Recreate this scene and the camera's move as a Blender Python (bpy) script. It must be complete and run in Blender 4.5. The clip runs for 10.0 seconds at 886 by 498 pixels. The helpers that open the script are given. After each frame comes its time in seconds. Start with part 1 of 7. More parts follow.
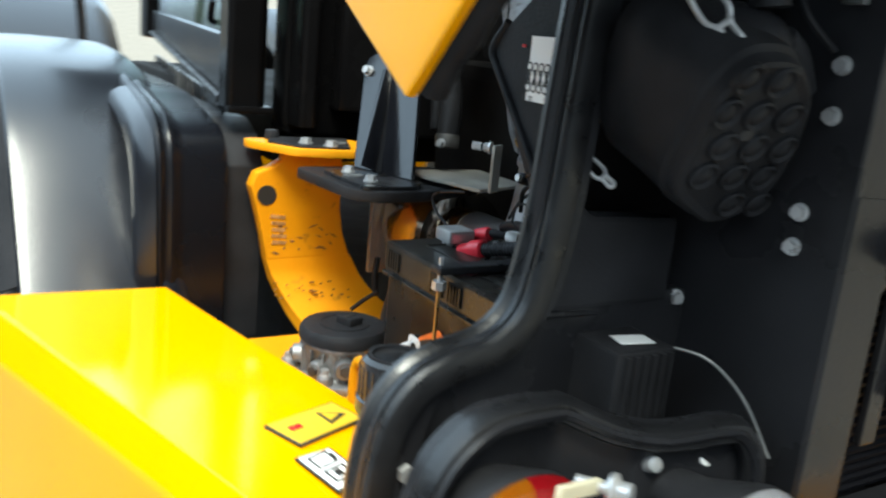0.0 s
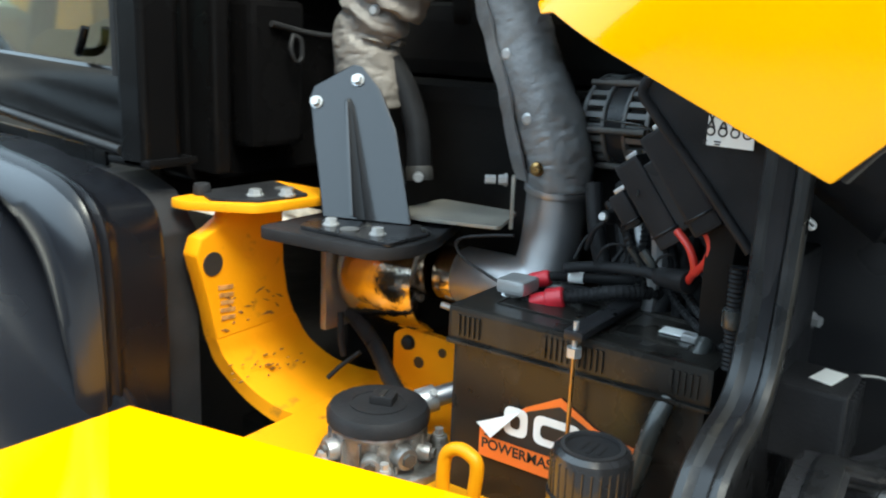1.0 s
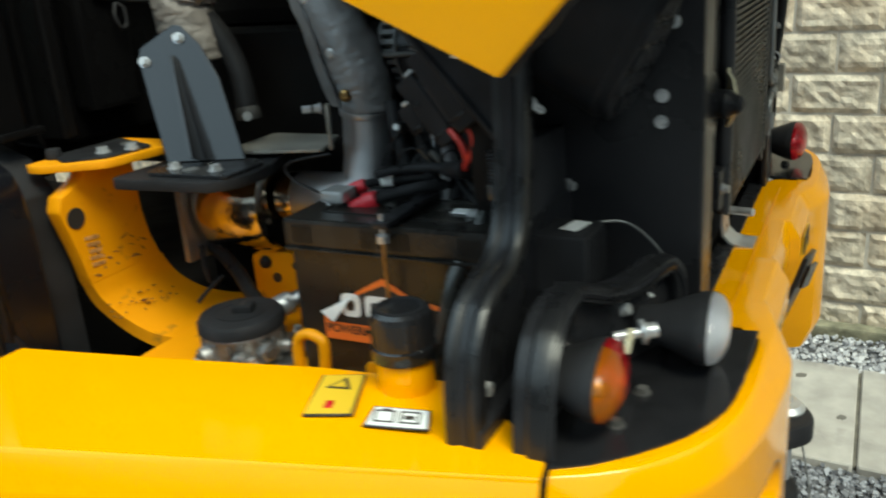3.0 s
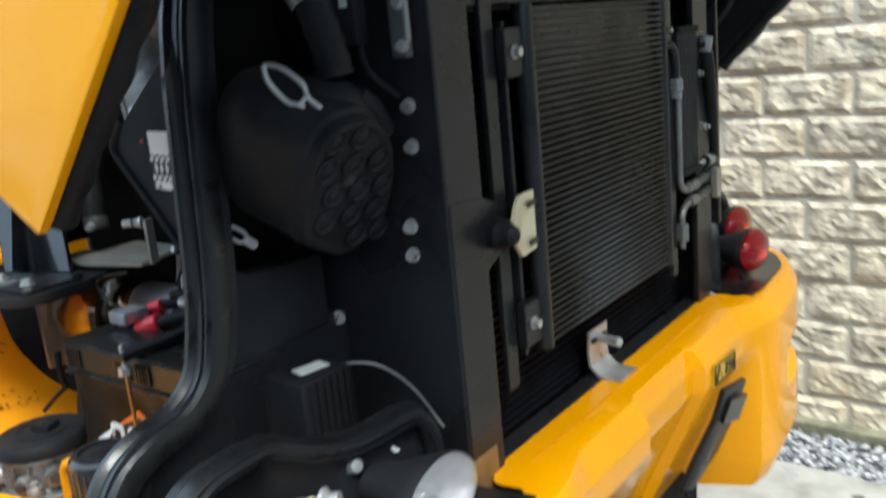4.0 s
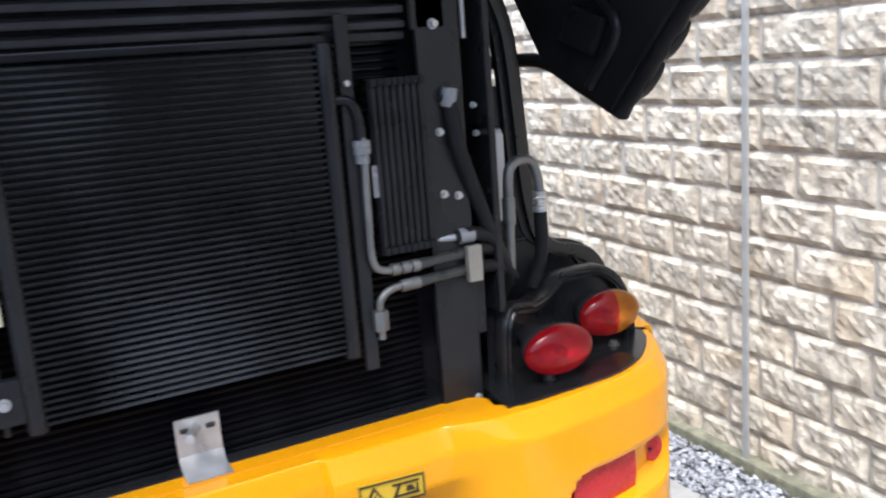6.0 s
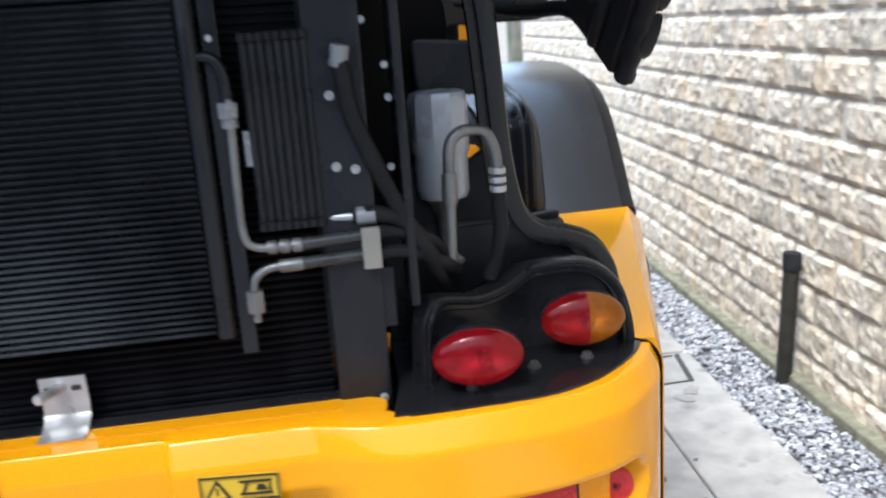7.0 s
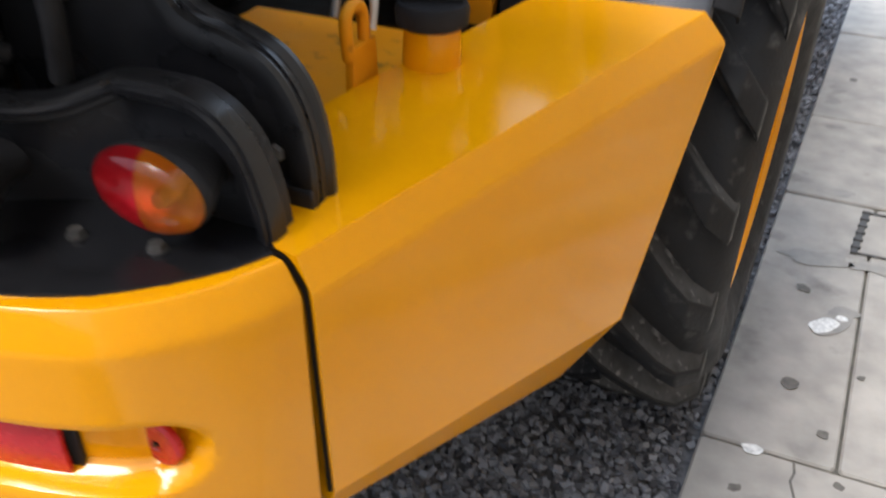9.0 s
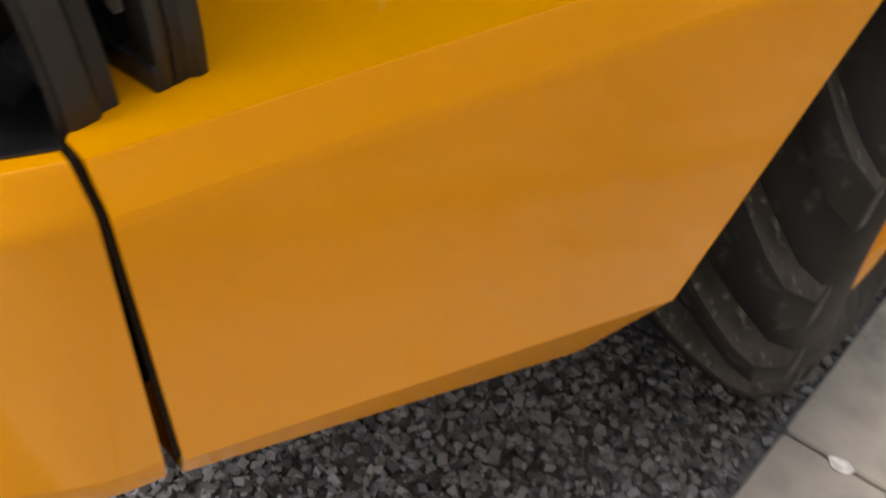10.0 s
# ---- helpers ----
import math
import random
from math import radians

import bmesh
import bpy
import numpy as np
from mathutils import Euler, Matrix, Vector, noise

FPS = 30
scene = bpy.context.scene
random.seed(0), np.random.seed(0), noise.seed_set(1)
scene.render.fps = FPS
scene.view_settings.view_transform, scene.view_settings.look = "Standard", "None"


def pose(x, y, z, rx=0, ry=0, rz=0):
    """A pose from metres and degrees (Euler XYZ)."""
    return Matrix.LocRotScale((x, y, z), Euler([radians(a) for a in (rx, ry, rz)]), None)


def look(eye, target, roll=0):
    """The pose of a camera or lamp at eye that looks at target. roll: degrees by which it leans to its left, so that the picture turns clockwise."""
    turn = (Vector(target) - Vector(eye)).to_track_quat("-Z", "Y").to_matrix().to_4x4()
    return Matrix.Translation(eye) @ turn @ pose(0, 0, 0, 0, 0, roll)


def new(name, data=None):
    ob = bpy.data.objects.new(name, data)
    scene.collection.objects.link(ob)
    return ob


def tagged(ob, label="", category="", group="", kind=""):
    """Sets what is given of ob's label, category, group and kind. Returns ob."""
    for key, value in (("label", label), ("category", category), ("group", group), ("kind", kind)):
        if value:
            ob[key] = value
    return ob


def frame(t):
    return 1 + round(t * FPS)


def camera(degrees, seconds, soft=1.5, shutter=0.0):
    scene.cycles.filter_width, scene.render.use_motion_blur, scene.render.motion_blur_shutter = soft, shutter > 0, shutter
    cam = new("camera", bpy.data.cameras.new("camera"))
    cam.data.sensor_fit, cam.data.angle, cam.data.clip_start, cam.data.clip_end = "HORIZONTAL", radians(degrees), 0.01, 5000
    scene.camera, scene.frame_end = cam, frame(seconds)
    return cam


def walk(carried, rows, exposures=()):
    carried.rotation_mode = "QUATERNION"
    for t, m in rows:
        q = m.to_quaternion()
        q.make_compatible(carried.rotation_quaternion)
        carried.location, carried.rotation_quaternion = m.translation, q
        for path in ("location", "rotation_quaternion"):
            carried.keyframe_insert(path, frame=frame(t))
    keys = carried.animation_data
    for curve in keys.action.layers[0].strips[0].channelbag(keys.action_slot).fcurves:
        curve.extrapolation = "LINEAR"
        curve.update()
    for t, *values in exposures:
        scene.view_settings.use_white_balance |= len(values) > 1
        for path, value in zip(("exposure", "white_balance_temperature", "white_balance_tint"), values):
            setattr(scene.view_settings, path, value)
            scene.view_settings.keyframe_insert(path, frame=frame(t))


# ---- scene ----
cam = camera(54.4, 10.0, soft=2.0, shutter=0.5)
PATH = [
    (0, (0.045, 0.127, 1.537), (1.072, 1.776, 1.061), 5.5),
    (0.5, (-0.105, 0.379, 1.542), (1.257, 1.768, 1.074), 2.7),
    (0.8, (-0.164, 0.502, 1.567), (1.320, 1.755, 1.089), 2.4),
    (1, (-0.219, 0.579, 1.574), (1.382, 1.672, 1.085), 2.4),
    (1.3, (-0.316, 0.658, 1.591), (1.408, 1.552, 1.114), 1.3),
    (1.5, (-0.381, 0.698, 1.62), (1.39, 1.486, 1.131), 0.5),
    (2, (-0.471, 0.73, 1.646), (1.349, 1.392, 1.147), -0.0),
    (2.2, (-0.468, 0.707, 1.634), (1.338, 1.387, 1.11), -1.0),
    (3.3, (-0.247, 0.257, 1.569), (1.403, 1.193, 0.937), -4.4),
    (3.5, (-0.167, 0.185, 1.55), (1.469, 1.175, 0.964), -3.9),
    (3.8, (-0.059, 0.084, 1.594), (1.540, 1.158, 1.055), -4.3),
    (4, (0.006, 0.024, 1.612), (1.55, 1.204, 1.139), -5.6),
    (4.2, (0.053, -0.039, 1.623), (1.547, 1.230, 1.223), -6.0),
    (4.5, (0.128, -0.179, 1.628), (1.485, 1.25, 1.289), -5.6),
    (4.8, (0.230, -0.325, 1.638), (1.490, 1.203, 1.358), -4.9),
    (5, (0.319, -0.4, 1.642), (1.527, 1.173, 1.384), -5.8),
    (5.2, (0.432, -0.448, 1.639), (1.597, 1.140, 1.292), -6.5),
    (5.5, (0.631, -0.472, 1.594), (1.726, 1.159, 1.219), -4.4),
    (5.7, (0.749, -0.496, 1.609), (1.784, 1.167, 1.207), -4.0),
    (6.8, (1.39, -0.587, 1.608), (1.765, 1.324, 1.152), -4.8),
    (7, (1.503, -0.536, 1.59), (1.742, 1.383, 1.081), -4.1),
    (7.5, (1.762, -0.4, 1.604), (1.775, 1.52, 1.044), -2.8),
    (7.7, (1.864, -0.353, 1.598), (1.706, 1.548, 0.994), -2.7),
    (8, (2.061, -0.27, 1.597), (1.627, 1.556, 0.904), -1.7),
    (8.2, (2.163, -0.210, 1.602), (1.656, 1.560, 0.823), -1.2),
    (8.5, (2.251, -0.101, 1.577), (1.648, 1.553, 0.627), -2.5),
    (8.8, (2.304, 0.036, 1.545), (1.667, 1.624, 0.508), -0.3),
    (9, (2.337, 0.116, 1.535), (1.694, 1.653, 0.429), 1.0),
    (9.5, (2.351, 0.277, 1.456), (1.677, 1.62, 0.136), 5.1),
    (10, (2.386, 0.454, 1.429), (1.528, 1.645, 0.07), 5.0),
]
EXPOSURE = [(0.0, 0.95, 6450, -4), (1.0, 1.18, 6500, -5), (2.2, 1.10, 6500, -8), (3.3, 0.0, 6900, -10), (4.0, 0.65, 6300, -2), (4.5, 1.28, 5750, 12), (5.0, 1.44, 5850, 12), (5.7, 1.0, 5950, 11),
            (7.0, 0.97, 5900, 8), (8.0, 1.0, 6000, 7), (8.5, 0.82, 6300, 9), (9.0, 0.76, 6450, 10), (10.0, 0.56, 7500, 12)]
walk(cam, [(t, look(eye, target, roll)) for t, eye, target, roll in PATH], EXPOSURE)

# ---------------------------------------------------------------- world and light
SUN_DIR = Vector((-0.31, -0.42, 0.86)).normalized()
world = bpy.data.worlds.new("overcast_sky")
scene.world = world
world.use_nodes = True
wn = world.node_tree
sky = wn.nodes.new("ShaderNodeTexSky")
sky.sky_type = 'NISHITA'
sky.sun_disc = False
sky.sun_elevation = math.asin(SUN_DIR.z)
sky.sun_rotation = math.atan2(SUN_DIR.x, SUN_DIR.y)
sky.air_density, sky.dust_density, sky.ozone_density = 1.0, 4.0, 0.6
soft = wn.nodes.new("ShaderNodeMixRGB")
soft.inputs[0].default_value = 0.6
# cloud cover, brighter overhead than at the horizon
where = wn.nodes.new("ShaderNodeTexCoord")
split = wn.nodes.new("ShaderNodeSeparateXYZ")
wn.links.new(where.outputs["Generated"], split.inputs[0])
rise = wn.nodes.new("ShaderNodeMapRange")
rise.inputs["From Min"].default_value, rise.inputs["From Max"].default_value = 0.0, 1.0
rise.inputs["To Min"].default_value, rise.inputs["To Max"].default_value = 0.62, 1.30
wn.links.new(split.outputs[2], rise.inputs[0])
cloud = wn.nodes.new("ShaderNodeVectorMath")
cloud.operation = 'SCALE'
cloud.inputs[0].default_value = (7.2, 8.8, 11.2)
ahead = wn.nodes.new("ShaderNodeMath")       # thinner cloud towards the far end of the yard
ahead.operation = 'MULTIPLY_ADD'
ahead.inputs[1].default_value, ahead.inputs[2].default_value = 0.6, 1.0
wn.links.new(split.outputs[1], ahead.inputs[0])
glow = wn.nodes.new("ShaderNodeMath")
glow.operation = 'MULTIPLY'
wn.links.new(rise.outputs[0], glow.inputs[0])
wn.links.new(ahead.outputs[0], glow.inputs[1])
wn.links.new(glow.outputs[0], cloud.inputs["Scale"])
wn.links.new(cloud.outputs[0], soft.inputs[2])
wn.links.new(sky.outputs[0], soft.inputs[1])
wn.links.new(soft.outputs[0], wn.nodes["Background"].inputs[0])
wn.nodes["Background"].inputs[1].default_value = 0.182
sun = new("sun", bpy.data.lights.new("sun", 'SUN'))
sun.data.energy, sun.data.angle, sun.data.color = 2.75, radians(24), (1.0, 0.965, 0.91)
sun.matrix_world = look(SUN_DIR * 20, (0, 0, 0))


# ---------------------------------------------------------------- materials
def mat(name, color, rough=0.5, metal=0.0, vary=0.12, scale=12.0, bump=0.0, bump_scale=120.0, coat=0.0, stain=None, rough_vary=0.12, per_object=0.0, spec=0.5, world_space=False):
    m = bpy.data.materials.new(name)
    m.use_nodes = True
    nt = m.node_tree
    N, L = nt.nodes, nt.links
    b = N["Principled BSDF"]
    b.inputs["Roughness"].default_value = rough
    b.inputs["Metallic"].default_value = metal
    b.inputs["Coat Weight"].default_value = coat
    b.inputs["Specular IOR Level"].default_value = spec
    b.inputs["Coat Roughness"].default_value = 0.06
    co = N.new("ShaderNodeNewGeometry" if world_space else "ShaderNodeTexCoord")
    where = co.outputs["Position" if world_space else "Object"]
    n1 = N.new("ShaderNodeTexNoise")
    n1.inputs["Scale"].default_value, n1.inputs["Detail"].default_value = scale, 6
    L.new(where, n1.inputs["Vector"])
    ramp = N.new("ShaderNodeMapRange")
    ramp.inputs[1].default_value, ramp.inputs[2].default_value = 0.3, 0.7
    ramp.inputs[3].default_value, ramp.inputs[4].default_value = 1 - vary, 1 + vary
    L.new(n1.outputs["Fac"], ramp.inputs[0])
    mul = N.new("ShaderNodeVectorMath")
    mul.operation = 'SCALE'
    mul.inputs[0].default_value = color[:3]
    L.new(ramp.outputs[0], mul.inputs["Scale"])
    last = mul.outputs[0]
    if per_object:
        oi = N.new("ShaderNodeObjectInfo")
        r2 = N.new("ShaderNodeMapRange")
        r2.inputs[3].default_value, r2.inputs[4].default_value = 1 - per_object, 1 + per_object
        L.new(oi.outputs["Random"], r2.inputs[0])
        m2 = N.new("ShaderNodeVectorMath")
        m2.operation = 'SCALE'
        L.new(last, m2.inputs[0])
        L.new(r2.outputs[0], m2.inputs["Scale"])
        last = m2.outputs[0]
    if stain:
        n2 = N.new("ShaderNodeTexNoise")
        n2.inputs["Scale"].default_value, n2.inputs["Detail"].default_value = stain[1], 8
        L.new(where, n2.inputs["Vector"])
        r3 = N.new("ShaderNodeMapRange")
        r3.inputs[1].default_value, r3.inputs[2].default_value = stain[2], stain[3]
        L.new(n2.outputs["Fac"], r3.inputs[0])
        mx = N.new("ShaderNodeMixRGB")
        mx.inputs[2].default_value = (*stain[0], 1)
        L.new(r3.outputs[0], mx.inputs[0])
        L.new(last, mx.inputs[1])
        last = mx.outputs[0]
    L.new(last, b.inputs["Base Color"])
    rr = N.new("ShaderNodeMapRange")
    rr.inputs[1].default_value, rr.inputs[2].default_value = 0.3, 0.7
    rr.inputs[3].default_value, rr.inputs[4].default_value = max(0.02, rough - rough_vary), min(1, rough + rough_vary)
    L.new(n1.outputs["Fac"], rr.inputs[0])
    L.new(rr.outputs[0], b.inputs["Roughness"])
    if bump:
        n3 = N.new("ShaderNodeTexNoise")
        n3.inputs["Scale"].default_value, n3.inputs["Detail"].default_value = bump_scale, 5
        L.new(where, n3.inputs["Vector"])
        bp = N.new("ShaderNodeBump")
        bp.inputs["Strength"].default_value, bp.inputs["Distance"].default_value = 0.6, bump
        L.new(n3.outputs["Fac"], bp.inputs["Height"])
        L.new(bp.outputs[0], b.inputs["Normal"])
    return m


YELLOW = mat("yellow_paint", (0.84, 0.345, 0.001), 0.10, 0, 0.05, 3.0, 0.00010, 240, coat=0.0, rough_vary=0.03, spec=0.36)
YELLOW_OLD = mat("yellow_paint_worn", (0.74, 0.29, 0.006), 0.45, 0, 0.10, 7.0, 0.0006, 160, stain=((0.15, 0.075, 0.02), 26.0, 0.61, 0.76), spec=0.25)
BLACK = mat("black_satin_paint", (0.0165, 0.0165, 0.0185), 0.30, 0, 0.3, 9.0, 0.0004, 180, spec=0.28)
STRUT = mat("black_gloss_paint", (0.007, 0.0075, 0.010), 0.13, 0, 0.3, 9.0, 0.0002, 120, spec=0.7, rough_vary=0.05, coat=0.1)
GLOSS = mat("gloss_black_plastic", (0.013, 0.013, 0.0145), 0.16, 0, 0.2, 30.0, 0.0003, 160, spec=0.5, rough_vary=0.05)
BLACK_MATT = mat("black_matt_plastic", (0.0205, 0.0204, 0.0222), 0.46, 0, 0.3, 14.0, 0.0008, 260, spec=0.09)
FENDER = mat("fender_plastic", (0.0075, 0.0085, 0.012), 0.24, 0, 0.12, 4.0, 0.00008, 300, spec=0.55, rough_vary=0.04)
FENDER.node_tree.nodes["Principled BSDF"].inputs["IOR"].default_value = 1.58
LINER = mat("fender_liner_plastic", (0.0065, 0.007, 0.0095), 0.28, 0, 0.2, 5.0, 0.0001, 300, spec=0.30, rough_vary=0.06)
# darker copy of the black paint: the cab's shade is put into its colour
CAB_SHADE = mat("cab_shade_black", (0.0045, 0.0043, 0.0046), 0.28, 0, 0.2, 7.0, 0.0002, 180, spec=0.10)
CAB_PANEL = mat("cab_panel_paint", (0.0065, 0.0062, 0.0064), 0.18, 0, 0.15, 5.0, 0.0001, 200, spec=0.20, rough_vary=0.04)
CONDUCTOR = mat("pale_conductor_strip", (0.36, 0.355, 0.34), 0.6, 0, 0.1, 20.0)
RUBBER = mat("black_rubber", (0.0180, 0.0178, 0.0190), 0.38, 0, 0.25, 22.0, 0.0006, 200, spec=0.09)
TYRE = mat("tyre_rubber", (0.012, 0.012, 0.013), 0.58, 0, 0.35, 16.0, 0.0015, 120, stain=((0.10, 0.095, 0.09), 24.0, 0.60, 0.85), spec=0.3)
TYRE_DUST = mat("dusty_tyre_rubber", (0.062, 0.061, 0.061), 0.75, 0, 0.4, 30.0, 0.002, 160, stain=((0.23, 0.225, 0.22), 38.0, 0.56, 0.70), spec=0.3)
FIN = mat("black_fins", (0.008, 0.008, 0.010), 0.55, 0.0, 0.25, 20.0, spec=0.06)
# the pale patches in this colour stand in for glare on the tubes
FIN_LIGHT = mat("glare_patch_fins", (0.0085, 0.009, 0.0105), 0.34, 0.05, 0.4, 9.0, rough_vary=0.10, stain=((0.055, 0.060, 0.068), 3.2, 0.46, 0.70), world_space=True, spec=0.22)
DARK = mat("engine_dark", (0.0090, 0.0080, 0.0076), 0.7, 0, 0.4, 10.0, 0.002, 40, spec=0.10)
ZINC = mat("zinc_steel", (0.52, 0.52, 0.52), 0.38, 0.65, 0.15, 30.0)
ALU = mat("cast_aluminium", (0.27, 0.265, 0.26), 0.48, 0.8, 0.4, 25.0, 0.0015, 150, stain=((0.10, 0.09, 0.08), 30.0, 0.52, 0.72))
ALU_DARK = mat("dull_alternator_casting", (0.13, 0.13, 0.13), 0.5, 0.6, 0.35, 25.0, 0.0012, 150)
ALU_PIPE = mat("aluminium_pipe", (0.23, 0.23, 0.225), 0.46, 0.75, 0.16, 30.0, 0.0004, 200)
STEEL_HOT = mat("polished_heat_shield", (0.62, 0.55, 0.46), 0.12, 1.0, 0.2, 8.0, 0.002, 60)
SLEEVE = mat("heat_sleeve_grey", (0.20, 0.20, 0.205), 0.52, 0.30, 0.25, 14.0, 0.007, 42)
SLEEVE_TAN = mat("heat_sleeve_taupe", (0.17, 0.150, 0.134), 0.62, 0.05, 0.22, 14.0, 0.008, 42)
PIPE_GREY = mat("exhaust_steel", (0.40, 0.40, 0.41), 0.40, 0.8, 0.25, 9.0)
RED_BOOT = mat("red_rubber_boot", (0.55, 0.02, 0.035), 0.4, 0, 0.15, 30.0)
CASE = mat("battery_black_plastic", (0.013, 0.0118, 0.0105), 0.30, 0, 0.3, 10.0, 0.0003, 300, stain=((0.050, 0.043, 0.036), 14.0, 0.55, 0.85), spec=0.35)
ORANGE = mat("orange_label", (0.80, 0.17, 0.03), 0.4, 0, 0.05, 9.0)
WHITE = mat("white_label", (0.78, 0.78, 0.76), 0.45, 0, 0.04, 9.0)
INK = mat("label_ink", (0.02, 0.018, 0.016), 0.5, 0, 0.1, 9.0)
LABEL_YELLOW = mat("yellow_label", (0.66, 0.42, 0.025), 0.4, 0, 0.05, 9.0)
CREAM = mat("cream_zinc_plate", (0.66, 0.60, 0.42), 0.4, 0.15, 0.1, 20.0)
BRASS = mat("dull_brass", (0.42, 0.26, 0.10), 0.35, 0.9, 0.25, 40.0)
SHELF = mat("bare_grey_metal", (0.33, 0.31, 0.27), 0.5, 0.4, 0.2, 20.0)
OLIVE = mat("olive_grey_plate", (0.030, 0.029, 0.024), 0.5, 0, 0.25, 18.0, 0.0006, 150, spec=0.2)
PALE = mat("pale_steel", (0.52, 0.54, 0.56), 0.35, 0.5, 0.15, 14.0)
BLUE = mat("blue_plastic", (0.02, 0.17, 0.42), 0.35, 0, 0.1, 9.0)
WHITE_PAINT = mat("grey_white_fitting", (0.24, 0.245, 0.26), 0.3, 0.15, 0.08, 14.0)
FILTER = mat("filter_white_paint", (0.46, 0.475, 0.51), 0.3, 0.15, 0.08, 14.0)
PANEL_GAP = mat("shaded_gap_brown", (0.008, 0.005, 0.003), 0.42, 0, 0.2, 20.0, spec=0.06)
SEAL_RUBBER = mat("glossy_seal_rubber", (0.010, 0.010, 0.011), 0.34, 0, 0.25, 30.0, 0.0006, 160, spec=0.5)
CABLE_GREY = mat("grey_green_cable", (0.034, 0.036, 0.035), 0.30, 0, 0.3, 30.0, 0.0006, 120)
RED_REFL = mat("red_reflector", (0.50, 0.015, 0.02), 0.25, 0, 0.1, 60.0, 0.001, 300)
WIRE_RED = mat("red_wire", (0.50, 0.03, 0.02), 0.45)
GRILL_RUST = mat("primer_edge", (0.22, 0.12, 0.04), 0.6, 0, 0.4, 25.0)


def lens_mat(name, color, rough=0.08):
    m = mat(name, color, rough, 0, 0.06, 30.0, 0.0008, 220, coat=0.25, rough_vary=0.03)
    b = m.node_tree.nodes["Principled BSDF"]
    b.inputs["Specular IOR Level"].default_value = 0.4
    b.inputs["Transmission Weight"].default_value = 0.85
    b.inputs["IOR"].default_value = 1.25
    return m


BOWL = mat("lamp_reflector", (0.50, 0.50, 0.52), 0.5, 0.8, 0.25, 60.0, 0.003, 90)
LENS_RED = lens_mat("red_lens", (0.62, 0.010, 0.022))
LENS_AMBER = lens_mat("amber_lens", (0.80, 0.26, 0.010))
LENS_CLEAR = lens_mat("clear_ribbed_lens", (0.80, 0.81, 0.84))
GLASS = bpy.data.materials.new("cab_glass")
GLASS.use_nodes = True
gb = GLASS.node_tree.nodes["Principled BSDF"]
gb.inputs["Base Color"].default_value = (0.17, 0.25, 0.22, 1)
gb.inputs["Roughness"].default_value = 0.02
gb.inputs["Transmission Weight"].default_value = 1.0
gb.inputs["IOR"].default_value = 1.45


def stone_mat():
    m = mat("split_face_stone", (0.55, 0.482, 0.382), 0.85, 0, 0.38, 22.0, 0.006, 60, per_object=0.14, rough_vary=0.05,
            stain=((0.26, 0.215, 0.165), 13.0, 0.54, 0.72))
    nt = m.node_tree
    N, L = nt.nodes, nt.links
    b = N["Principled BSDF"]
    src = b.inputs["Base Color"].links[0].from_socket
    co = N.new("ShaderNodeTexCoord")
    n = N.new("ShaderNodeTexNoise")
    n.inputs["Scale"].default_value, n.inputs["Detail"].default_value = 3.0, 4
    oi = N.new("ShaderNodeObjectInfo")
    off = N.new("ShaderNodeVectorMath")
    off.operation = 'MULTIPLY_ADD'
    off.inputs[1].default_value = (1, 1, 1)
    L.new(co.outputs["Object"], off.inputs[0])
    cmb = N.new("ShaderNodeCombineXYZ")
    sc = N.new("ShaderNodeMath")
    sc.operation = 'MULTIPLY'
    sc.inputs[1].default_value = 40.0
    L.new(oi.outputs["Random"], sc.inputs[0])
    for i in range(3):
        L.new(sc.outputs[0], cmb.inputs[i])
    L.new(cmb.outputs[0], off.inputs[2])
    L.new(off.outputs[0], n.inputs["Vector"])
    for node in N:
        if node.bl_idname == "ShaderNodeTexNoise" and node is not n:
            L.new(off.outputs[0], node.inputs["Vector"])
    mx = N.new("ShaderNodeMixRGB")
    mx.inputs[2].default_value = (0.56, 0.42, 0.27, 1)
    r = N.new("ShaderNodeMapRange")
    r.inputs[1].default_value, r.inputs[2].default_value, r.inputs[4].default_value = 0.5, 0.75, 0.7
    L.new(n.outputs["Fac"], r.inputs[0])
    L.new(r.outputs[0], mx.inputs[0])
    L.new(src, mx.inputs[1])
    L.new(mx.outputs[0], b.inputs["Base Color"])
    return m


STONE = stone_mat()
MORTAR = mat("mortar", (0.50, 0.46, 0.40), 0.9, 0, 0.15, 20.0, 0.002, 120)
MOSS = mat("mossy_footing", (0.19, 0.18, 0.12), 0.95, 0, 0.4, 20.0, 0.006, 60)
PAVING = mat("concrete_flag", (0.37, 0.348, 0.316), 0.8, 0, 0.20, 9.0, 0.0015, 130, per_object=0.06,
             stain=((0.17, 0.16, 0.15), 6.0, 0.60, 0.78))
GRAVEL = mat("grey_gravel", (0.13, 0.13, 0.137), 0.8, 0, 0.5, 60.0, 0.004, 120)
CHIP = bpy.data.materials.new("gravel_chips")
CHIP.use_nodes = True
cn, cl = CHIP.node_tree.nodes, CHIP.node_tree.links
cg = cn.new("ShaderNodeNewGeometry")
cr = cn.new("ShaderNodeValToRGB")
cr.color_ramp.elements[0].color = (0.045, 0.045, 0.052, 1)
cr.color_ramp.elements[1].color = (0.33, 0.34, 0.37, 1)
cl.new(cg.outputs["Random Per Island"], cr.inputs[0])
cl.new(cr.outputs[0], cn["Principled BSDF"].inputs["Base Color"])
cn["Principled BSDF"].inputs["Roughness"].default_value = 0.75
PALE_CHIP = CHIP.copy()
PALE_CHIP.name = "pale_gravel_chips"
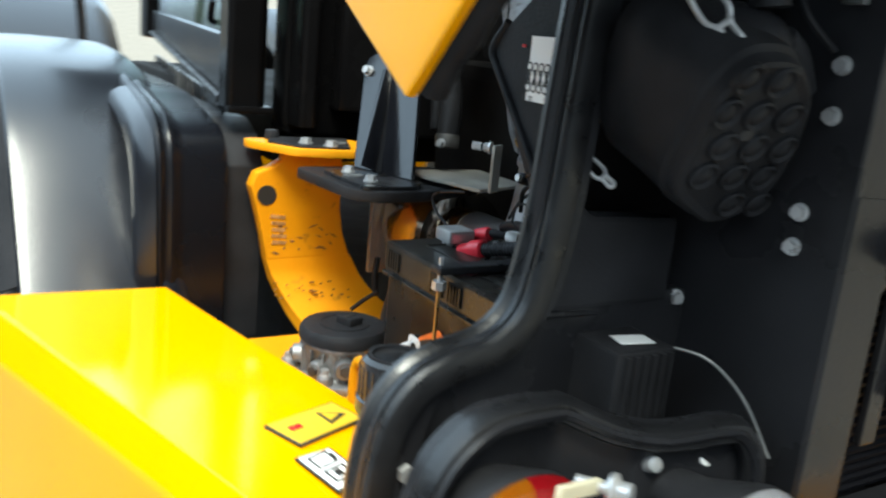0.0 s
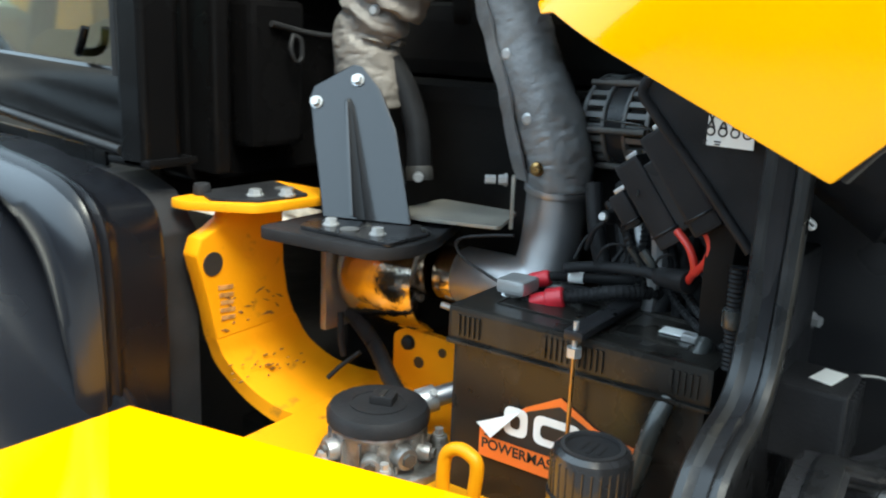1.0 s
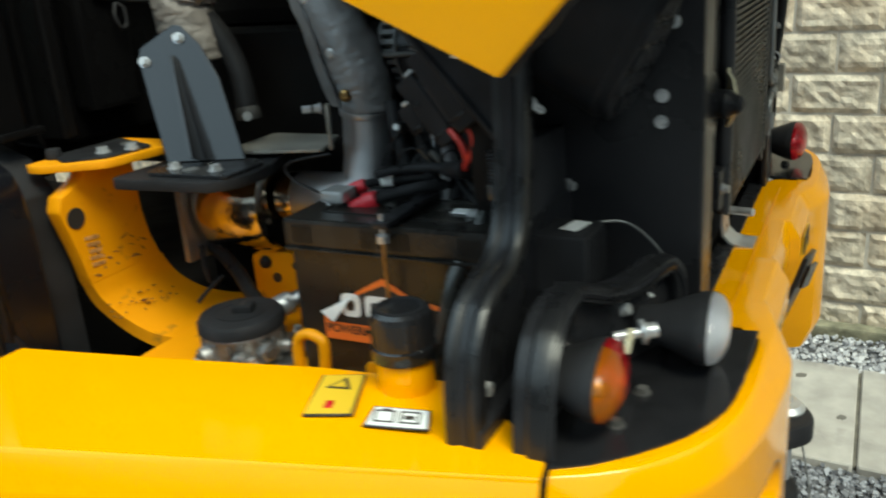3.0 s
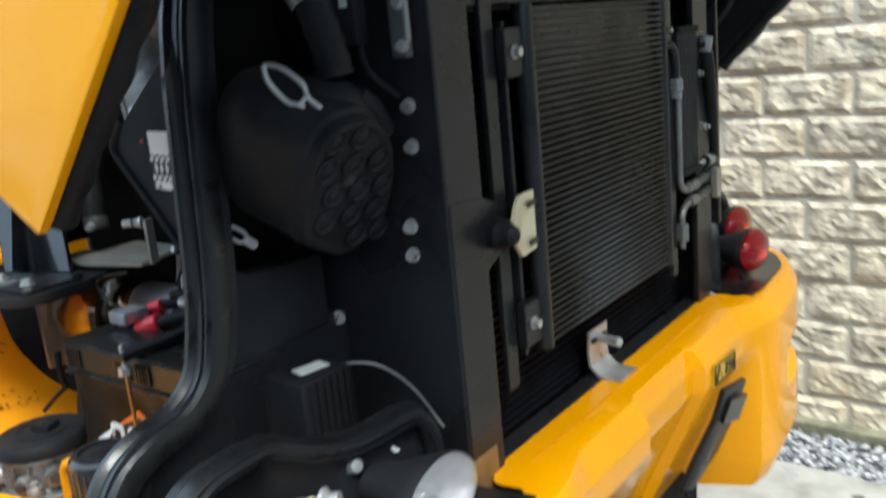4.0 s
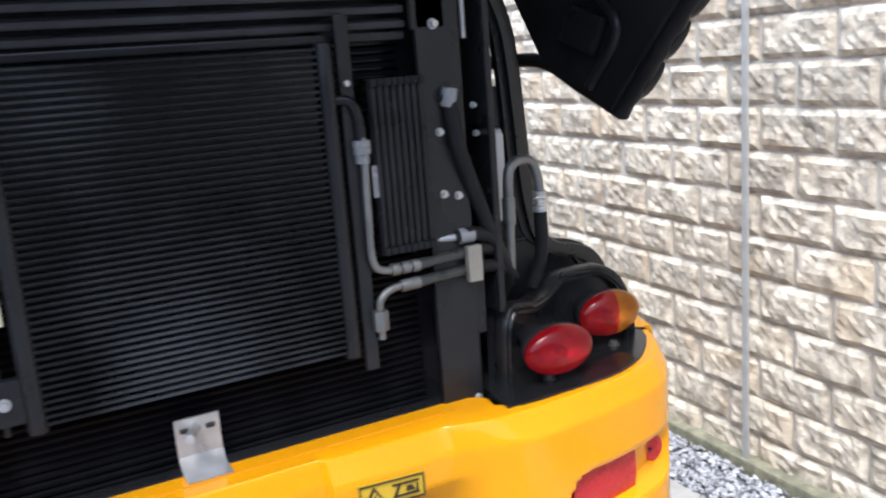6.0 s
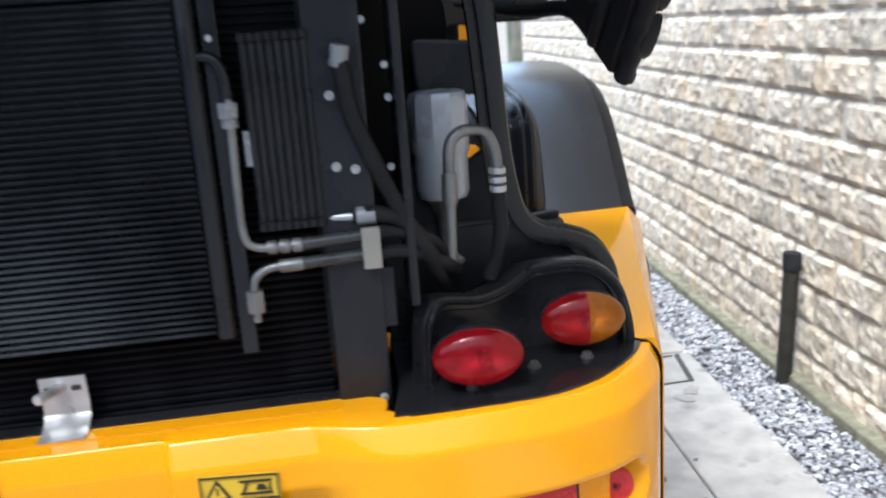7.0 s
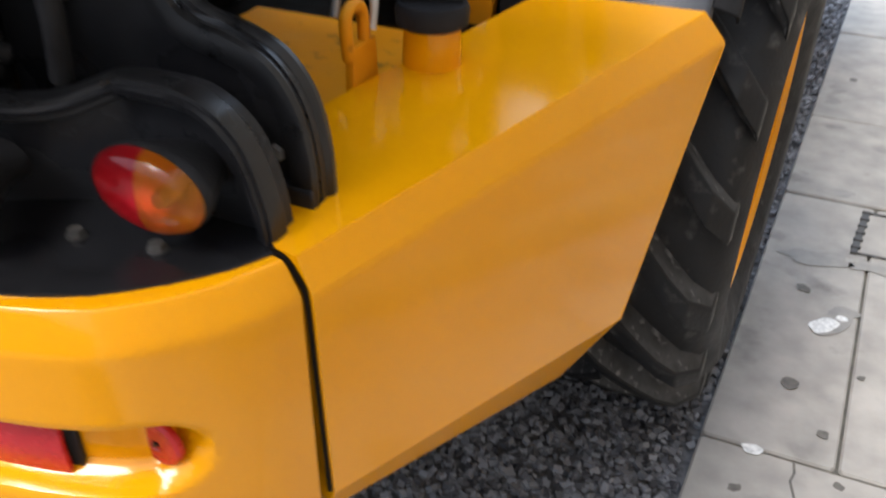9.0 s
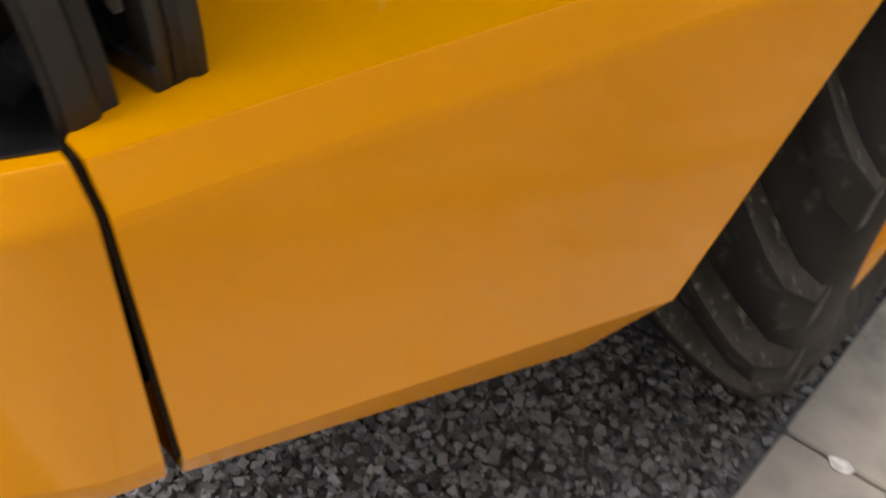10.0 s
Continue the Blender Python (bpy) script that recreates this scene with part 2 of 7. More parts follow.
for nd in PALE_CHIP.node_tree.nodes:
    if nd.bl_idname == "ShaderNodeValToRGB":
        nd.color_ramp.elements[0].color = (0.20, 0.20, 0.215, 1)
        nd.color_ramp.elements[1].color = (0.55, 0.55, 0.56, 1)
MOSSY = mat("mossy_pier_stone", (0.16, 0.145, 0.11), 0.9, 0, 0.3, 6.0, 0.006, 30, stain=((0.06, 0.085, 0.025), 4.0, 0.42, 0.66))
IRON = mat("cast_iron", (0.10, 0.095, 0.09), 0.6, 0.6, 0.4, 30.0, 0.002, 100)


# ---------------------------------------------------------------- mesh helpers
def finish(bm, bevel=0.0, seg=2, smooth=True, flat=False):
    made = None
    if bevel:
        bmesh.ops.remove_doubles(bm, verts=bm.verts, dist=1e-5)
        bm.normal_update()
        sharp = [e for e in bm.edges if len(e.link_faces) == 2 and e.calc_face_angle(0) > 0.5]
        if sharp:
            made = set(bmesh.ops.bevel(bm, geom=sharp, offset=bevel, segments=seg, affect='EDGES', clamp_overlap=True, profile=0.6)["faces"])
    bm.normal_update()
    if smooth:
        for f in bm.faces:
            f.smooth = True
        for e in bm.edges:
            if len(e.link_faces) == 2 and e.calc_face_angle(0) > 0.6:
                e.smooth = False
        if flat:
            big = max((f.calc_area() for f in bm.faces), default=0) * 0.12
            for f in bm.faces:
                if (made is None or f not in made) and f.calc_area() > big:
                    f.smooth = False
    return bm


def mesh_of(name, bm, material):
    bmesh.ops.recalc_face_normals(bm, faces=bm.faces)
    me = bpy.data.meshes.new(name)
    bm.to_mesh(me)
    bm.free()
    mats = material if isinstance(material, (list, tuple)) else [material]
    for m in mats:
        me.materials.append(m)
    return me


def part(name, bm, material, parent, label=""):
    ob = new(name, mesh_of(name, bm, material))
    ob.parent = parent
    if label:
        ob["label"] = label
    return ob


def thing(name, bm, material, label, category, kind="", group=""):
    ob = new(name, mesh_of(name, bm, material) if bm else None)
    return tagged(ob, label, category, group, kind)


def box(c, s, bevel=0.0, turn=(0, 0, 0), seg=2, bm=None):
    own = bm is None
    bm = bm or bmesh.new()
    m = pose(*c, *turn) @ Matrix.Diagonal((s[0], s[1], s[2], 1))
    bmesh.ops.create_cube(bm, size=1.0, matrix=m)
    return finish(bm, bevel, seg, flat=True) if own else bm


def prism(pts, axis, a, b, bevel=0.0, seg=2, bm=None, holes=False):
    """A polygon given in the plane across axis ('x': y, z; 'y': x, z; 'z': x, y), drawn out from a to b."""
    own = bm is None
    bm = bm or bmesh.new()

    def at(p, v):
        return {"x": (v, p[0], p[1]), "y": (p[0], v, p[1]), "z": (p[0], p[1], v)}[axis]
    lo = [bm.verts.new(at(p, a)) for p in pts]
    hi = [bm.verts.new(at(p, b)) for p in pts]
    n = len(pts)
    bm.faces.new(lo)
    bm.faces.new(hi[::-1])
    for i in range(n):
        bm.faces.new((lo[i], hi[i], hi[(i + 1) % n], lo[(i + 1) % n]))
    return finish(bm, bevel, seg, flat=True) if own else bm


def slab(pts, origin, e1, e2, a, b, bevel=0.0, seg=2):
    """A polygon given along e1 and e2 from origin, drawn out from a to b along their cross product."""
    e1, e2 = Vector(e1).normalized(), Vector(e2)
    e2 = (e2 - e1 * e2.dot(e1)).normalized()
    n = e1.cross(e2)
    bm = prism(pts, "z", a, b, bevel, seg)
    bmesh.ops.transform(bm, verts=bm.verts, matrix=Matrix((
        (e1.x, e2.x, n.x, origin[0]), (e1.y, e2.y, n.y, origin[1]), (e1.z, e2.z, n.z, origin[2]), (0, 0, 0, 1))))
    return bm


def frame_of(d):
    d = Vector(d).normalized()
    return d.to_track_quat('Z', 'Y').to_matrix().to_4x4()


def cyl(p0, p1, r0, r1=None, seg=24, bevel=0.0, bm=None):
    own = bm is None
    bm = bm or bmesh.new()
    p0, p1 = Vector(p0), Vector(p1)
    r1 = r0 if r1 is None else r1
    m = Matrix.Translation((p0 + p1) / 2) @ frame_of(p1 - p0)
    bmesh.ops.create_cone(bm, cap_ends=True, segments=seg, radius1=r0, radius2=r1, depth=(p1 - p0).length, matrix=m)
    return finish(bm, bevel) if own else bm


def lathe(origin, direction, profile, seg=32, bm=None, squash=None, turn=None):
    """Turns profile, a list of (radius, height), about direction. squash scales the two cross axes."""
    own = bm is None
    bm = bm or bmesh.new()
    m = Matrix.Translation(origin) @ (frame_of(direction) if turn is None else turn)
    sx, sy = squash or (1, 1)
    rings = []
    for r, h in profile:
        if r < 1e-6:
            rings.append([bm.verts.new(m @ Vector((0, 0, h)))])
        else:
            rings.append([bm.verts.new(m @ Vector((r * sx * math.cos(2 * math.pi * i / seg), r * sy * math.sin(2 * math.pi * i / seg), h))) for i in range(seg)])
    for a, b in zip(rings, rings[1:]):
        for i in range(seg):
            j = (i + 1) % seg
            q = [a[i % len(a)], a[j % len(a)], b[j % len(b)], b[i % len(b)]]
            u = list(dict.fromkeys(q))
            if len(u) > 2:
                bm.faces.new(u)
    return finish(bm) if own else bm


def spline(pts, n=8):
    P = [Vector(p) for p in pts]
    if len(P) < 3:
        return P
    P = [P[0] * 2 - P[1]] + P + [P[-1] * 2 - P[-2]]
    out = []
    for i in range(1, len(P) - 2):
        a, b, c, d = P[i - 1:i + 3]
        for k in range(n):
            t = k / n
            out.append(0.5 * ((2 * b) + (c - a) * t + (2 * a - 5 * b + 4 * c - d) * t * t + (3 * b - a - 3 * c + d) * t ** 3))
    out.append(P[-2])
    return out


def tube(pts, r, n=8, seg=12, bm=None, rib=0.0, pitch=0.006, section=None):
    """A hose along a smooth line through pts; r is a radius or one for each end. rib: corrugation depth. section: cross shape instead of a circle."""
    own = bm is None
    bm = bm or bmesh.new()
    line = spline(pts, n)
    if rib:
        L = [0.0]
        for a, b in zip(line, line[1:]):
            L.append(L[-1] + (b - a).length)
        cnt = max(4, int(L[-1] / (pitch / 2)))
        res, k = [], 0
        for i in range(cnt + 1):
            s = L[-1] * i / cnt
            while k < len(L) - 2 and L[k + 1] < s:
                k += 1
            f = (s - L[k]) / max(1e-9, L[k + 1] - L[k])
            res.append(line[k].lerp(line[k + 1], f))
        line = res
    up = Vector((0, 0, 1))
    t0 = (line[1] - line[0]).normalized()
    if abs(t0.dot(up)) > 0.95:
        up = Vector((1, 0, 0))
    side = t0.cross(up).normalized()
    rings = []
    for i, p in enumerate(line):
        t = (line[min(i + 1, len(line) - 1)] - line[max(i - 1, 0)]).normalized()
        side = (side - t * side.dot(t)).normalized()
        nrm = t.cross(side)
        rr = r if not isinstance(r, (tuple, list)) else r[0] + (r[1] - r[0]) * i / (len(line) - 1)
        if rib:
            rr -= rib * (i % 2)
        if section:
            rings.append([bm.verts.new(p + side * u + nrm * v) for u, v in section])
        else:
            rings.append([bm.verts.new(p + (side * math.cos(2 * math.pi * k / seg) + nrm * math.sin(2 * math.pi * k / seg)) * rr) for k in range(seg)])
    m = len(rings[0])
    for a, b in zip(rings, rings[1:]):
        for k in range(m):
            bm.faces.new((a[k], a[(k + 1) % m], b[(k + 1) % m], b[k]))
    bm.faces.new(rings[0][::-1])
    bm.faces.new(rings[-1])
    return finish(bm) if own else bm


def bolt(p, d, r=0.009, h=0.008, bm=None):
    """A hexagon bolt head on a washer at p, pointing along d."""
    own = bm is None
    bm = bm or bmesh.new()
    p, d = Vector(p), Vector(d).normalized()
    cyl(p - d * 0.001, p + d * 0.002, r * 1.25, seg=16, bm=bm)
    cyl(p + d * 0.002, p + d * (0.002 + h), r, r * 0.9, seg=6, bm=bm)
    return finish(bm) if own else bm


def sheet(rows, thick=0.0, bm=None, close=False):
    """A surface through rows of points of equal length, thickened inwards."""
    own = bm is None
    bm = bm or bmesh.new()
    g = [[bm.verts.new(p) for p in row] for row in rows]
    faces = []
    for a, b in zip(g, g[1:]):
        m = len(a)
        for k in range(m if close else m - 1):
            faces.append(bm.faces.new((a[k], a[(k + 1) % m], b[(k + 1) % m], b[k])))
    if thick:
        bm.normal_update()
        bmesh.ops.solidify(bm, geom=faces, thickness=thick)
    return finish(bm) if own else bm


def strip(points, outs, backs, section):
    """A bar of one section, swept along points: each section corner (o, w) lies o along outs and w along backs; both ends are closed."""
    bm = bmesh.new()
    loops = [[bm.verts.new(Vector(p) + Vector(a) * o + Vector(b) * w) for o, w in section] for p, a, b in zip(points, outs, backs)]
    n = len(section)
    for p, q in zip(loops, loops[1:]):
        for k in range(n):
            bm.faces.new((p[k], p[(k + 1) % n], q[(k + 1) % n], q[k]))
    bm.faces.new(loops[0])
    bm.faces.new(loops[-1][::-1])
    return finish(bm)


def normals_of(line):
    """Unit normals of a plane curve, to the left of its course."""
    out = []
    for i in range(len(line)):
        a, b = line[max(0, i - 1)], line[min(len(line) - 1, i + 1)]
        d = Vector((b[0] - a[0], b[1] - a[1])).normalized()
        out.append(Vector((-d.y, d.x)))
    return out


def rounded(pts, r, n=4):
    """A polygon with its corners rounded by r."""
    out = []
    m = len(pts)
    for i in range(m):
        a, b, c = (Vector((*pts[(i + k) % m], 0)) for k in (-1, 0, 1))
        u, v = (a - b), (c - b)
        k = min(r, u.length * 0.45, v.length * 0.45)
        p, q = b + u.normalized() * k, b + v.normalized() * k
        for s in range(n + 1):
            t = s / n
            w = p * (1 - t) ** 2 + b * 2 * t * (1 - t) + q * t * t
            out.append((w.x, w.y))
    return out


XC = 1.155


def mx(x, side):
    """x given for the right-hand side of the machine; side -1 mirrors it."""
    return x if side > 0 else 2 * XC - x


# ---------------------------------------------------------------- the yard: ground, paving, gravel, stone wall
WALL_X, WALL_SLOPE = 3.24, 0.05


def wall_x(y):
    return WALL_X + WALL_SLOPE * y


def edge_x(y):
    return wall_x(y) - 0.30


thing("ground", sheet([[(-60, -60, -0.03), (60, -60, -0.03)], [(-60, 90, -0.03), (60, 90, -0.03)]]), GRAVEL,
      "grey gravel yard reaching far behind the machine", "ground", "structure")


def chips(name, n, xs, ys, size, z0, label, keep=None, seed=3, material=None):
    rng = np.random.default_rng(seed)
    cube = np.array([[-1, -1, -1], [1, -1, -1], [1, 1, -1], [-1, 1, -1], [-1, -1, 1], [1, -1, 1], [1, 1, 1], [-1, 1, 1]], float)
    quad = np.array([[0, 3, 2, 1], [4, 5, 6, 7], [0, 1, 5, 4], [1, 2, 6, 5], [2, 3, 7, 6], [3, 0, 4, 7]])
    V, F, k = [], [], 0
    for i in range(n):
        x, y = rng.uniform(*xs), rng.uniform(*ys)
        if keep and not keep(x, y):
            continue
        s = rng.uniform(0.55, 1.25) * size
        p = cube * rng.uniform(0.55, 1.0, (8, 3)) * np.array([s, s * rng.uniform(0.5, 0.9), s * rng.uniform(0.35, 0.7)])
        e = Euler(rng.uniform(-0.6, 0.6, 2).tolist() + [rng.uniform(0, 6.3)]).to_matrix()
        p = p @ np.array(e).T + np.array([x, y, z0 + rng.uniform(-0.3, 0.7) * size])
        V.extend(p.tolist())
        F.extend((quad + k).tolist())
        k += 8
    me = bpy.data.meshes.new(name)
    me.from_pydata(V, [], F)
    me.materials.append(material or CHIP)
    ob = new(name, me)
    return tagged(ob, label, "gravel", kind="stuff")


chips("gravel", 17000, (1.25, 2.5), (0.35, 2.9), 0.0120, -0.022, "loose grey stone chippings under the machine",
      lambda x, y: x < 2.33 + 0.06 * (y - 1.765))
chips("lane_gravel", 7000, (2.1, 2.75), (2.9, 6.5), 0.0130, -0.022, "loose grey stone chippings along the paving edge",
      lambda x, y: x < 2.33 + 0.06 * (y - 1.765), seed=12)
chips("wall_gravel", 30000, (2.85, 3.75), (-0.8, 10.4), 0.012, -0.012, "strip of pale gravel along the foot of the stone wall",
      lambda x, y: edge_x(y) - 0.02 < x < wall_x(y), seed=5, material=PALE_CHIP)
chips("yard_gravel", 5000, (1.7, 2.9), (-0.9, 0.35), 0.010, -0.02, "loose grey gravel behind the machine", seed=8,
      keep=lambda x, y: x < 2.33 + 0.06 * (y - 1.765))

JOINT = mat("joint_dirt", (0.12, 0.11, 0.09), 0.9, 0, 0.4, 30.0, 0.002, 90)
paving = thing("paving", None, None, "strip of worn pale concrete flagstones beside the machine", "paving", "structure")
JOINTS = [-2.4, -1.1, 0.35, 1.765, 3.12, 3.86, 5.03, 6.4, 8.1, 9.6, 11.2, 13.0, 15.0, 17.5]
for j, (a, b) in enumerate(zip(JOINTS, JOINTS[1:])):
    left = 2.337
    spans = [(0.0, 1.0)] if j % 3 else [(0.0, 0.46), (0.46, 1.0)]
    for u0, u1 in spans:
        pts = []
        for u, y in ((u0, a), (u1, a), (u1, b), (u0, b)):
            xr = edge_x(y)
            xl = left + 0.06 * (y - 1.765)
            pts.append((xl + (xr - xl) * u + (0.004 if u == u0 else -0.004), y + (0.006 if y == a else -0.006)))
        part("flagstone", prism(rounded(pts, 0.012, 2), "z", -0.06, 0.0 - 0.003 * (j % 2), 0.005, 1), PAVING, paving)
part("bed", prism([(2.12, -2.4), (edge_x(-2.4), -2.4), (edge_x(17.5), 17.5), (3.28, 17.5)], "z", -0.05, -0.014), JOINT, paving)
grate = thing("drain_cover", prism([(2.675, 2.79), (2.955, 2.80), (2.995, 3.07), (2.705, 3.06)], "z", -0.03, 0.001, 0.003), PAVING, "small drain cover with an iron edge, let into the paving", "drain cover")
for a, b in (((2.652, 2.775), (2.688, 3.075)), ((2.958, 2.785), (3.012, 3.085))):
    part("edge_bar", prism([(a[0], a[1]), (a[0] + .022, a[1]), (b[0] + .022, b[1]), (b[0], b[1])], "z", -0.02, 0.006, 0.003), IRON, grate)
for k in range(6):
    part("notch", box((2.668 + 0.006 * k, 2.81 + .05 * k, 0.006), (0.030, 0.012, 0.008), 0.002), IRON, grate)
part("edge_line", prism([(2.668, 2.778), (2.962, 2.788), (2.962, 2.794), (2.668, 2.785)], "z", -0.02, 0.003), IRON, grate)
part("edge_line", prism([(2.700, 3.066), (3.000, 3.076), (3.000, 3.083), (2.700, 3.073)], "z", -0.02, 0.003), IRON, grate)
STAIN = mat("damp_stain", (0.29, 0.275, 0.25), 0.6, 0, 0.2, 20.0)
GUM = mat("old_gum", (0.13, 0.12, 0.105), 0.7, 0, 0.3, 60.0)
SPLAT = mat("white_splat", (0.72, 0.72, 0.70), 0.5, 0, 0.3, 90.0)


def blot(name, x, y, r, material, parent, z=0.0008, stretch=1.0, turn=0.0, seed=0, rough=0.35):
    """A thin uneven patch lying on the paving."""
    n = 22
    pts = []
    for i in range(n):
        a = 2 * math.pi * i / n
        k = r * (1 + rough * noise.noise(Vector((math.cos(a) * 1.3 + seed * 7.1, math.sin(a) * 1.3, seed))))
        u, v = k * math.cos(a) * stretch, k * math.sin(a)
        pts.append((x + u * math.cos(turn) - v * math.sin(turn), y + u * math.sin(turn) + v * math.cos(turn)))
    return part(name, prism(pts, "z", z - 0.0008, z), material, parent)


rs = random.Random(4)
for i, (x, y, r) in enumerate(((2.528, 2.043, .022), (2.617, 1.88, .014), (2.66, 1.721, .013), (2.531, 2.509, .016), (2.70, 2.14, .008), (2.72, 1.2, .010), (2.78, 3.62, .014), (2.62, 4.35, .018), (2.9, 4.9, .016), (2.44, 1.62, .011), (2.83, .55, .02), (2.55, .4, .014))):
    blot("gum_spot", x, y, r, GUM, paving, stretch=rs.uniform(0.8, 1.6), turn=rs.uniform(0, 3), seed=i + 1)
for i, (x, y, r, st, tn) in enumerate(((2.56, 2.70, .045, 2.6, 0.1), (2.93, 2.70, .030, 1.6, 0.8), (2.64, 2.42, .030, 1.5, 0.5), (2.60, 3.18, .025, 2.6, .1), (2.87, 2.63, .030, 1.5, -.9), (2.72, 2.71, .03, 2.6, 0))):
    blot("damp_patch", x, y, r, STAIN, paving, 0.0006, st, tn, i + 40, 0.6)
blot("splat_ring", 2.612, 2.352, .040, STAIN, paving, 0.0008, 1.8, 0.9, 61, 0.3)
blot("bird_splat", 2.600, 2.340, .026, SPLAT, paving, 0.0014, 2.1, 0.9, 62, 0.5)
blot("bird_splat", 2.640, 2.392, .014, SPLAT, paving, 0.0014, 1.2, 0.2, 63, 0.5)
crack = [(2.556, 1.758), (2.560, 1.72), (2.553, 1.69), (2.566, 1.64), (2.574, 1.56), (2.568, 1.50), (2.585, 1.42)]
part("crack", prism(crack + [(x + .006, y) for x, y in crack[::-1]], "z", -0.001, 0.0012), GUM, paving)
blot("mortar_crumb", 2.463, 1.757, .016, SPLAT, paving, 0.004, 1.6, 0.1, 70)

post = thing("drain_pipe", cyl((3.335, 2.68, -0.02), (3.345, 2.66, 0.55), 0.033, seg=20, bevel=0.004), OLIVE,
             "short black plastic standpipe in the gravel by the wall", "pipe")
part("cap", cyl((3.344, 2.66, 0.50), (3.345, 2.66, 0.575), 0.038, seg=20, bevel=0.006), BLACK_MATT, post)

# the stone wall: every block a piece of its own
COURSE, BLOCK, ROWS_UP = 0.156, 0.318, 40
WALL_TURN = -math.degrees(math.atan(WALL_SLOPE))
wall = thing("wall_east", box((0.16, 2.25, 3.10), (0.24, 13.5, 6.26)), MORTAR, "tall building wall of pale split-faced stone blocks", "wall", "structure")
wall.matrix_world = pose(WALL_X, 0, 0, 0, 0, WALL_TURN)
rng = np.random.default_rng(11)


def block_mesh(length):
    nx, nz = 14, 7
    bm = bmesh.new()
    h = COURSE - 0.010
    ph = rng.uniform(0, 50)
    g = []
    for i in range(nx + 1):
        row = []
        for k in range(nz + 1):
            u, v = i / nx, k / nz
            edge = min(u, 1 - u, 1) * nx, min(v, 1 - v) * nz
            rise = min(1, edge[0] / 1.2) * min(1, edge[1] / 1.0)
            d = 0.004 + 0.009 * noise.noise(Vector((u * 3.1 + ph, v * 1.9, ph))) + 0.008 * noise.noise(Vector((u * 9 + ph, v * 5, ph + 9))) + 0.004 * noise.noise(Vector((u * 21 + ph, v * 11, ph + 3)))
            row.append(bm.verts.new((0.038 - rise * max(0.002, d + 0.010), (u - 0.5) * length, (v - 0.5) * h)))
        g.append(row)
    for a, b in zip(g, g[1:]):
        for k in range(nz):
            bm.faces.new((a[k], a[k + 1], b[k + 1], b[k]))
    back = [bm.verts.new((0.09, s * length / 2, t * h / 2)) for s, t in ((-1, -1), (-1, 1), (1, 1), (1, -1))]
    bm.faces.new([r[0] for r in g] + [back[3], back[0]])
    bm.faces.new([r[-1] for r in g][::-1] + [back[1], back[2]])
    bm.faces.new([g[0][k] for k in range(nz, -1, -1)] + [back[0], back[1]])
    bm.faces.new([g[-1][k] for k in range(nz + 1)] + [back[2], back[3]])
    for f in bm.faces:
        f.smooth = False
    return mesh_of("stone_block", bm, STONE)


BLOCKS = [block_mesh(BLOCK - 0.010) for _ in range(14)]
far_v, far_f = [], []
near_count = 0
for row in range(ROWS_UP):
    z = -0.034 + COURSE * (row + 0.5)
    for k in range(-13, 37):
        y = 1.163 + BLOCK * (k + 0.5) + (0 if row % 2 else BLOCK / 2)
        if y > 8.9:
            continue
        me = BLOCKS[int(rng.integers(len(BLOCKS)))]
        if -0.9 < y < 4.6 and near_count < 300:
            ob = new("stone_block", me)
            ob.parent = wall
            ob.location = (0.004 * rng.uniform(-1, 1), y, z)
            if rng.random() < 0.5:
                ob.rotation_euler = (math.pi, 0, 0)
            near_count += 1
        else:
            base = len(far_v)
            far_v.extend([(v.co.x, v.co.y + y, v.co.z + z) for v in me.vertices])
            far_f.extend([[i + base for i in p.vertices] for p in me.polygons])
me = bpy.data.meshes.new("far_blocks")
me.from_pydata(far_v, [], far_f)
me.materials.append(STONE)
ob = new("far_blocks", me)
ob.parent = wall
tagged(ob, kind="stuff")
part("footing", prism([(-0.03, -4.4), (0.05, -4.4), (0.05, 9.0), (-0.03, 9.0)], "z", -0.06, 0.035, 0.012), MOSS, wall, "green mossy footing")
conductor = thing("lightning_conductor", box((0, 0, 0), (0.012, 0.026, 6.2), 0.003), CONDUCTOR, "thin grey conductor strip fixed down the stone wall", "conductor strip")
conductor.matrix_world = pose(wall_x(1.66) - 0.012, 1.66, 3.10, 0, 0, WALL_TURN)
pier = thing("stone_pier", box((4.02, 9.85, 1.2), (0.46, 0.46, 2.5), 0.02), MOSSY, "weathered mossy stone pier at the far end of the wall", "pier", "structure")
thing("far_wall", box((9, 24, 1.6), (40, 0.4, 3.4)), MORTAR, "pale rendered wall closing the far end of the yard", "wall", "structure")
# unseen wall, added dark and tall to dim low light and reflections
DIM_WALL = mat("dimming_wall_dark", (0.20, 0.185, 0.165), 0.9, 0, 0.35, 3.0, 0.01, 12)
thing("rear_dimming_wall", box((2.0, -13.0, 3.0), (34, 0.4, 6.2)), DIM_WALL, "unseen dark wall added at the near end to dim reflections", "wall", "structure")
# out of view; its height is raised to darken reflections on the left
thing("shed_wall", box((-12.0, 2.0, 2.4), (0.4, 36, 5.0)), BLACK_MATT, "unseen dark shed front on the open side, made tall to dim reflections", "building", "structure")


# ---------------------------------------------------------------- the loader: body
loader = thing("wheel_loader", None, None, "yellow wheel loader with its engine cover raised, on gravel", "wheel loader")


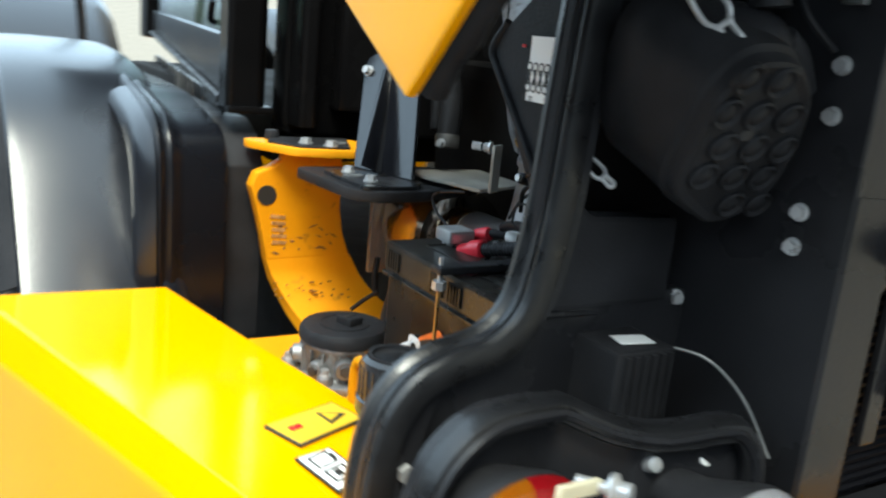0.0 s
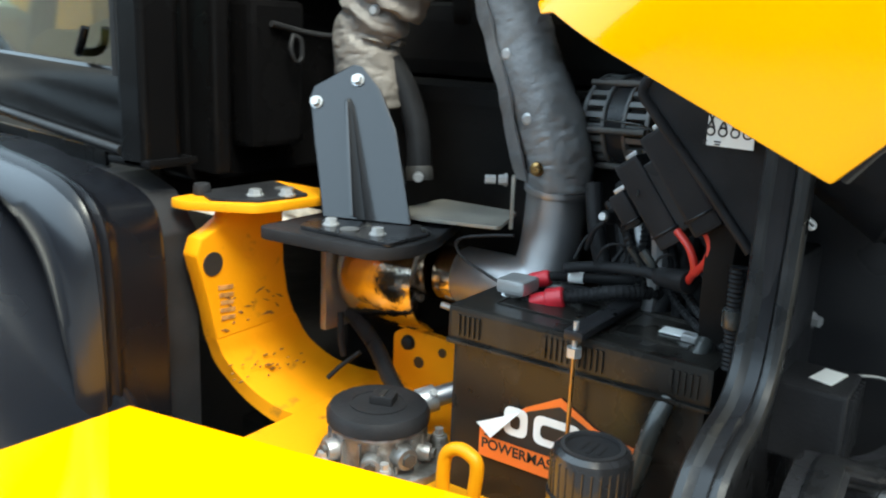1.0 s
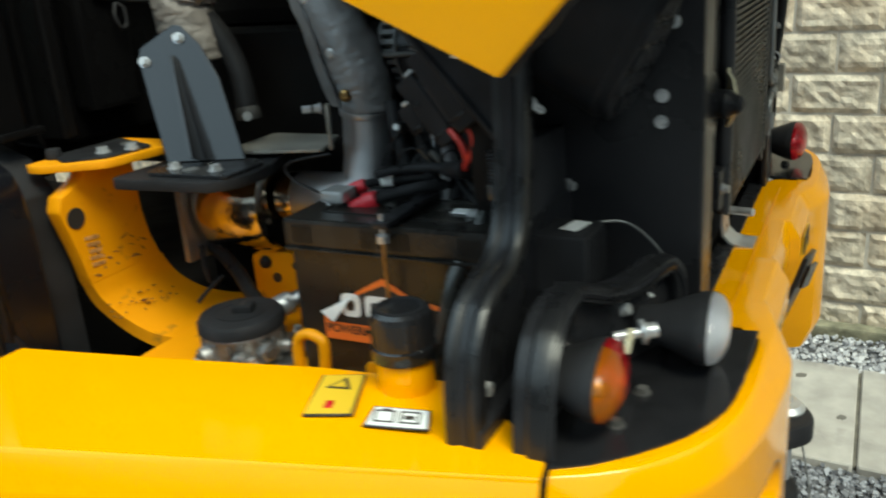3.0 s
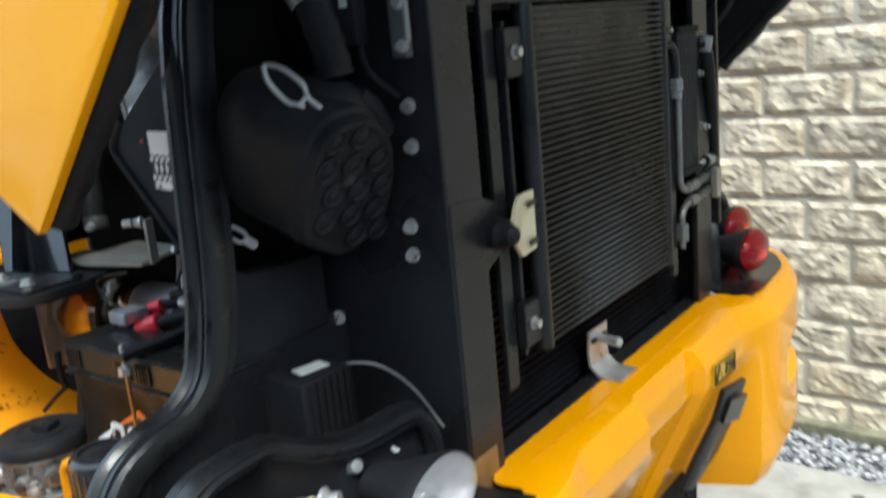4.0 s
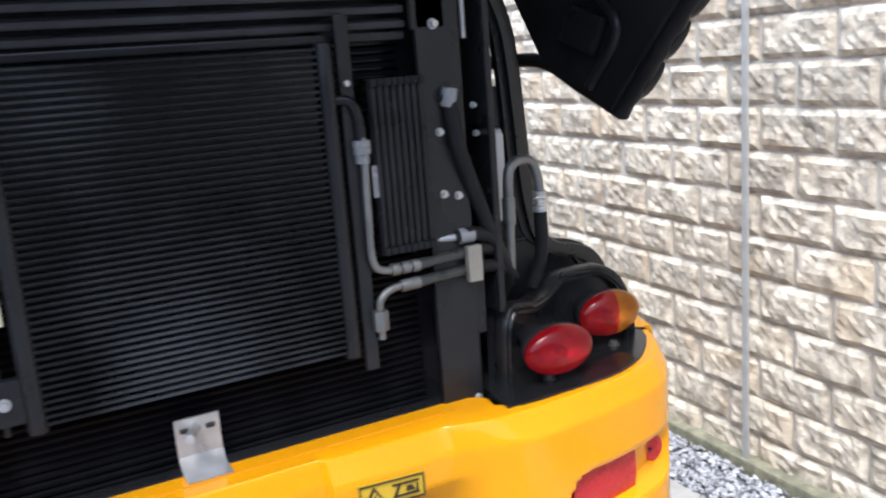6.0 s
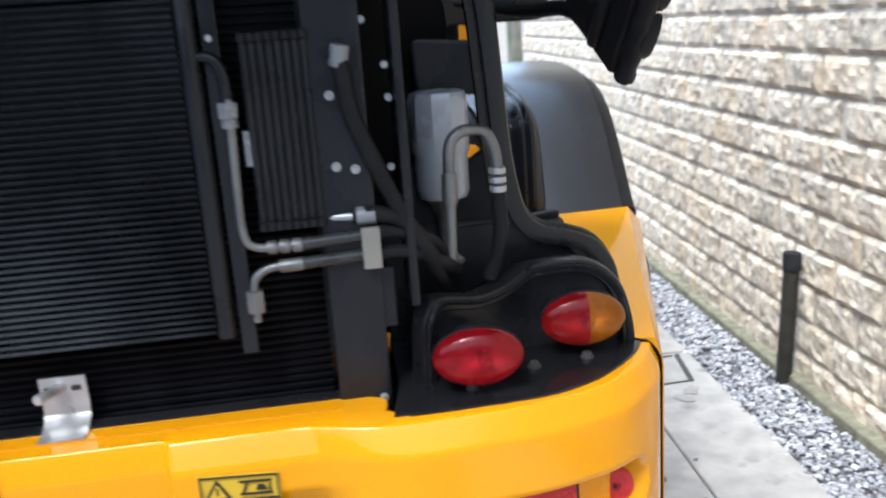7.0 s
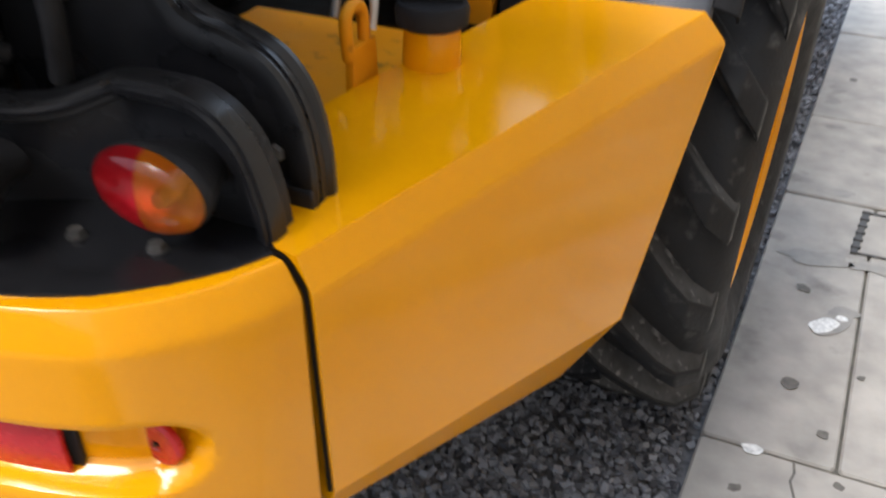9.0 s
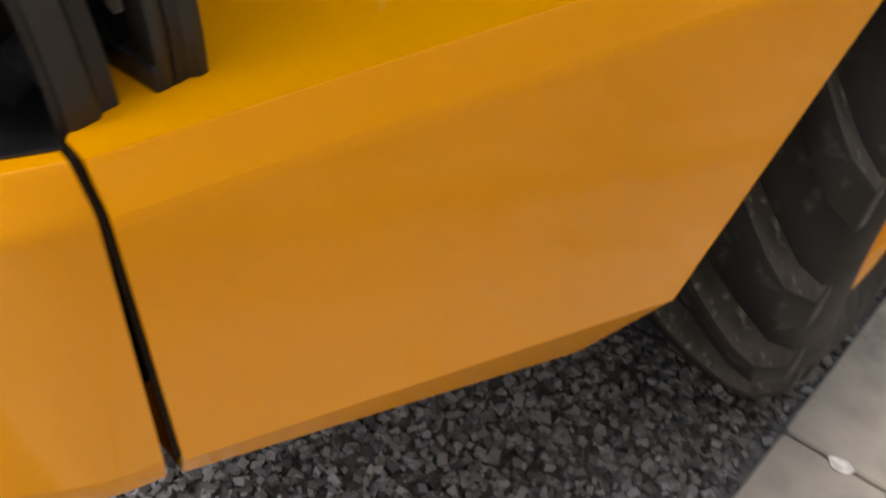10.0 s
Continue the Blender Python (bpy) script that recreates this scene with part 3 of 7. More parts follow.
def outline(side):
    """Rows (inner, rim, face) of the counterweight's plan, from the middle outwards."""
    pts = [((1.155, .580), (1.155, .516), (1.155, .504)), ((1.256, .580), (1.256, .516), (1.256, .504)), ((1.264, .580), (1.264, .509), (1.266, .486)),
           ((1.420, .580), (1.420, .509), (1.425, .486)), ((1.455, .580), (1.455, .500), (1.470, .480)), ((1.500, .580), (1.500, .488), (1.525, .462)),
           ((1.545, .560), (1.545, .484), (1.57, .455)), ((1.556, .500), (1.62, .484), (1.64, .458)), ((1.70, .499), (1.71, .486), (1.73, .467)),
           ((1.775, .508), (1.785, .498), (1.81, .485)), ((1.84, .537), (1.850, .525), (1.872, .512)), ((1.89, .578), (1.905, .568), (1.922, .560)),
           ((1.925, .617), (1.935, .610), (1.955, .605)), ((1.946, .652), (1.956, .650), (1.974, .650))]
    return [[(mx(x, side), y) for x, y in p] for p in pts]


def dense(pts, n):
    smooth_ = [(v.x, v.y) for v in spline([(p[0], p[1], 0) for p in pts], n)]
    for i, (a, b) in enumerate(zip(pts, pts[1:])):
        if max(abs(a[0] - XC), abs(b[0] - XC)) < 0.275:
            for k in range(n):
                smooth_[i * n + k] = (a[0] + (b[0] - a[0]) * k / n, a[1] + (b[1] - a[1]) * k / n)
    return smooth_


CW_TOP, CW_CREASE, CW_LOW = 1.096, 1.055, 0.785
rows = [[], [], []]
for k in range(3):
    left = [p[k] for p in outline(-1)][::-1]
    right = [p[k] for p in outline(1)][1:]
    rows[k] = dense(left + right, 7)


def stadium(x, z, cx, cz, hx, hz):
    dx = max(0, abs(x - cx) - (hx - hz))
    return hz - math.hypot(dx, z - cz)


def inward(i):
    if abs(rows[2][i][0] - XC) < 0.375:
        return Vector((0, 1, 0))
    a, b = Vector((*rows[2][max(0, i - 1)], 0)), Vector((*rows[2][min(len(rows[2]) - 1, i + 1)], 0))
    t = (b - a).normalized()
    return Vector((-t.y, t.x, 0))


def face_point(i, z, lift=0.0):
    """A point of the counterweight's outer face, with the two reflector pockets pressed in."""
    x, y = rows[2][i]
    w = x if x > XC else 2 * XC - x
    s = stadium(w, z, 1.777, 0.929, 0.146, 0.047)
    d = 0.036 * min(1, max(0, s / 0.016)) ** 1.5
    d = max(0, d - lift) if lift else d
    mid = min(1.0, max(0.0, (1.50 - w) / 0.05))
    d += mid * (max(0.0, 1.02 - z) * 0.46)
    return Vector((x, y, z)) + inward(i) * d


rim = []
for i in range(len(rows[0])):
    (ax, ay), (bx, by), (cx, cy) = rows[0][i], rows[1][i], rows[2][i]
    curve = [(bx + (cx - bx) * f, by + (cy - by) * f, CW_TOP - (CW_TOP - CW_CREASE) * g) for f, g in ((0, .01), (.07, .025), (.14, .06), (.22, .12), (.86, .74), (.93, .83), (.98, .92), (1, 1))]
    rim.append([(ax, ay, CW_TOP), ((ax + bx) / 2, (ay + by) / 2, CW_TOP)] + curve)
bm = sheet(rim, bm=bmesh.new())
zs = [CW_CREASE - (CW_CREASE - CW_LOW) * k / 46 for k in range(47)]
sheet([[face_point(i, z) for z in zs] for i in range(len(rows[2]))], bm=bm)
low = []
for i in range(len(rows[2])):
    p = face_point(i, CW_LOW)
    n = inward(i)
    low.append([p, p + n * 0.02 + Vector((0, 0, -0.05)), p + n * 0.2 + Vector((0, 0, -0.07))])
sheet(low, bm=bm)
bmesh.ops.remove_doubles(bm, verts=bm.verts, dist=1e-4)
cw = part("counterweight", finish(bm), YELLOW, loader, "glossy yellow cast counterweight with rounded corners")
for side in (1, -1):
    def reflector(name, x0, x1, zc, hz, depth, round_left, material, label, bulge=0.0):
        """A moulded piece that follows the counterweight's curve inside its pocket."""
        ids = [i for i in range(len(rows[2])) if x0 <= (rows[2][i][0] if side > 0 else 2 * XC - rows[2][i][0]) <= x1 and (rows[2][i][0] - XC) * side > 0]
        if len(ids) < 2:
            return None
        rws = []
        for i in ids:
            x, y = rows[2][i]
            w = x if side > 0 else 2 * XC - x
            h = hz * (math.sqrt(max(0.0, 1 - (max(0, x0 + hz - w) / hz) ** 2)) if round_left else 1.0)
            rws.append([Vector((x, y, zc + h * (1 - 2 * k / 6))) + inward(i) * (depth - bulge * (1 - (2 * k / 6 - 1) ** 2)) for k in range(7)])
        return part(name, sheet(rws, 0.006), material, cw, label)
    reflector("reflector_backing", 1.636, 1.812, 0.927, 0.041, 0.030, True, BLACK_MATT, "black backing of the reflector")
    reflector("reflector", 1.642, 1.802, 0.927, 0.036, 0.022, True, RED_REFL, "red reflector strip", 0.003)
    base = Vector((mx(1.865, side), .554, 0.922))
    facing = Vector((-0.08 * side, -1, 0)).normalized()
    disc = part("round_reflector", lathe(base, facing, [(0, 0), (.028, 0), (.028, .006), (.025, .009), (.008, .010), (.006, .008), (0, .008)], 30), RED_REFL, cw, "round red reflector")
    part("screw", cyl(base + facing * 0.007, base + facing * 0.0105, 0.0032, seg=12), BLACK, disc)
# body behind the face, so that the casting is solid from above and inside
part("core", prism([(0.42, 0.66), (0.55, 0.60), (1.76, 0.60), (1.89, 0.66), (1.89, 0.80), (0.42, 0.80)], "z", 0.78, 1.07), DARK, loader)
decal = part("decal", sheet([[(1.296, .4825, 1.056), (1.296, .4835, 1.018)], [(1.345, .4825, 1.053), (1.345, .4835, 1.015)], [(1.398, .4825, 1.050), (1.398, .4835, 1.012)]], 0.002), LABEL_YELLOW, cw, "yellow warning decal")
def decal_at(u, v):
    """A point of the decal, u along it and v up it, both 0 to 1."""
    return (1.296 + 0.102 * u, 1.018 - 0.006 * u + 0.038 * v)


def decal_bar(name, pts, lift=0.0, material=None):
    part(name, prism([decal_at(u, v) for u, v in pts], "y", 0.4803 - lift, 0.4830), material or INK, decal)


for bar in (((.02, .05), (.98, .05), (.98, .09), (.02, .09)), ((.02, .91), (.98, .91), (.98, .95), (.02, .95)), ((.02, .05), (.035, .05), (.035, .95), (.02, .95)), ((.965, .05), (.98, .05), (.98, .95), (.965, .95))):
    decal_bar("frame_line", bar)
decal_bar("warning_sign", ((.07, .16), (.39, .16), (.23, .86)))
decal_bar("warning_inner", ((.125, .22), (.335, .22), (.23, .70)), 0.0008, LABEL_YELLOW)
decal_bar("exclamation", ((.218, .30), (.242, .30), (.245, .56), (.215, .56)), 0.0014)
for bar in (((.50, .70), (.90, .70), (.90, .76), (.50, .76)), ((.50, .24), (.90, .24), (.90, .29), (.50, .29)), ((.52, .29), (.55, .29), (.62, .70), (.59, .70)), ((.70, .40), (.84, .40), (.80, .58), (.72, .58)), ((.86, .29), (.885, .29), (.885, .60), (.86, .60))):
    decal_bar("drawing", bar)
# towing hitch: flat locking plate hung in the recess, jaw with its pin below
lock = bmesh.new()
sheet([[(1.326, .484, 1.004), (1.408, .474, .996)], [(1.330, .502, .945), (1.400, .492, .930)], [(1.312, .528, .880), (1.385, .518, .862)], [(1.291, .550, .820), (1.330, .545, .806)]], 0.010, bm=lock)
hitch = part("tow_hitch", finish(lock, 0.002), BLACK, loader, "black flat locking plate of the towing hitch")
part("pad", sheet([[(1.345, .476, .980), (1.398, .466, .972)], [(1.342, .490, .935), (1.392, .480, .925)]], 0.006), FENDER, hitch)
J = -0.108
JY = 0.062
part("jaw", prism([(x + J, y + JY) for x, y in rounded([(1.255, 0.47), (1.355, 0.37), (1.43, 0.40), (1.44, 0.48), (1.34, 0.60), (1.255, 0.60)], 0.04, 5)], "z", 0.655, 0.700, 0.008), BLACK_MATT, hitch)
part("jaw_low", prism([(x + J, y + JY) for x, y in rounded([(1.255, 0.47), (1.35, 0.39), (1.42, 0.42), (1.42, 0.49), (1.34, 0.60), (1.255, 0.60)], 0.04, 5)], "z", 0.50, 0.545, 0.008), BLACK_MATT, hitch)
part("jaw_web", box((1.30 + J, 0.565 + JY, 0.60), (0.12, 0.05, 0.14), 0.006), BLACK_MATT, hitch)
part("pin", lathe((1.392 + J, 0.435 + JY, 0.49), (0, 0, 1), [(0, 0), (.018, 0), (.018, .20), (.036, .204), (.038, .214), (.030, .224), (.014, .228), (.012, .242), (0, .244)], 28), ZINC, hitch, "bright steel hitch pin")
part("cable", tube([(1.310, .546, .815), (1.318, .54, .79), (1.318, .528, .765), (1.300, .512, .738)], 0.0028), RUBBER, hitch)
part("chain", tube([(1.282, .492, .728), (1.258, .465, .66), (1.228, .445, .59), (1.20, .432, .53)], 0.0020), ALU_PIPE, hitch, "thin steel cord")
part("top_seam", box((1.155, 0.545, CW_TOP + 0.0005), (0.66, 0.0025, 0.002)), YELLOW_OLD, cw)


def wing(side):
    def X(x):
        return mx(x, side)
    zt = lambda y: 1.100 + 0.028 * (y - 0.65) / 0.77
    top = [(1.945, .658), (1.968, .655), (2.200, 1.425), (1.955, 1.412), (1.905, 1.20), (1.850, .990), (1.820, .80), (1.90, .70)]
    bm = bmesh.new()
    tv = [bm.verts.new((X(x), y, zt(y))) for x, y in top]
    bm.faces.new(tv)
    outer = [(1.983, .655), (2.239, 1.436)]
    prev, lip0, lip1 = (tv[1], tv[2]), [], []
    for su, dz in ((0.035, 0.005), (0.070, 0.020), (0.105, 0.043), (0.140, 0.072), (0.175, 0.104), (0.90, 0.80), (0.95, 0.875), (0.985, 0.945), (1.0, 1.0)):
        cur = [bm.verts.new((X(p[0] + (q[0] - p[0]) * su), p[1] + (q[1] - p[1]) * su, zt(p[1]) - 0.050 * dz)) for p, q in zip(top[1:3], outer)]
        bm.faces.new((prev[0], prev[1], cur[1], cur[0]))
        prev = cur
        lip0.append(cur[0])
        lip1.append(cur[1])
    mid = prev
    low = [bm.verts.new((X(1.985), .662, .785)), bm.verts.new((X(2.182), 1.220, .692))]
    bm.faces.new((mid[0], mid[1], low[1], low[0]))
    und = [bm.verts.new((X(1.966), .668, .740)), bm.verts.new((X(2.110), 1.150, .600))]
    bm.faces.new((low[0], low[1], und[1], und[0]))
    inn = [bm.verts.new((X(1.80), .70, .70)), bm.verts.new((X(1.90), 1.13, .56))]
    bm.faces.new((und[0], und[1], inn[1], inn[0]))
    fr = [bm.verts.new((X(1.955), 1.39, 1.06)), bm.verts.new((X(1.90), 1.20, .69))]
    bm.faces.new((tv[2], tv[3], fr[0]))
    bm.faces.new([tv[2]] + lip1 + [low[1], fr[1], fr[0]])
    bm.faces.new((low[1], fr[1], inn[1], und[1]))
    bk = bm.verts.new((X(1.90), .70, .78))
    bm.faces.new([tv[0], tv[1]] + lip0 + [low[0], und[0], bk])
    skirt = [bm.verts.new((X(x), y, zt(y) - 0.03)) for x, y in top[3:]]
    for i in range(len(skirt) - 1):
        bm.faces.new((tv[3 + i], tv[4 + i], skirt[i + 1], skirt[i]))
    w = part("side_wing", finish(bm, 0.005, 4, flat=True), YELLOW, loader, "smooth yellow side panel with a bevelled top edge")
    return w


wings = {s: wing(s) for s in (1, -1)}
for s in (1, -1):
    # a dark cord drawn in for the shade of the open gap
    part("gap_shade", tube([(mx(x, s), y, z) for x, y, z in ((1.940, .658, 1.0975), (1.957, .655, 1.0935), (1.972, .653, 1.074), (1.977, .654, 1.05), (1.978, .657, .95), (1.980, .661, .79))], 0.0030, seg=8), PANEL_GAP, wings[s], "dark cord drawn for the shaded gap between panel and counterweight")
# inner deck beside the engine
for s in (1, -1):
    part("inner_deck", prism([(mx(1.965, s), 1.372), (mx(1.86, s), 1.00), (mx(1.83, s), .80), (mx(1.60, s), .80), (mx(1.45, s), 1.25), (mx(1.45, s), 1.372)], "z", 1.015, 1.047, 0.004), YELLOW_OLD, loader)
part("engine_floor", box((XC, 1.15, 0.94), (1.0, 0.8, 0.05)), DARK, loader)
part("chassis", box((XC, 1.9, 0.75), (0.75, 2.6, 0.5), 0.02), DARK, loader)


def tail(side):
    """The black lamp tray and the bracket with its two lamps."""
    def X(x):
        return mx(x, side)
    tray = [(1.566, .590), (1.552, .499), (1.70, .498), (1.775, .507), (1.84, .536), (1.89, .577), (1.925, .616), (1.948, .656), (1.93, .78), (1.57, .78)]
    t = part("lamp_tray", prism([(X(x), y) for x, y in tray], "z", 1.072, 1.0985, 0.002), GLOSS, loader, "glossy black lamp tray")
    plan = [Vector((1.600, .588, 0)), Vector((1.78, .676, 0)), Vector((1.934, .673, 0)) if side > 0 else Vector((1.916, .667, 0))]
    d = (plan[1] - plan[0]).normalized()
    n = Vector((d.y, -d.x, 0))
    u1 = (plan[1] - plan[0]).length
    prof = [(0.004, 1.09), (0.006, 1.141), (0.010, 1.185), (0.022, 1.209), (0.040, 1.217), (0.098, 1.205), (0.142, 1.208), (0.170, 1.217), (u1, 1.228), (.240, 1.231), (.281, 1.229), (.314, 1.213), (.338, 1.184), (.353, 1.135), (.358, 1.09)]

    def at(u, z, off):
        if u <= u1:
            q, m_ = plan[0] + d * u, n
        else:
            d2_ = (plan[2] - plan[1]).normalized()
            q, m_ = plan[1] + d2_ * (u - u1), Vector((d2_.y, -d2_.x, 0))
        q = q + m_ * off
        return (X(q.x), q.y, z)
    line = spline([(*q, 0) for q in prof], 4)
    bm = bmesh.new()
    rows_ = []
    for v in line:
        k = 1.0 - .07
        um, zm = .18 + (v.x - .18) * k, 1.09 + (v.y - 1.09) * .88
        rows_.append([at(v.x, v.y, -.030), at(v.x, v.y, .006), at(v.x * .99 + .002, v.y - .004, .014), at(um * .6 + v.x * .4, zm * .6 + v.y * .4, .012), at(um, zm, .002), at(um, zm, -.008), at(um, 1.09, -.008)])
    sheet(rows_, bm=bm)
    br = part("lamp_bracket", finish(bm), BLACK, loader, "black moulded lamp bracket")
    flow = normals_of([(v.x, v.y) for v in line])
    RIM = [(-.016, -.014), (.002, -.016), (.005, -.012), (.005, .004), (.003, .009), (-.001, .009), (-.005, .006), (-.008, .009), (-.014, .009), (-.017, .005)]
    rim_bm = bmesh.new()
    loops = []
    for v, f in zip(line, flow):
        loops.append([at(v.x + f.x * o, max(1.0985, v.y + f.y * o) if v.y > 1.1 else v.y + f.y * o, w) for o, w in RIM])
    sheet(loops, bm=rim_bm, close=True)
    part("rim_seal", finish(rim_bm), SEAL_RUBBER, br, "flat black rubber edging with a grooved lip")
    part("back_plate", sheet([[at(v.x, v.y - .003, -.026), at(v.x, 1.085, -.026)] for v in line], 0.004), BLACK, br)
    for lx, ly, lz, kind in ((1.674 if side > 0 else 1.670, .538 if side > 0 else .545, 1.152 if side > 0 else 1.148, "a"), (1.846 if side > 0 else 1.853, .624, 1.157, "b")):
        c = Vector((X(lx), ly, lz))
        nd = Vector((0, -1, 0))
        turn = Matrix(((1, 0, 0, 0), (0, 0, -1, 0), (0, 1, 0, 0), (0, 0, 0, 1))) @ Matrix.Rotation(radians(-4 * side), 4, 'Y')
        lamp = part("tail_lamp", lathe(c, nd, [(0.0, -.085), (0.026, -.085), (0.030, -.060), (0.052, -.014), (0.0555, -.006), (0.0555, 0.002), (0.0545, 0.002), (0.0535, -.008), (0.03, -.030), (0.0, -.038)], 40, squash=(1.13, 0.74), turn=turn), BLACK_MATT, loader,
                    "oval rear lamp in a black cone housing")
        dome = [(0.0550, 0.000), (0.0550, 0.006), (0.0510, 0.013), (0.042, 0.019), (0.024, 0.0245), (0.0, 0.026)]
        bowl = [(0.0, -.030), (0.014, -.030), (0.030, -.022), (0.044, -.010), (0.0535, 0.0005)]
        part("reflector_bowl", lathe(c + Vector((0, -.0025, 0)), nd, bowl, 32, squash=(1.13, 0.74), turn=turn), BOWL, lamp, "bright reflector behind the lens")
        part("bulb", lathe(c + Vector((0.01 * side, -.001, -.008)), nd, [(0, -.028), (.008, -.028), (.009, -.010), (.006, -.002), (0, 0)], 16), BOWL, lamp)
        full = lathe(c, nd, dome, 44, squash=(1.13, 0.74), turn=turn)
        if kind == "a":
            part("lens", full, LENS_RED if side > 0 else LENS_CLEAR, lamp, "red lens" if side > 0 else "clear ribbed lens")
        else:
            ax = Vector((side, 0, 0))
            for keep, m_, nm in ((1, LENS_AMBER, "amber_lens"), (-1, LENS_RED, "red_lens")):
                b2 = full.copy() if keep > 0 else full
                bmesh.ops.bisect_plane(b2, geom=b2.verts[:] + b2.edges[:] + b2.faces[:], plane_co=c + ax * 0.004, plane_no=ax * keep, clear_inner=True)
                part(nm, finish(b2), m_, lamp, "amber half of the lens" if keep > 0 else "red half of the lens")
    for u in (.045, .155, .27):
        part("bolt", bolt(at(u, 1.0985, 0.060), (0, 0, 1), 0.008, 0.006), IRON, t)
    if side < 0:
        part("adjuster", lathe((0.527, 0.600, 1.184), (0.45, -0.85, 0.1), [(0, -.03), (.006, -.03), (.006, 0), (.014, 0), (.015, .004), (.009, .008), (.009, .018), (0, .018)], 16), ZINC, br, "zinc adjuster bolt")
        part("cream_tab", box((0.496, 0.605, 1.187), (0.055, 0.006, 0.014), 0.002, (0, 8, 10)), CREAM, br, "cream plated tab")
    return br


for s in (1, -1):
    tail(s)

# ---------------------------------------------------------------- rear bulkhead with its rubber seal
SEAL = [(1.945, 1.085), (1.944, 1.15), (1.932, 1.205), (1.905, 1.243), (1.865, 1.262), (1.825, 1.272), (1.798, 1.295), (1.785, 1.335), (1.775, 1.40), (1.768, 1.50), (1.760, 1.60),
        (1.748, 1.67), (1.722, 1.728), (1.68, 1.772), (1.62, 1.797), (1.52, 1.810), (1.155, 1.815)]
half = [(v.x, v.y) for v in spline([(x, z, 0) for x, z in SEAL], 4)]
arch = half + [(2 * XC - x, z) for x, z in half[::-1][1:]]
bm = bmesh.new()
SY1 = 0.775
# bulkhead plate between the seal and the radiator, with an opening on each side
bulk = part("bulkhead", sheet([[(x, SY1 - 0.02, z), (XC + (x - XC) * 0.93, SY1 - 0.025, min(z, 1.79) if abs(x - XC) < .5 else z)] for x, z in arch], 0.012), BLACK, loader, "black pressed bulkhead round the radiator")
side_of = [Vector((-v.x, 0, -v.y)) for v in normals_of(arch)]
LIPS = [(-.026, .000), (-.010, -.002), (-.002, .000), (.001, .005), (.000, .011), (-.004, .016), (-.004, .019), (.001, .023), (.005, .029), (.004, .036), (-.002, .039), (-.012, .040), (-.026, .038)]
part("seal", strip([(x, 0.731, z) for x, z in arch], side_of, [Vector((0, 1, 0))] * len(arch), LIPS), SEAL_RUBBER, bulk, "double-lipped black rubber bonnet seal")
for s in (1, -1):
    # lower cheek plate and the framed opening above it
    part("cheek", prism([(mx(1.935, s), 1.085), (mx(1.925, s), 1.19), (mx(1.87, s), 1.25), (mx(1.80, s), 1.265), (mx(1.77, s), 1.31), (mx(1.57, s), 1.30), (mx(1.57, s), 1.085)], "y", 0.745, 0.765, 0.003), BLACK, bulk)
    part("jamb", prism([(mx(1.785, s), 1.29), (mx(1.765, s), 1.60), (mx(1.745, s), 1.68), (mx(1.70, s), 1.75), (mx(1.66, s), 1.72), (mx(1.705, s), 1.68), (mx(1.735, s), 1.62), (mx(1.744, s), 1.44), (mx(1.738, s), 1.40), (mx(1.715, s), 1.385), (mx(1.60, s), 1.380), (mx(1.60, s), 1.29)], "y", 0.742, 0.770, 0.006), BLACK_MATT, bulk)
    part("ledge", tube([(mx(1.765, s), 0.744, 1.288), (mx(1.70, s), 0.748, 1.284), (mx(1.61, s), 0.752, 1.276)], 0.004), BLACK, bulk)
    if s > 0:
        part("side_sheet", box((1.60, 0.622, 1.49), (0.012, 0.10, 0.54), 0.003), BLACK, bulk)
    part("foot_strip", prism([(mx(1.946, s), 1.098), (mx(1.944, s), 1.122), (mx(1.78, s), 1.124), (mx(1.78, s), 1.098)], "y", 0.727, 0.752, 0.003), BLACK, bulk)
    part("foot_bolt", bolt((mx(1.90, s), 0.744, 1.150), (0, -1, 0), 0.010), ZINC, bulk)
part("top_baffle", box((XC, 0.748, 1.755), (0.80, 0.02, 0.09), 0.004), BLACK, bulk)
part("top_tray", box((XC, 0.765, 1.780), (0.98, 0.07, 0.014), 0.005), BLACK_MATT, bulk)
for s in (1, -1):
    part("upper_web", prism([(mx(x, s), z) for x, z in ((1.752, 1.64), (1.744, 1.672), (1.718, 1.724), (1.676, 1.766), (1.618, 1.790), (1.52, 1.802), (1.50, 1.70), (1.60, 1.70), (1.69, 1.685), (1.722, 1.66))], "y", 0.752, 0.764, 0.003), BLACK, bulk)
part("top_hose", tube([(0.86, 0.68, 1.775), (0.92, 0.642, 1.782), (1.10, 0.64, 1.778), (1.38, 0.64, 1.776), (1.50, 0.645, 1.774)], 0.015), RUBBER, bulk, "black coolant hose along the top")
for x in (1.022, 1.318):
    part("hose_clip", cyl((x - .009, 0.64, 1.778), (x + .009, 0.64, 1.778), 0.0235, seg=20), ZINC, bulk)
    part("clip_screw", bolt((x, 0.618, 1.786), (0.4, -1, 0.5), 0.006, 0.012), ZINC, bulk)
part("hose_boot", tube([(0.86, 0.685, 1.772), (0.905, 0.645, 1.785), (0.95, 0.640, 1.783), (1.015, 0.640, 1.779)], (0.024, 0.019), seg=18), RUBBER, bulk, "black moulded hose end")
part("hose_boot", tube([(1.325, 0.640, 1.777), (1.39, 0.640, 1.777), (1.45, 0.645, 1.772), (1.53, 0.68, 1.760)], (0.021, 0.030), seg=18), RUBBER, bulk, "black moulded hose end")
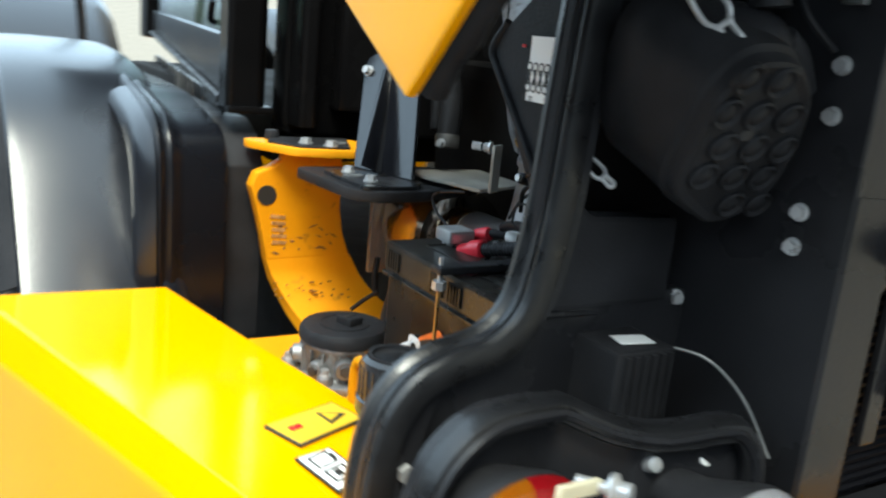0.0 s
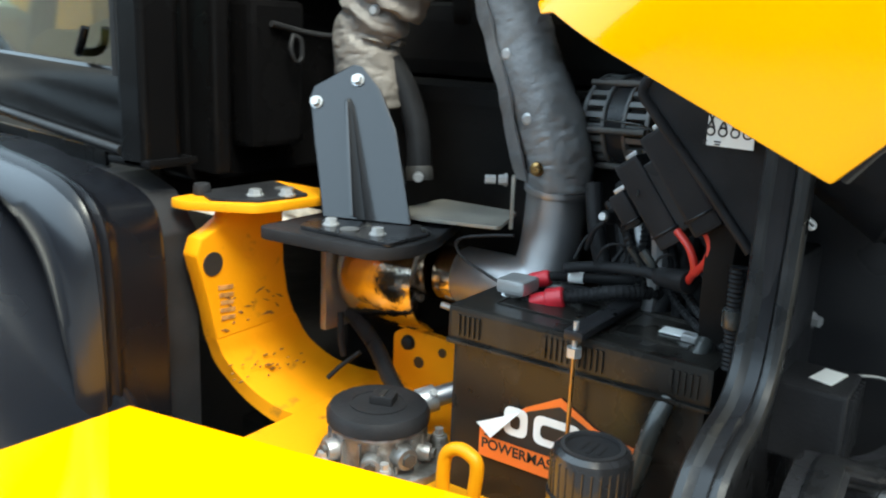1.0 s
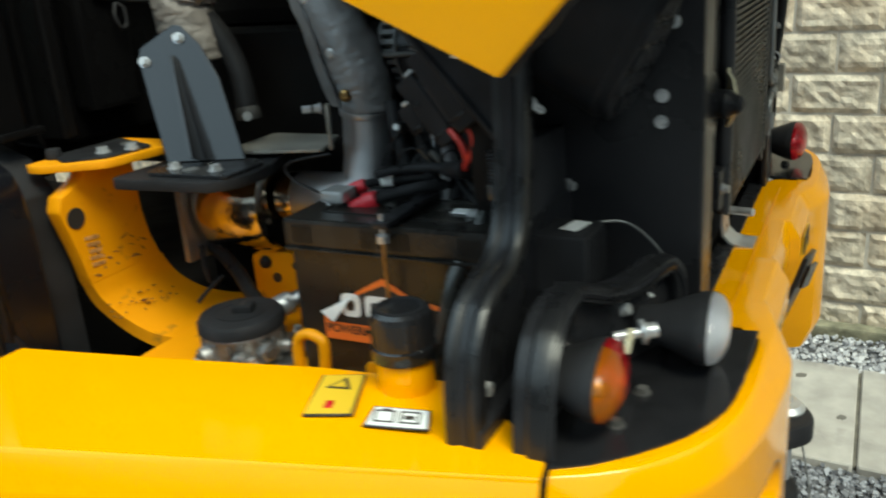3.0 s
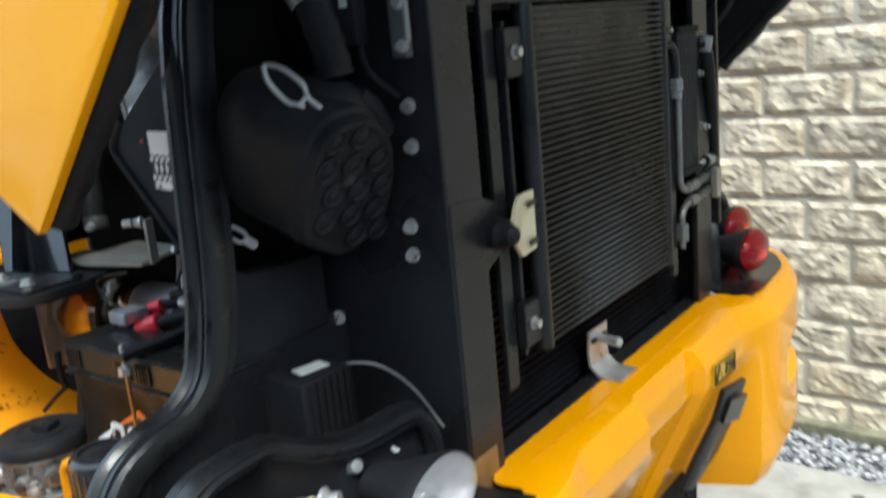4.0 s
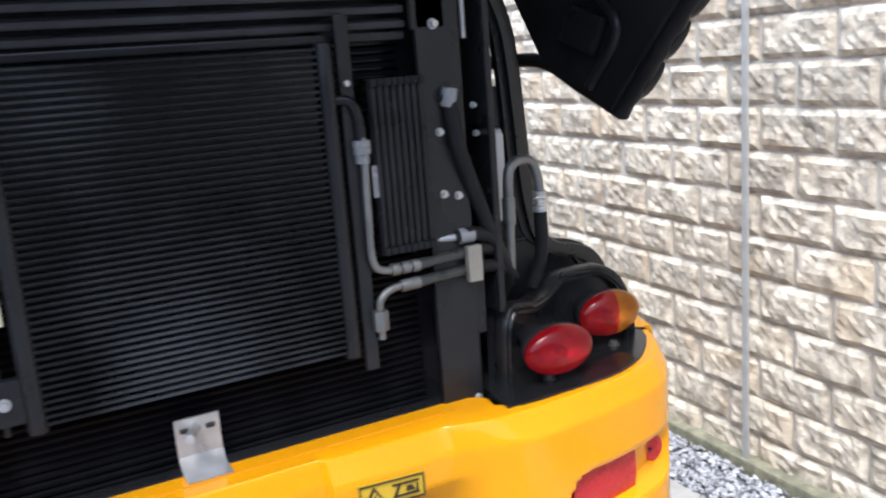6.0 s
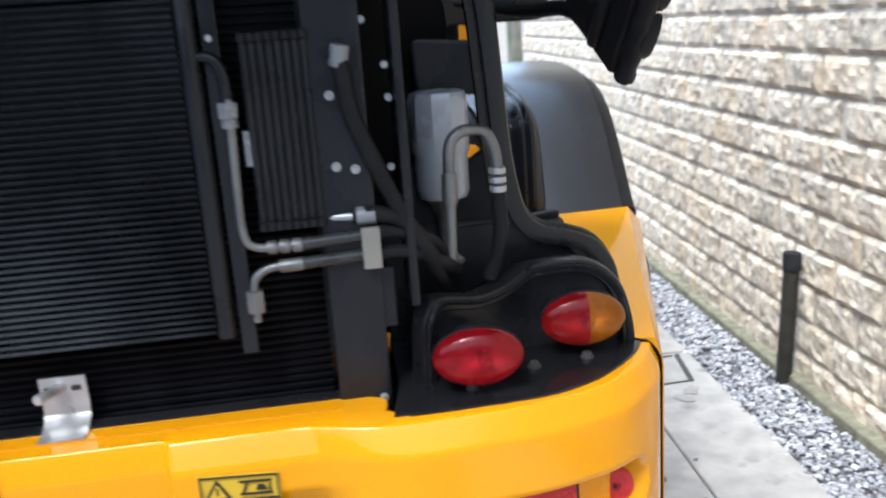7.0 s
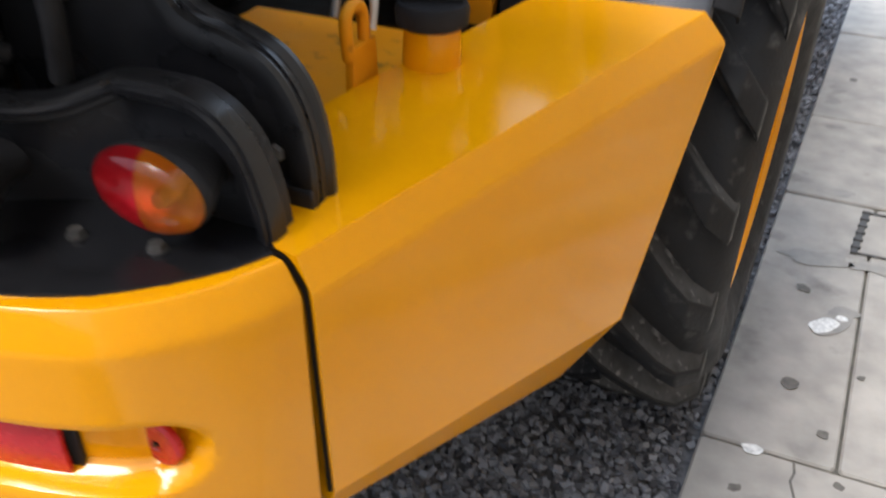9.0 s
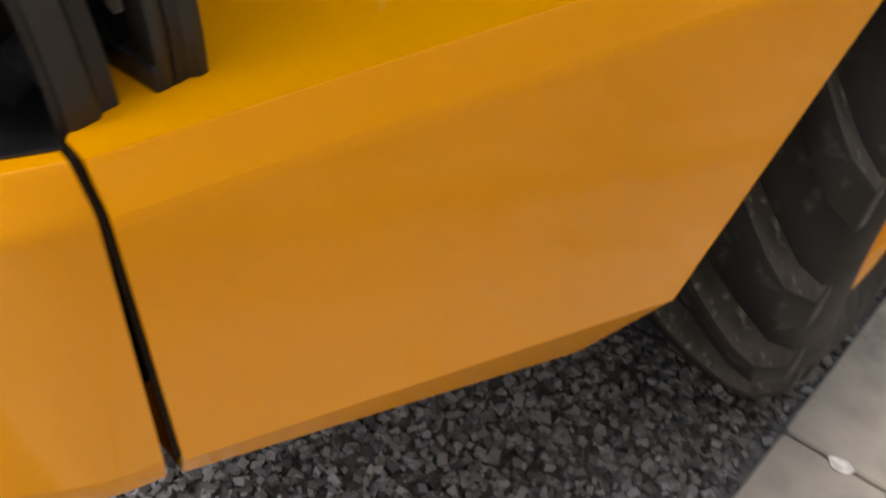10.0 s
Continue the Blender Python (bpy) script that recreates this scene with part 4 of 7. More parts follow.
part("strap", tube([(1.14, 0.628, 1.80), (1.16, 0.620, 1.785), (1.19, 0.625, 1.765)], 0.006), RUBBER, bulk)

# ---------------------------------------------------------------- radiator
rad = part("radiator", box((1.155, 0.685, 1.40), (0.80, 0.10, 0.66), 0.004), BLACK, loader, "black radiator pack with horizontal louvres")
for s, x in ((-1, 0.775), (1, 1.520)):
    part("side_plate", prism([(x - .035, 1.075), (x + .035, 1.075), (x + .035, 1.735), (x - .035, 1.735)], "y", 0.574, 0.586, 0.003), BLACK, rad)
    part("flange", box((x - .033 * (1 if s < 0 else -1), 0.70, 1.405), (0.006, 0.25, 0.66), 0.002), BLACK, rad)
part("rusty_edge", box((0.767, 0.5725, 1.105), (0.05, 0.003, 0.05), 0.001), GRILL_RUST, rad, "bare primer showing at the foot")
fin_me = mesh_of("louvre", box((0, 0, 0), (0.665, 0.014, 0.0055), 0, (18, 0, 0)), FIN)
for k in range(48):
    ob = new("louvre", fin_me)
    ob.parent = rad
    ob.location = (1.145, 0.628, 1.095 + 0.0115 * k)
SLAT = mat("dark_grey_slats", (0.032, 0.033, 0.036), 0.45, 0, 0.3, 12.0, 0.0004, 180, spec=0.25)
big_me = mesh_of("top_slat", box((0, 0, 0), (0.665, 0.026, 0.010), 0.003, (16, 0, 0)), SLAT)
for k in range(4):
    ob = new("top_slat", big_me)
    ob.parent = rad
    ob.location = (1.145, 0.600, 1.668 + 0.020 * k)
part("slat_rail", box((1.145, 0.604, 1.650), (0.665, 0.024, 0.012), 0.003), BLACK, rad)
part("slat_end", box((1.507, 0.580, 1.702), (0.054, 0.012, 0.094), 0.003), OLIVE, rad, "olive grey end plate")
part("rod", cyl((1.568, 0.585, 1.64), (1.568, 0.585, 1.742), 0.004, seg=10), ZINC, rad)
part("end_bolt", bolt((1.512, 0.573, 1.662), (0, -1, 0), 0.006), ZINC, rad)
part("foot_rail", box((1.145, 0.594, 1.092), (0.76, 0.03, 0.012), 0.003), BLACK, rad)

cond = part("condenser", box((1.133, 0.586, 1.426), (0.40, 0.010, 0.425)), BLACK, loader, "dark aluminium condenser with fine tubes")
tube_me = mesh_of("tube", box((0, 0, 0), (0.400, 0.018, 0.0036), 0), FIN_LIGHT)
for k in range(47):
    ob = new("tube", tube_me)
    ob.parent = cond
    ob.location = (1.133, 0.576, 1.216 + 0.00915 * k)
for x in (0.931, 1.346):
    part("header", cyl((x, 0.578, 1.205), (x, 0.578, 1.645), 0.013, seg=16, bevel=0.003), BLACK, cond)
part("rail", box((0.868, 0.592, 1.415), (0.026, 0.008, 0.49), 0.002), BLACK, cond)
part("rail_rib", box((0.897, 0.590, 1.415), (0.008, 0.012, 0.42), 0.002), BLACK, cond)
for z in (1.588, 1.250):
    part("bracket", box((0.902, 0.580, z), (0.044, 0.014, 0.058), 0.003), BLACK, cond)
    part("bolt", bolt((0.899, 0.573, z), (0, -1, 0), 0.0065), ZINC, cond)
part("right_rail", box((1.374, 0.577, 1.43), (0.02, 0.010, 0.50), 0.002), BLACK, cond)

latch = part("latch_plate", sheet([[(0.914, 0.569, 1.346), (0.914, 0.569, 1.420)], [(0.874, 0.564, 1.345), (0.874, 0.564, 1.421)], [(0.868, 0.562, 1.347), (0.868, 0.562, 1.420)], [(0.846, 0.553, 1.362), (0.846, 0.553, 1.414)], [(0.832, 0.548, 1.372), (0.832, 0.548, 1.402)]], 0.004), CREAM, loader, "cream plated latch plate with two slots")
part("buffer", lathe((0.822, 0.560, 1.386), (-.25, -1, 0), [(0, -.012), (.019, -.012), (.019, .004), (.013, .012), (.011, .020), (.006, .024), (0, .024)], 24), RUBBER, latch, "black rubber buffer")
for z in (1.407, 1.359):
    part("slot", slab([(-.010, -.0035), (.010, -.0035), (.012, 0), (.010, .0035), (-.010, .0035), (-.012, 0)], (0.897, 0.5625, z), (1, .12, 0), (0, 0, 1), -0.001, 0.001), INK, latch)
part("side_cover", prism(rounded([(0.742, 1.078), (0.808, 1.078), (0.808, 1.345), (0.846, 1.362), (0.850, 1.412), (0.806, 1.432), (0.742, 1.436)], 0.006), "y", 0.5725, 0.5795, 0.002), BLACK, latch, "flat black cover plate")
striker = part("striker", sheet([[(x, y, z) for y, z in ((0.596, 1.168), (0.598, 1.135), (0.596, 1.115), (0.584, 1.103), (0.570, 1.0990), (0.549, 1.0985))] for x in (1.090, 1.098, 1.142, 1.150)], 0.004), ZINC, loader, "zinc plated bonnet striker")
part("pin", cyl((1.118, 0.598, 1.153), (1.100, 0.552, 1.156), 0.007, seg=14, bevel=0.002), ZINC, striker)
for x in (1.102, 1.137):
    part("hole", box((x, 0.5945, 1.152), (0.012, 0.005, 0.006), 0.001), INK, striker)

cooler = part("oil_cooler", box((1.448, 0.590, 1.468), (0.086, 0.03, 0.25), 0.004), BLACK, loader, "small black finned oil cooler")
for k in range(8):
    part("fin", cyl((1.411 + 0.0106 * k, 0.574, 1.352), (1.411 + 0.0106 * k, 0.574, 1.586), 0.0046, seg=10, bevel=0.002), BLACK, cooler)
    part("end_bead", lathe((1.411 + 0.0106 * k, 0.570, 1.588), (0, 0, 1), [(0, -.006), (.0056, -.005), (.0062, 0), (.0056, .005), (0, .006)], 12), BLACK_MATT, cooler)
    part("end_bead", lathe((1.411 + 0.0106 * k, 0.570, 1.350), (0, 0, 1), [(0, -.006), (.0056, -.005), (.0062, 0), (.0056, .005), (0, .006)], 12), BLACK_MATT, cooler)
part("sticker", box((1.403, 0.5715, 1.452), (0.008, 0.002, 0.045), 0), WHITE_PAINT, cooler)
for (x, z) in ((1.511, 1.51), (1.511, 1.419), (1.535, 1.414), (1.585, 1.542), (1.587, 1.50), (1.583, 1.409), (1.56, 1.60), (1.373, 1.59), (1.545, 1.093)):
    part("plate_bolt", bolt((x, 0.574 if x < 1.56 else .60, z), (0, -1, 0), 0.0050 if x < 1.56 else 0.0040, 0.006), ZINC, rad)
for (y, z) in ((0.611, 1.545), (0.612, 1.501), (0.625, 1.411), (0.626, 1.378)):
    part("plate_bolt", bolt((0.739, y, z), (-1, -0.15, 0), 0.0070, 0.008), ZINC, rad)
part("sheet_bolt", bolt((0.725, 0.746, 1.293), (-0.3, -1, 0), 0.007), ZINC, rad)

# air-conditioning and oil pipes on the right of the radiator
pipes = part("pipe_upper", tube([(1.386, 0.566, 1.515), (1.387, 0.565, 1.50), (1.384, 0.565, 1.40), (1.385, 0.565, 1.343), (1.398, 0.565, 1.326), (1.43, 0.566, 1.323), (1.448, 0.567, 1.3235)], 0.0058), ALU_PIPE, loader, "bent bare aluminium pipe")
part("union", cyl((1.385, 0.568, 1.492), (1.385, 0.568, 1.512), 0.0135, seg=6, bevel=0.002), WHITE_PAINT, pipes)
part("union_nut", cyl((1.385, 0.568, 1.480), (1.385, 0.568, 1.492), 0.0105, seg=12, bevel=0.002), WHITE_PAINT, pipes)
part("inlet_stub", tube([(1.345, 0.580, 1.568), (1.368, 0.572, 1.568), (1.380, 0.569, 1.558), (1.385, 0.568, 1.535), (1.385, 0.568, 1.510)], 0.0075), BLACK, pipes, "black stub pipe")
for k in range(3):
    part("crimp", cyl((1.412 + .016 * k, 0.5655, 1.324), (1.425 + .016 * k, 0.566, 1.3235), 0.0092, seg=16, bevel=0.002), ALU_PIPE, pipes)
part("pipe_hose", tube([(1.452, 0.567, 1.3235), (1.50, 0.570, 1.325), (1.542, 0.572, 1.326)], 0.0085), CABLE_GREY, pipes, "dark rubber hose")
p2 = part("pipe_lower", tube([(1.389, 0.566, 1.225), (1.389, 0.566, 1.262), (1.392, 0.566, 1.283), (1.412, 0.566, 1.296), (1.45, 0.566, 1.298)], 0.0058), ALU_PIPE, loader, "bent bare aluminium pipe")
part("union", cyl((1.389, 0.566, 1.238), (1.389, 0.566, 1.268), 0.0125, seg=6, bevel=0.002), ALU_PIPE, p2)
part("crimp", cyl((1.425, 0.566, 1.297), (1.456, 0.566, 1.298), 0.0092, seg=16, bevel=0.002), ALU_PIPE, p2)
part("pipe_hose", tube([(1.452, 0.566, 1.298), (1.50, 0.569, 1.299), (1.55, 0.572, 1.300)], 0.0085), CABLE_GREY, p2, "dark rubber hose")
part("tag", box((1.546, 0.560, 1.311), (0.024, 0.012, 0.055), 0.002), SHELF, p2, "grey pipe clamp block")
part("hose_a", tube([(1.54, 0.572, 1.326), (1.58, 0.582, 1.325), (1.63, 0.61, 1.30), (1.66, 0.66, 1.25)], 0.010), RUBBER, p2)
part("hose_b", tube([(1.55, 0.572, 1.300), (1.60, 0.585, 1.293), (1.65, 0.62, 1.262), (1.67, 0.66, 1.24)], 0.010), RUBBER, p2)
oil = part("oil_hose", tube([(1.520, 0.575, 1.562), (1.529, 0.568, 1.545), (1.535, 0.565, 1.49), (1.557, 0.570, 1.428), (1.592, 0.582, 1.345), (1.628, 0.60, 1.275), (1.65, 0.66, 1.22)], 0.0115), RUBBER, loader, "black rubber oil hose")
part("elbow", cyl((1.525, 0.570, 1.545), (1.530, 0.567, 1.572), 0.0125, seg=12, bevel=0.002), WHITE_PAINT, oil, "white hose end")
part("lower_hose", tube([(1.525, 0.575, 1.352), (1.56, 0.575, 1.352), (1.60, 0.585, 1.33), (1.635, 0.61, 1.27)], 0.0110), RUBBER, oil)
part("lower_elbow", cyl((1.530, 0.575, 1.352), (1.555, 0.575, 1.352), 0.0125, seg=12, bevel=0.002), WHITE_PAINT, oil)
part("stub", tube([(1.495, 0.580, 1.352), (1.53, 0.575, 1.352)], 0.006), ZINC, oil)
part("clamp_plate", box((1.548, 0.585, 1.235), (0.05, 0.012, 0.085), 0.003), BLACK, oil)

filt = part("fuel_filter", lathe((1.668, 0.735, 1.335), (0, 0, 1), [(0, 0), (.036, 0), (.040, .010), (.040, .070), (0, .070)], 40), FILTER, loader, "white and silver spin-on fuel filter")
part("can", lathe((1.668, 0.735, 1.335), (0, 0, 1), [(0, .066), (.043, .066), (.0445, .070), (.0445, .145), (.041, .156), (.030, .160), (0, .160)], 10), FILTER, filt, "white faceted filter can")
part("bowl", lathe((1.668, 0.735, 1.270), (0, 0, 1), [(0, 0), (.010, 0), (.012, .03), (.022, .055), (.030, .066), (0, .066)], 24), ALU, filt)
part("drain", tube([(1.668, 0.735, 1.285), (1.67, 0.72, 1.255), (1.685, 0.70, 1.24)], 0.006), ZINC, filt)
loop = part("pipe_loop", tube([(1.660, 0.640, 1.250), (1.664, 0.642, 1.33), (1.668, 0.645, 1.415), (1.680, 0.648, 1.437), (1.70, 0.652, 1.442), (1.722, 0.656, 1.436), (1.734, 0.658, 1.412), (1.737, 0.658, 1.385)], 0.0085), ALU_PIPE, loader, "bent aluminium pipe loop")
for k in range(3):
    part("crimp", cyl((1.737, 0.658, 1.350 + k * .013), (1.737, 0.658, 1.359 + k * .013), 0.0125, seg=16, bevel=0.002), ZINC, loop)
part("hose", tube([(1.737, 0.658, 1.35), (1.737, 0.66, 1.28), (1.72, 0.67, 1.22)], 0.0115), RUBBER, loop)
part("sleeve", cyl((1.664, 0.642, 1.34), (1.666, 0.644, 1.385), 0.011, seg=14, bevel=0.002), ALU_PIPE, loop)
part("dark_inset", prism(rounded([(1.635, 1.57), (1.735, 1.56), (1.738, 1.48), (1.640, 1.49)], 0.015), "y", 0.748, 0.760, 0.006), BLACK, loader)


# ---------------------------------------------------------------- air cleaner behind the left opening
AX = Vector((-0.03, -0.85, -0.53)).normalized()
E1 = (Vector((1, 0, 0)) - AX * AX.x).normalized()
E2 = E1.cross(AX)
ac = Vector((0.655, 0.626, 1.464))
CAP = [(-.056, .052), (.018, .090), (.053, .080), (.073, .049), (.064, .000), (.034, -.060), (-.014, -.092), (-.058, -.087), (-.074, -.056)]


def oval(grow, depth, flare=0.0):
    """The cap's outline, grown and set back along the axis; flare draws its outer side further out."""
    pts = []
    for i, (u, v) in enumerate(rounded(CAP, 0.030, 5)):
        k = (1 + grow / math.hypot(u, v))
        w = flare * min(1.0, max(0.0, (0.02 - u) / 0.07))
        pts.append(ac - AX * depth + E1 * (u * k - w) + E2 * (v * k + w * .25))
    return pts


bm = bmesh.new()
sheet([oval(-.012, 0.004), oval(-.004, 0.002), oval(0.0, 0.004), oval(.001, 0.016), oval(.006, 0.020), oval(.006, 0.028), oval(.005, .045, .006), oval(.004, .085, .020), oval(-.004, .13, .020), oval(-.03, .15, .01)], bm=bm, close=True)
bm.verts.ensure_lookup_table()
bm.faces.new([bm.verts[i] for i in range(len(CAP) * 6)])
air = part("air_cleaner", finish(bm), BLACK_MATT, loader, "black plastic air cleaner with a ribbed oval end cap")
for row_ in range(5):
    v = .062 - .0335 * row_
    for col in range(3):
        u = -.037 + .037 * col + .36 * v - (.004 if row_ % 2 else -.006)
        if row_ == 0 and col == 0 or row_ == 4 and col == 2:
            continue
        part("boss", lathe(ac - AX * .003 + E1 * u + E2 * v, AX, [(0.0150, -.002), (.0150, .0024), (.0132, .0040), (.0108, .0022), (.0096, .0010), (.0080, .0024), (.0030, .0034), (0, .0034)], 18), BLACK_MATT, air)
part("inlet_dome", lathe((0.642, 0.640, 1.562), (-0.06, -0.42, 0.90), [(.054, -.07), (.050, -.03), (.046, -.006), (.038, .010), (.025, .019), (.012, .023), (0, .024)], 36), BLACK, air, "glossy black inlet dome")
part("dome_rim", lathe((0.642, 0.640, 1.562), (-0.06, -0.42, 0.90), [(.048, -.020), (.0535, -.018), (.0535, -.012), (.046, -.010)], 36), BLACK_MATT, air)
part("side_spout", tube([(0.678, 0.632, 1.562), (0.700, 0.632, 1.548), (0.722, 0.636, 1.520)], 0.013, seg=14), BLACK_MATT, air)
snork = part("intake_hose", tube([(0.652, 0.630, 1.585), (0.648, 0.636, 1.625), (0.638, 0.648, 1.672), (0.628, 0.690, 1.710), (0.622, 0.75, 1.735)], 0.0195, rib=0.0018, pitch=0.016), RUBBER, loader, "corrugated black intake hose")
part("hose_clamp", cyl((0.641, 0.641, 1.662), (0.638, 0.646, 1.674), 0.022, seg=24), ZINC, snork)
for c0, c1, w_ in (((0.577, 0.652, 1.604), (0.600, 0.608, 1.552), .011), ((0.585, 0.760, 1.440), (0.606, 0.735, 1.415), .006)):
    c0, c1 = Vector(c0), Vector(c1)
    sd = (c1 - c0).cross(Vector((-.8, -.5, .2))).normalized() * w_
    line = [c0, c0.lerp(c1, .2) + sd * .8, c0.lerp(c1, .55) + sd, c0.lerp(c1, .72) + sd * .45, c0.lerp(c1, .95) + sd * .45, c1, c0.lerp(c1, .95) - sd * .45, c0.lerp(c1, .72) - sd * .45, c0.lerp(c1, .55) - sd, c0.lerp(c1, .2) - sd * .8, c0]
    part("clip", tube(line, 0.0023, n=5, seg=8), ZINC, air, "steel spring clip")
    part("clip_bar", tube([c0.lerp(c1, .70) + sd * .7, c0.lerp(c1, .70) - sd * .7], 0.0026, seg=8), ZINC, air)
valve = part("valve_block", box((0.731, 0.606, 1.669), (0.010, 0.022, 0.146), 0.002), ALU_PIPE, loader, "bare metal valve strip with wiring")
part("edge_rail", box((0.728, 0.594, 1.672), (0.006, 0.004, 0.120), 0.001), ZINC, valve)
plug = part("plug", box((0.716, 0.662, 1.655), (0.022, 0.034, 0.085), 0.005), BLACK_MATT, valve)
part("tag", box((0.7045, 0.656, 1.679), (0.0015, 0.016, 0.010)), WHITE, valve)
part("tag_low", box((0.7045, 0.658, 1.659), (0.0015, 0.010, 0.012)), WHITE, valve)
for z in (1.735, 1.702, 1.652, 1.608):
    part("screw", bolt((0.725, 0.600, z), (-1, -.3, 0), 0.0058), ZINC, valve)
for pts in ([(0.722, 0.612, 1.735), (0.705, 0.625, 1.722), (0.712, 0.64, 1.695)], [(0.722, 0.612, 1.700), (0.702, 0.630, 1.688), (0.712, 0.65, 1.675)], [(0.715, 0.65, 1.615), (0.700, 0.628, 1.585), (0.725, 0.612, 1.556)]):
    part("wire", tube(pts, 0.0028), RUBBER, valve)

# control box under the air cleaner, with its pale label
ecu = part("control_box", box((0.632, 0.717, 1.228), (0.075, 0.07, 0.075), 0.004), BLACK_MATT, loader, "black ribbed control box with a white label on top")
part("label", box((0.634, 0.707, 1.2675), (0.038, 0.022, 0.0015), 0, (0, 0, -12)), WHITE, ecu)
for k in range(6):
    part("rib", box((0.606 + 0.011 * k, 0.680, 1.228), (0.004, 0.004, 0.066)), BLACK_MATT, ecu)
part("bracket", prism([(0.535, 1.10), (0.535, 1.285), (0.60, 1.285), (0.60, 1.10)], "y", 0.758, 0.764, 0.002), BLACK, ecu)
part("wire", tube([(0.665, 0.70, 1.262), (0.69, 0.66, 1.258), (0.715, 0.63, 1.225), (0.728, 0.60, 1.175)], 0.0018), ALU_PIPE, ecu, "thin grey wire")
for i, (x, y, z) in enumerate(((0.57, 0.70, 1.19), (0.62, 0.665, 1.16), (0.67, 0.65, 1.165), (0.56, 0.70, 1.13))):
    part("sensor", cyl((x, y, z), (x - .004, y - .03, z + .012), 0.010, 0.008, 12, 0.002), ZINC if i < 2 else WHITE, ecu)
for i in range(3):
    part("lead", tube([(0.56 + .02 * i, 0.72, 1.14), (0.60 + .03 * i, 0.68, 1.15 + .01 * i), (0.66, 0.66, 1.17 + .008 * i), (0.70, 0.66, 1.15)], 0.0045, rib=0.001), RUBBER, ecu)
part("lead_yellow", tube([(0.600, 0.690, 1.165), (0.61, 0.675, 1.172), (0.62, 0.68, 1.160)], 0.0022), LABEL_YELLOW, ecu)

# ---------------------------------------------------------------- left engine bay: battery and neighbours
bat = thing("battery", box((0.650, 0.948, 1.115), (0.166, 0.296, 0.245), 0.006), CASE, "black battery with a peeling orange label, in its tray", "battery")
part("lid", box((0.650, 0.948, 1.252), (0.176, 0.308, 0.042), 0.006), CASE, bat)
for k in range(5):
    for y0 in (1.085, 0.975, 0.935, 0.835):
        part("rib", box((0.561, y0 - k * 0.0065, 1.252), (0.004, 0.003, 0.024), 0), CASE, bat)
lab = part("label", prism([(1.052, 1.100), (1.052, 1.136), (1.030, 1.146), (0.996, 1.174), (0.953, 1.198), (0.912, 1.175), (0.862, 1.165), (0.862, 1.100)], "x", 0.5642, 0.5660), ORANGE, bat, "orange label with white and black lettering")
part("label_band", prism([(1.046, 1.127), (1.030, 1.140), (0.990, 1.172), (0.953, 1.188), (0.912, 1.170), (0.868, 1.160), (0.868, 1.127)], "x", 0.5632, 0.5640), INK, lab)
part("peeled_corner", sheet([[(0.5625 - 0.012 * u * (1 - u * .5) - .004 * v, 1.056 - 0.060 * u - .022 * v * (1 - u), 1.140 + 0.032 * u - 0.012 * v * (1 - u)) for v in (0, .5, 1)] for u in (0.0, .35, .7, 1)], 0.0006), WHITE, lab, "label corner curling away")


def words(text, loc, size, material, parent, rot, name="lettering", extrude=0.0004, bold=0.0):
    cu = bpy.data.curves.new(name, 'FONT')
    cu.body, cu.size, cu.extrude, cu.align_x, cu.align_y = text, size, extrude, 'CENTER', 'CENTER'
    cu.offset = bold
    tmp = bpy.data.objects.new("tmp", cu)
    scene.collection.objects.link(tmp)
    me_ = bpy.data.meshes.new_from_object(tmp.evaluated_get(bpy.context.evaluated_depsgraph_get()))
    bpy.data.objects.remove(tmp)
    me_.materials.append(material)
    ob_ = new(name, me_)
    ob_.parent = parent
    ob_.matrix_local = pose(*loc, *rot)
    return ob_


words("POWERMASTER", (0.5640, 0.988, 1.1165), 0.0172, INK, lab, (90, 0, -90), bold=0.00035)
for y0, y1 in ((1.020, 0.990), (0.982, 0.926)):
    part("emblem", prism(rounded([(y0, 1.138), (y1, 1.138), (y1, 1.172), (y0, 1.172)], 0.010), "x", 0.5622, 0.5630), WHITE, lab, "white emblem shape")
    part("emblem_slot", prism(rounded([(y0 - .009, 1.147), (y1 + .009, 1.147), (y1 + .009, 1.163), (y0 - .009, 1.163)], 0.006), "x", 0.5614, 0.5621), INK, lab)
rod = part("clamp_rod", cyl((0.547, 0.934, 1.045), (0.547, 0.934, 1.292), 0.0024, seg=10), BRASS, bat, "threaded hold-down rod")
part("rod_end", cyl((0.547, 0.934, 1.255), (0.547, 0.934, 1.294), 0.0030, seg=10), ZINC, bat)
part("nut", cyl((0.547, 0.934, 1.256), (0.547, 0.934, 1.266), 0.0085, seg=6), ZINC, bat)
part("clamp_bar", box((0.645, 0.934, 1.280), (0.21, 0.022, 0.010), 0.003), BLACK, bat)
part("rear_rod", cyl((0.760, 0.934, 1.20), (0.760, 0.934, 1.325), 0.0030, seg=10), ZINC, bat)
part("rear_nut", cyl((0.760, 0.934, 1.286), (0.760, 0.934, 1.296), 0.0075, seg=6), ZINC, bat)
part("terminal", cyl((0.640, 1.062, 1.270), (0.640, 1.062, 1.296), 0.011, seg=16, bevel=0.002), ALU, bat)
part("terminal_clamp", box((0.640, 1.056, 1.288), (0.04, 0.038, 0.018), 0.005), ZINC, bat, "zinc terminal clamp")
part("neg_terminal", lathe((0.622, 0.822, 1.270), (0, 0, 1), [(0, 0), (.013, 0), (.014, .008), (.010, .012), (.010, .020), (0, .021)], 18), ALU, bat, "grey lead terminal")
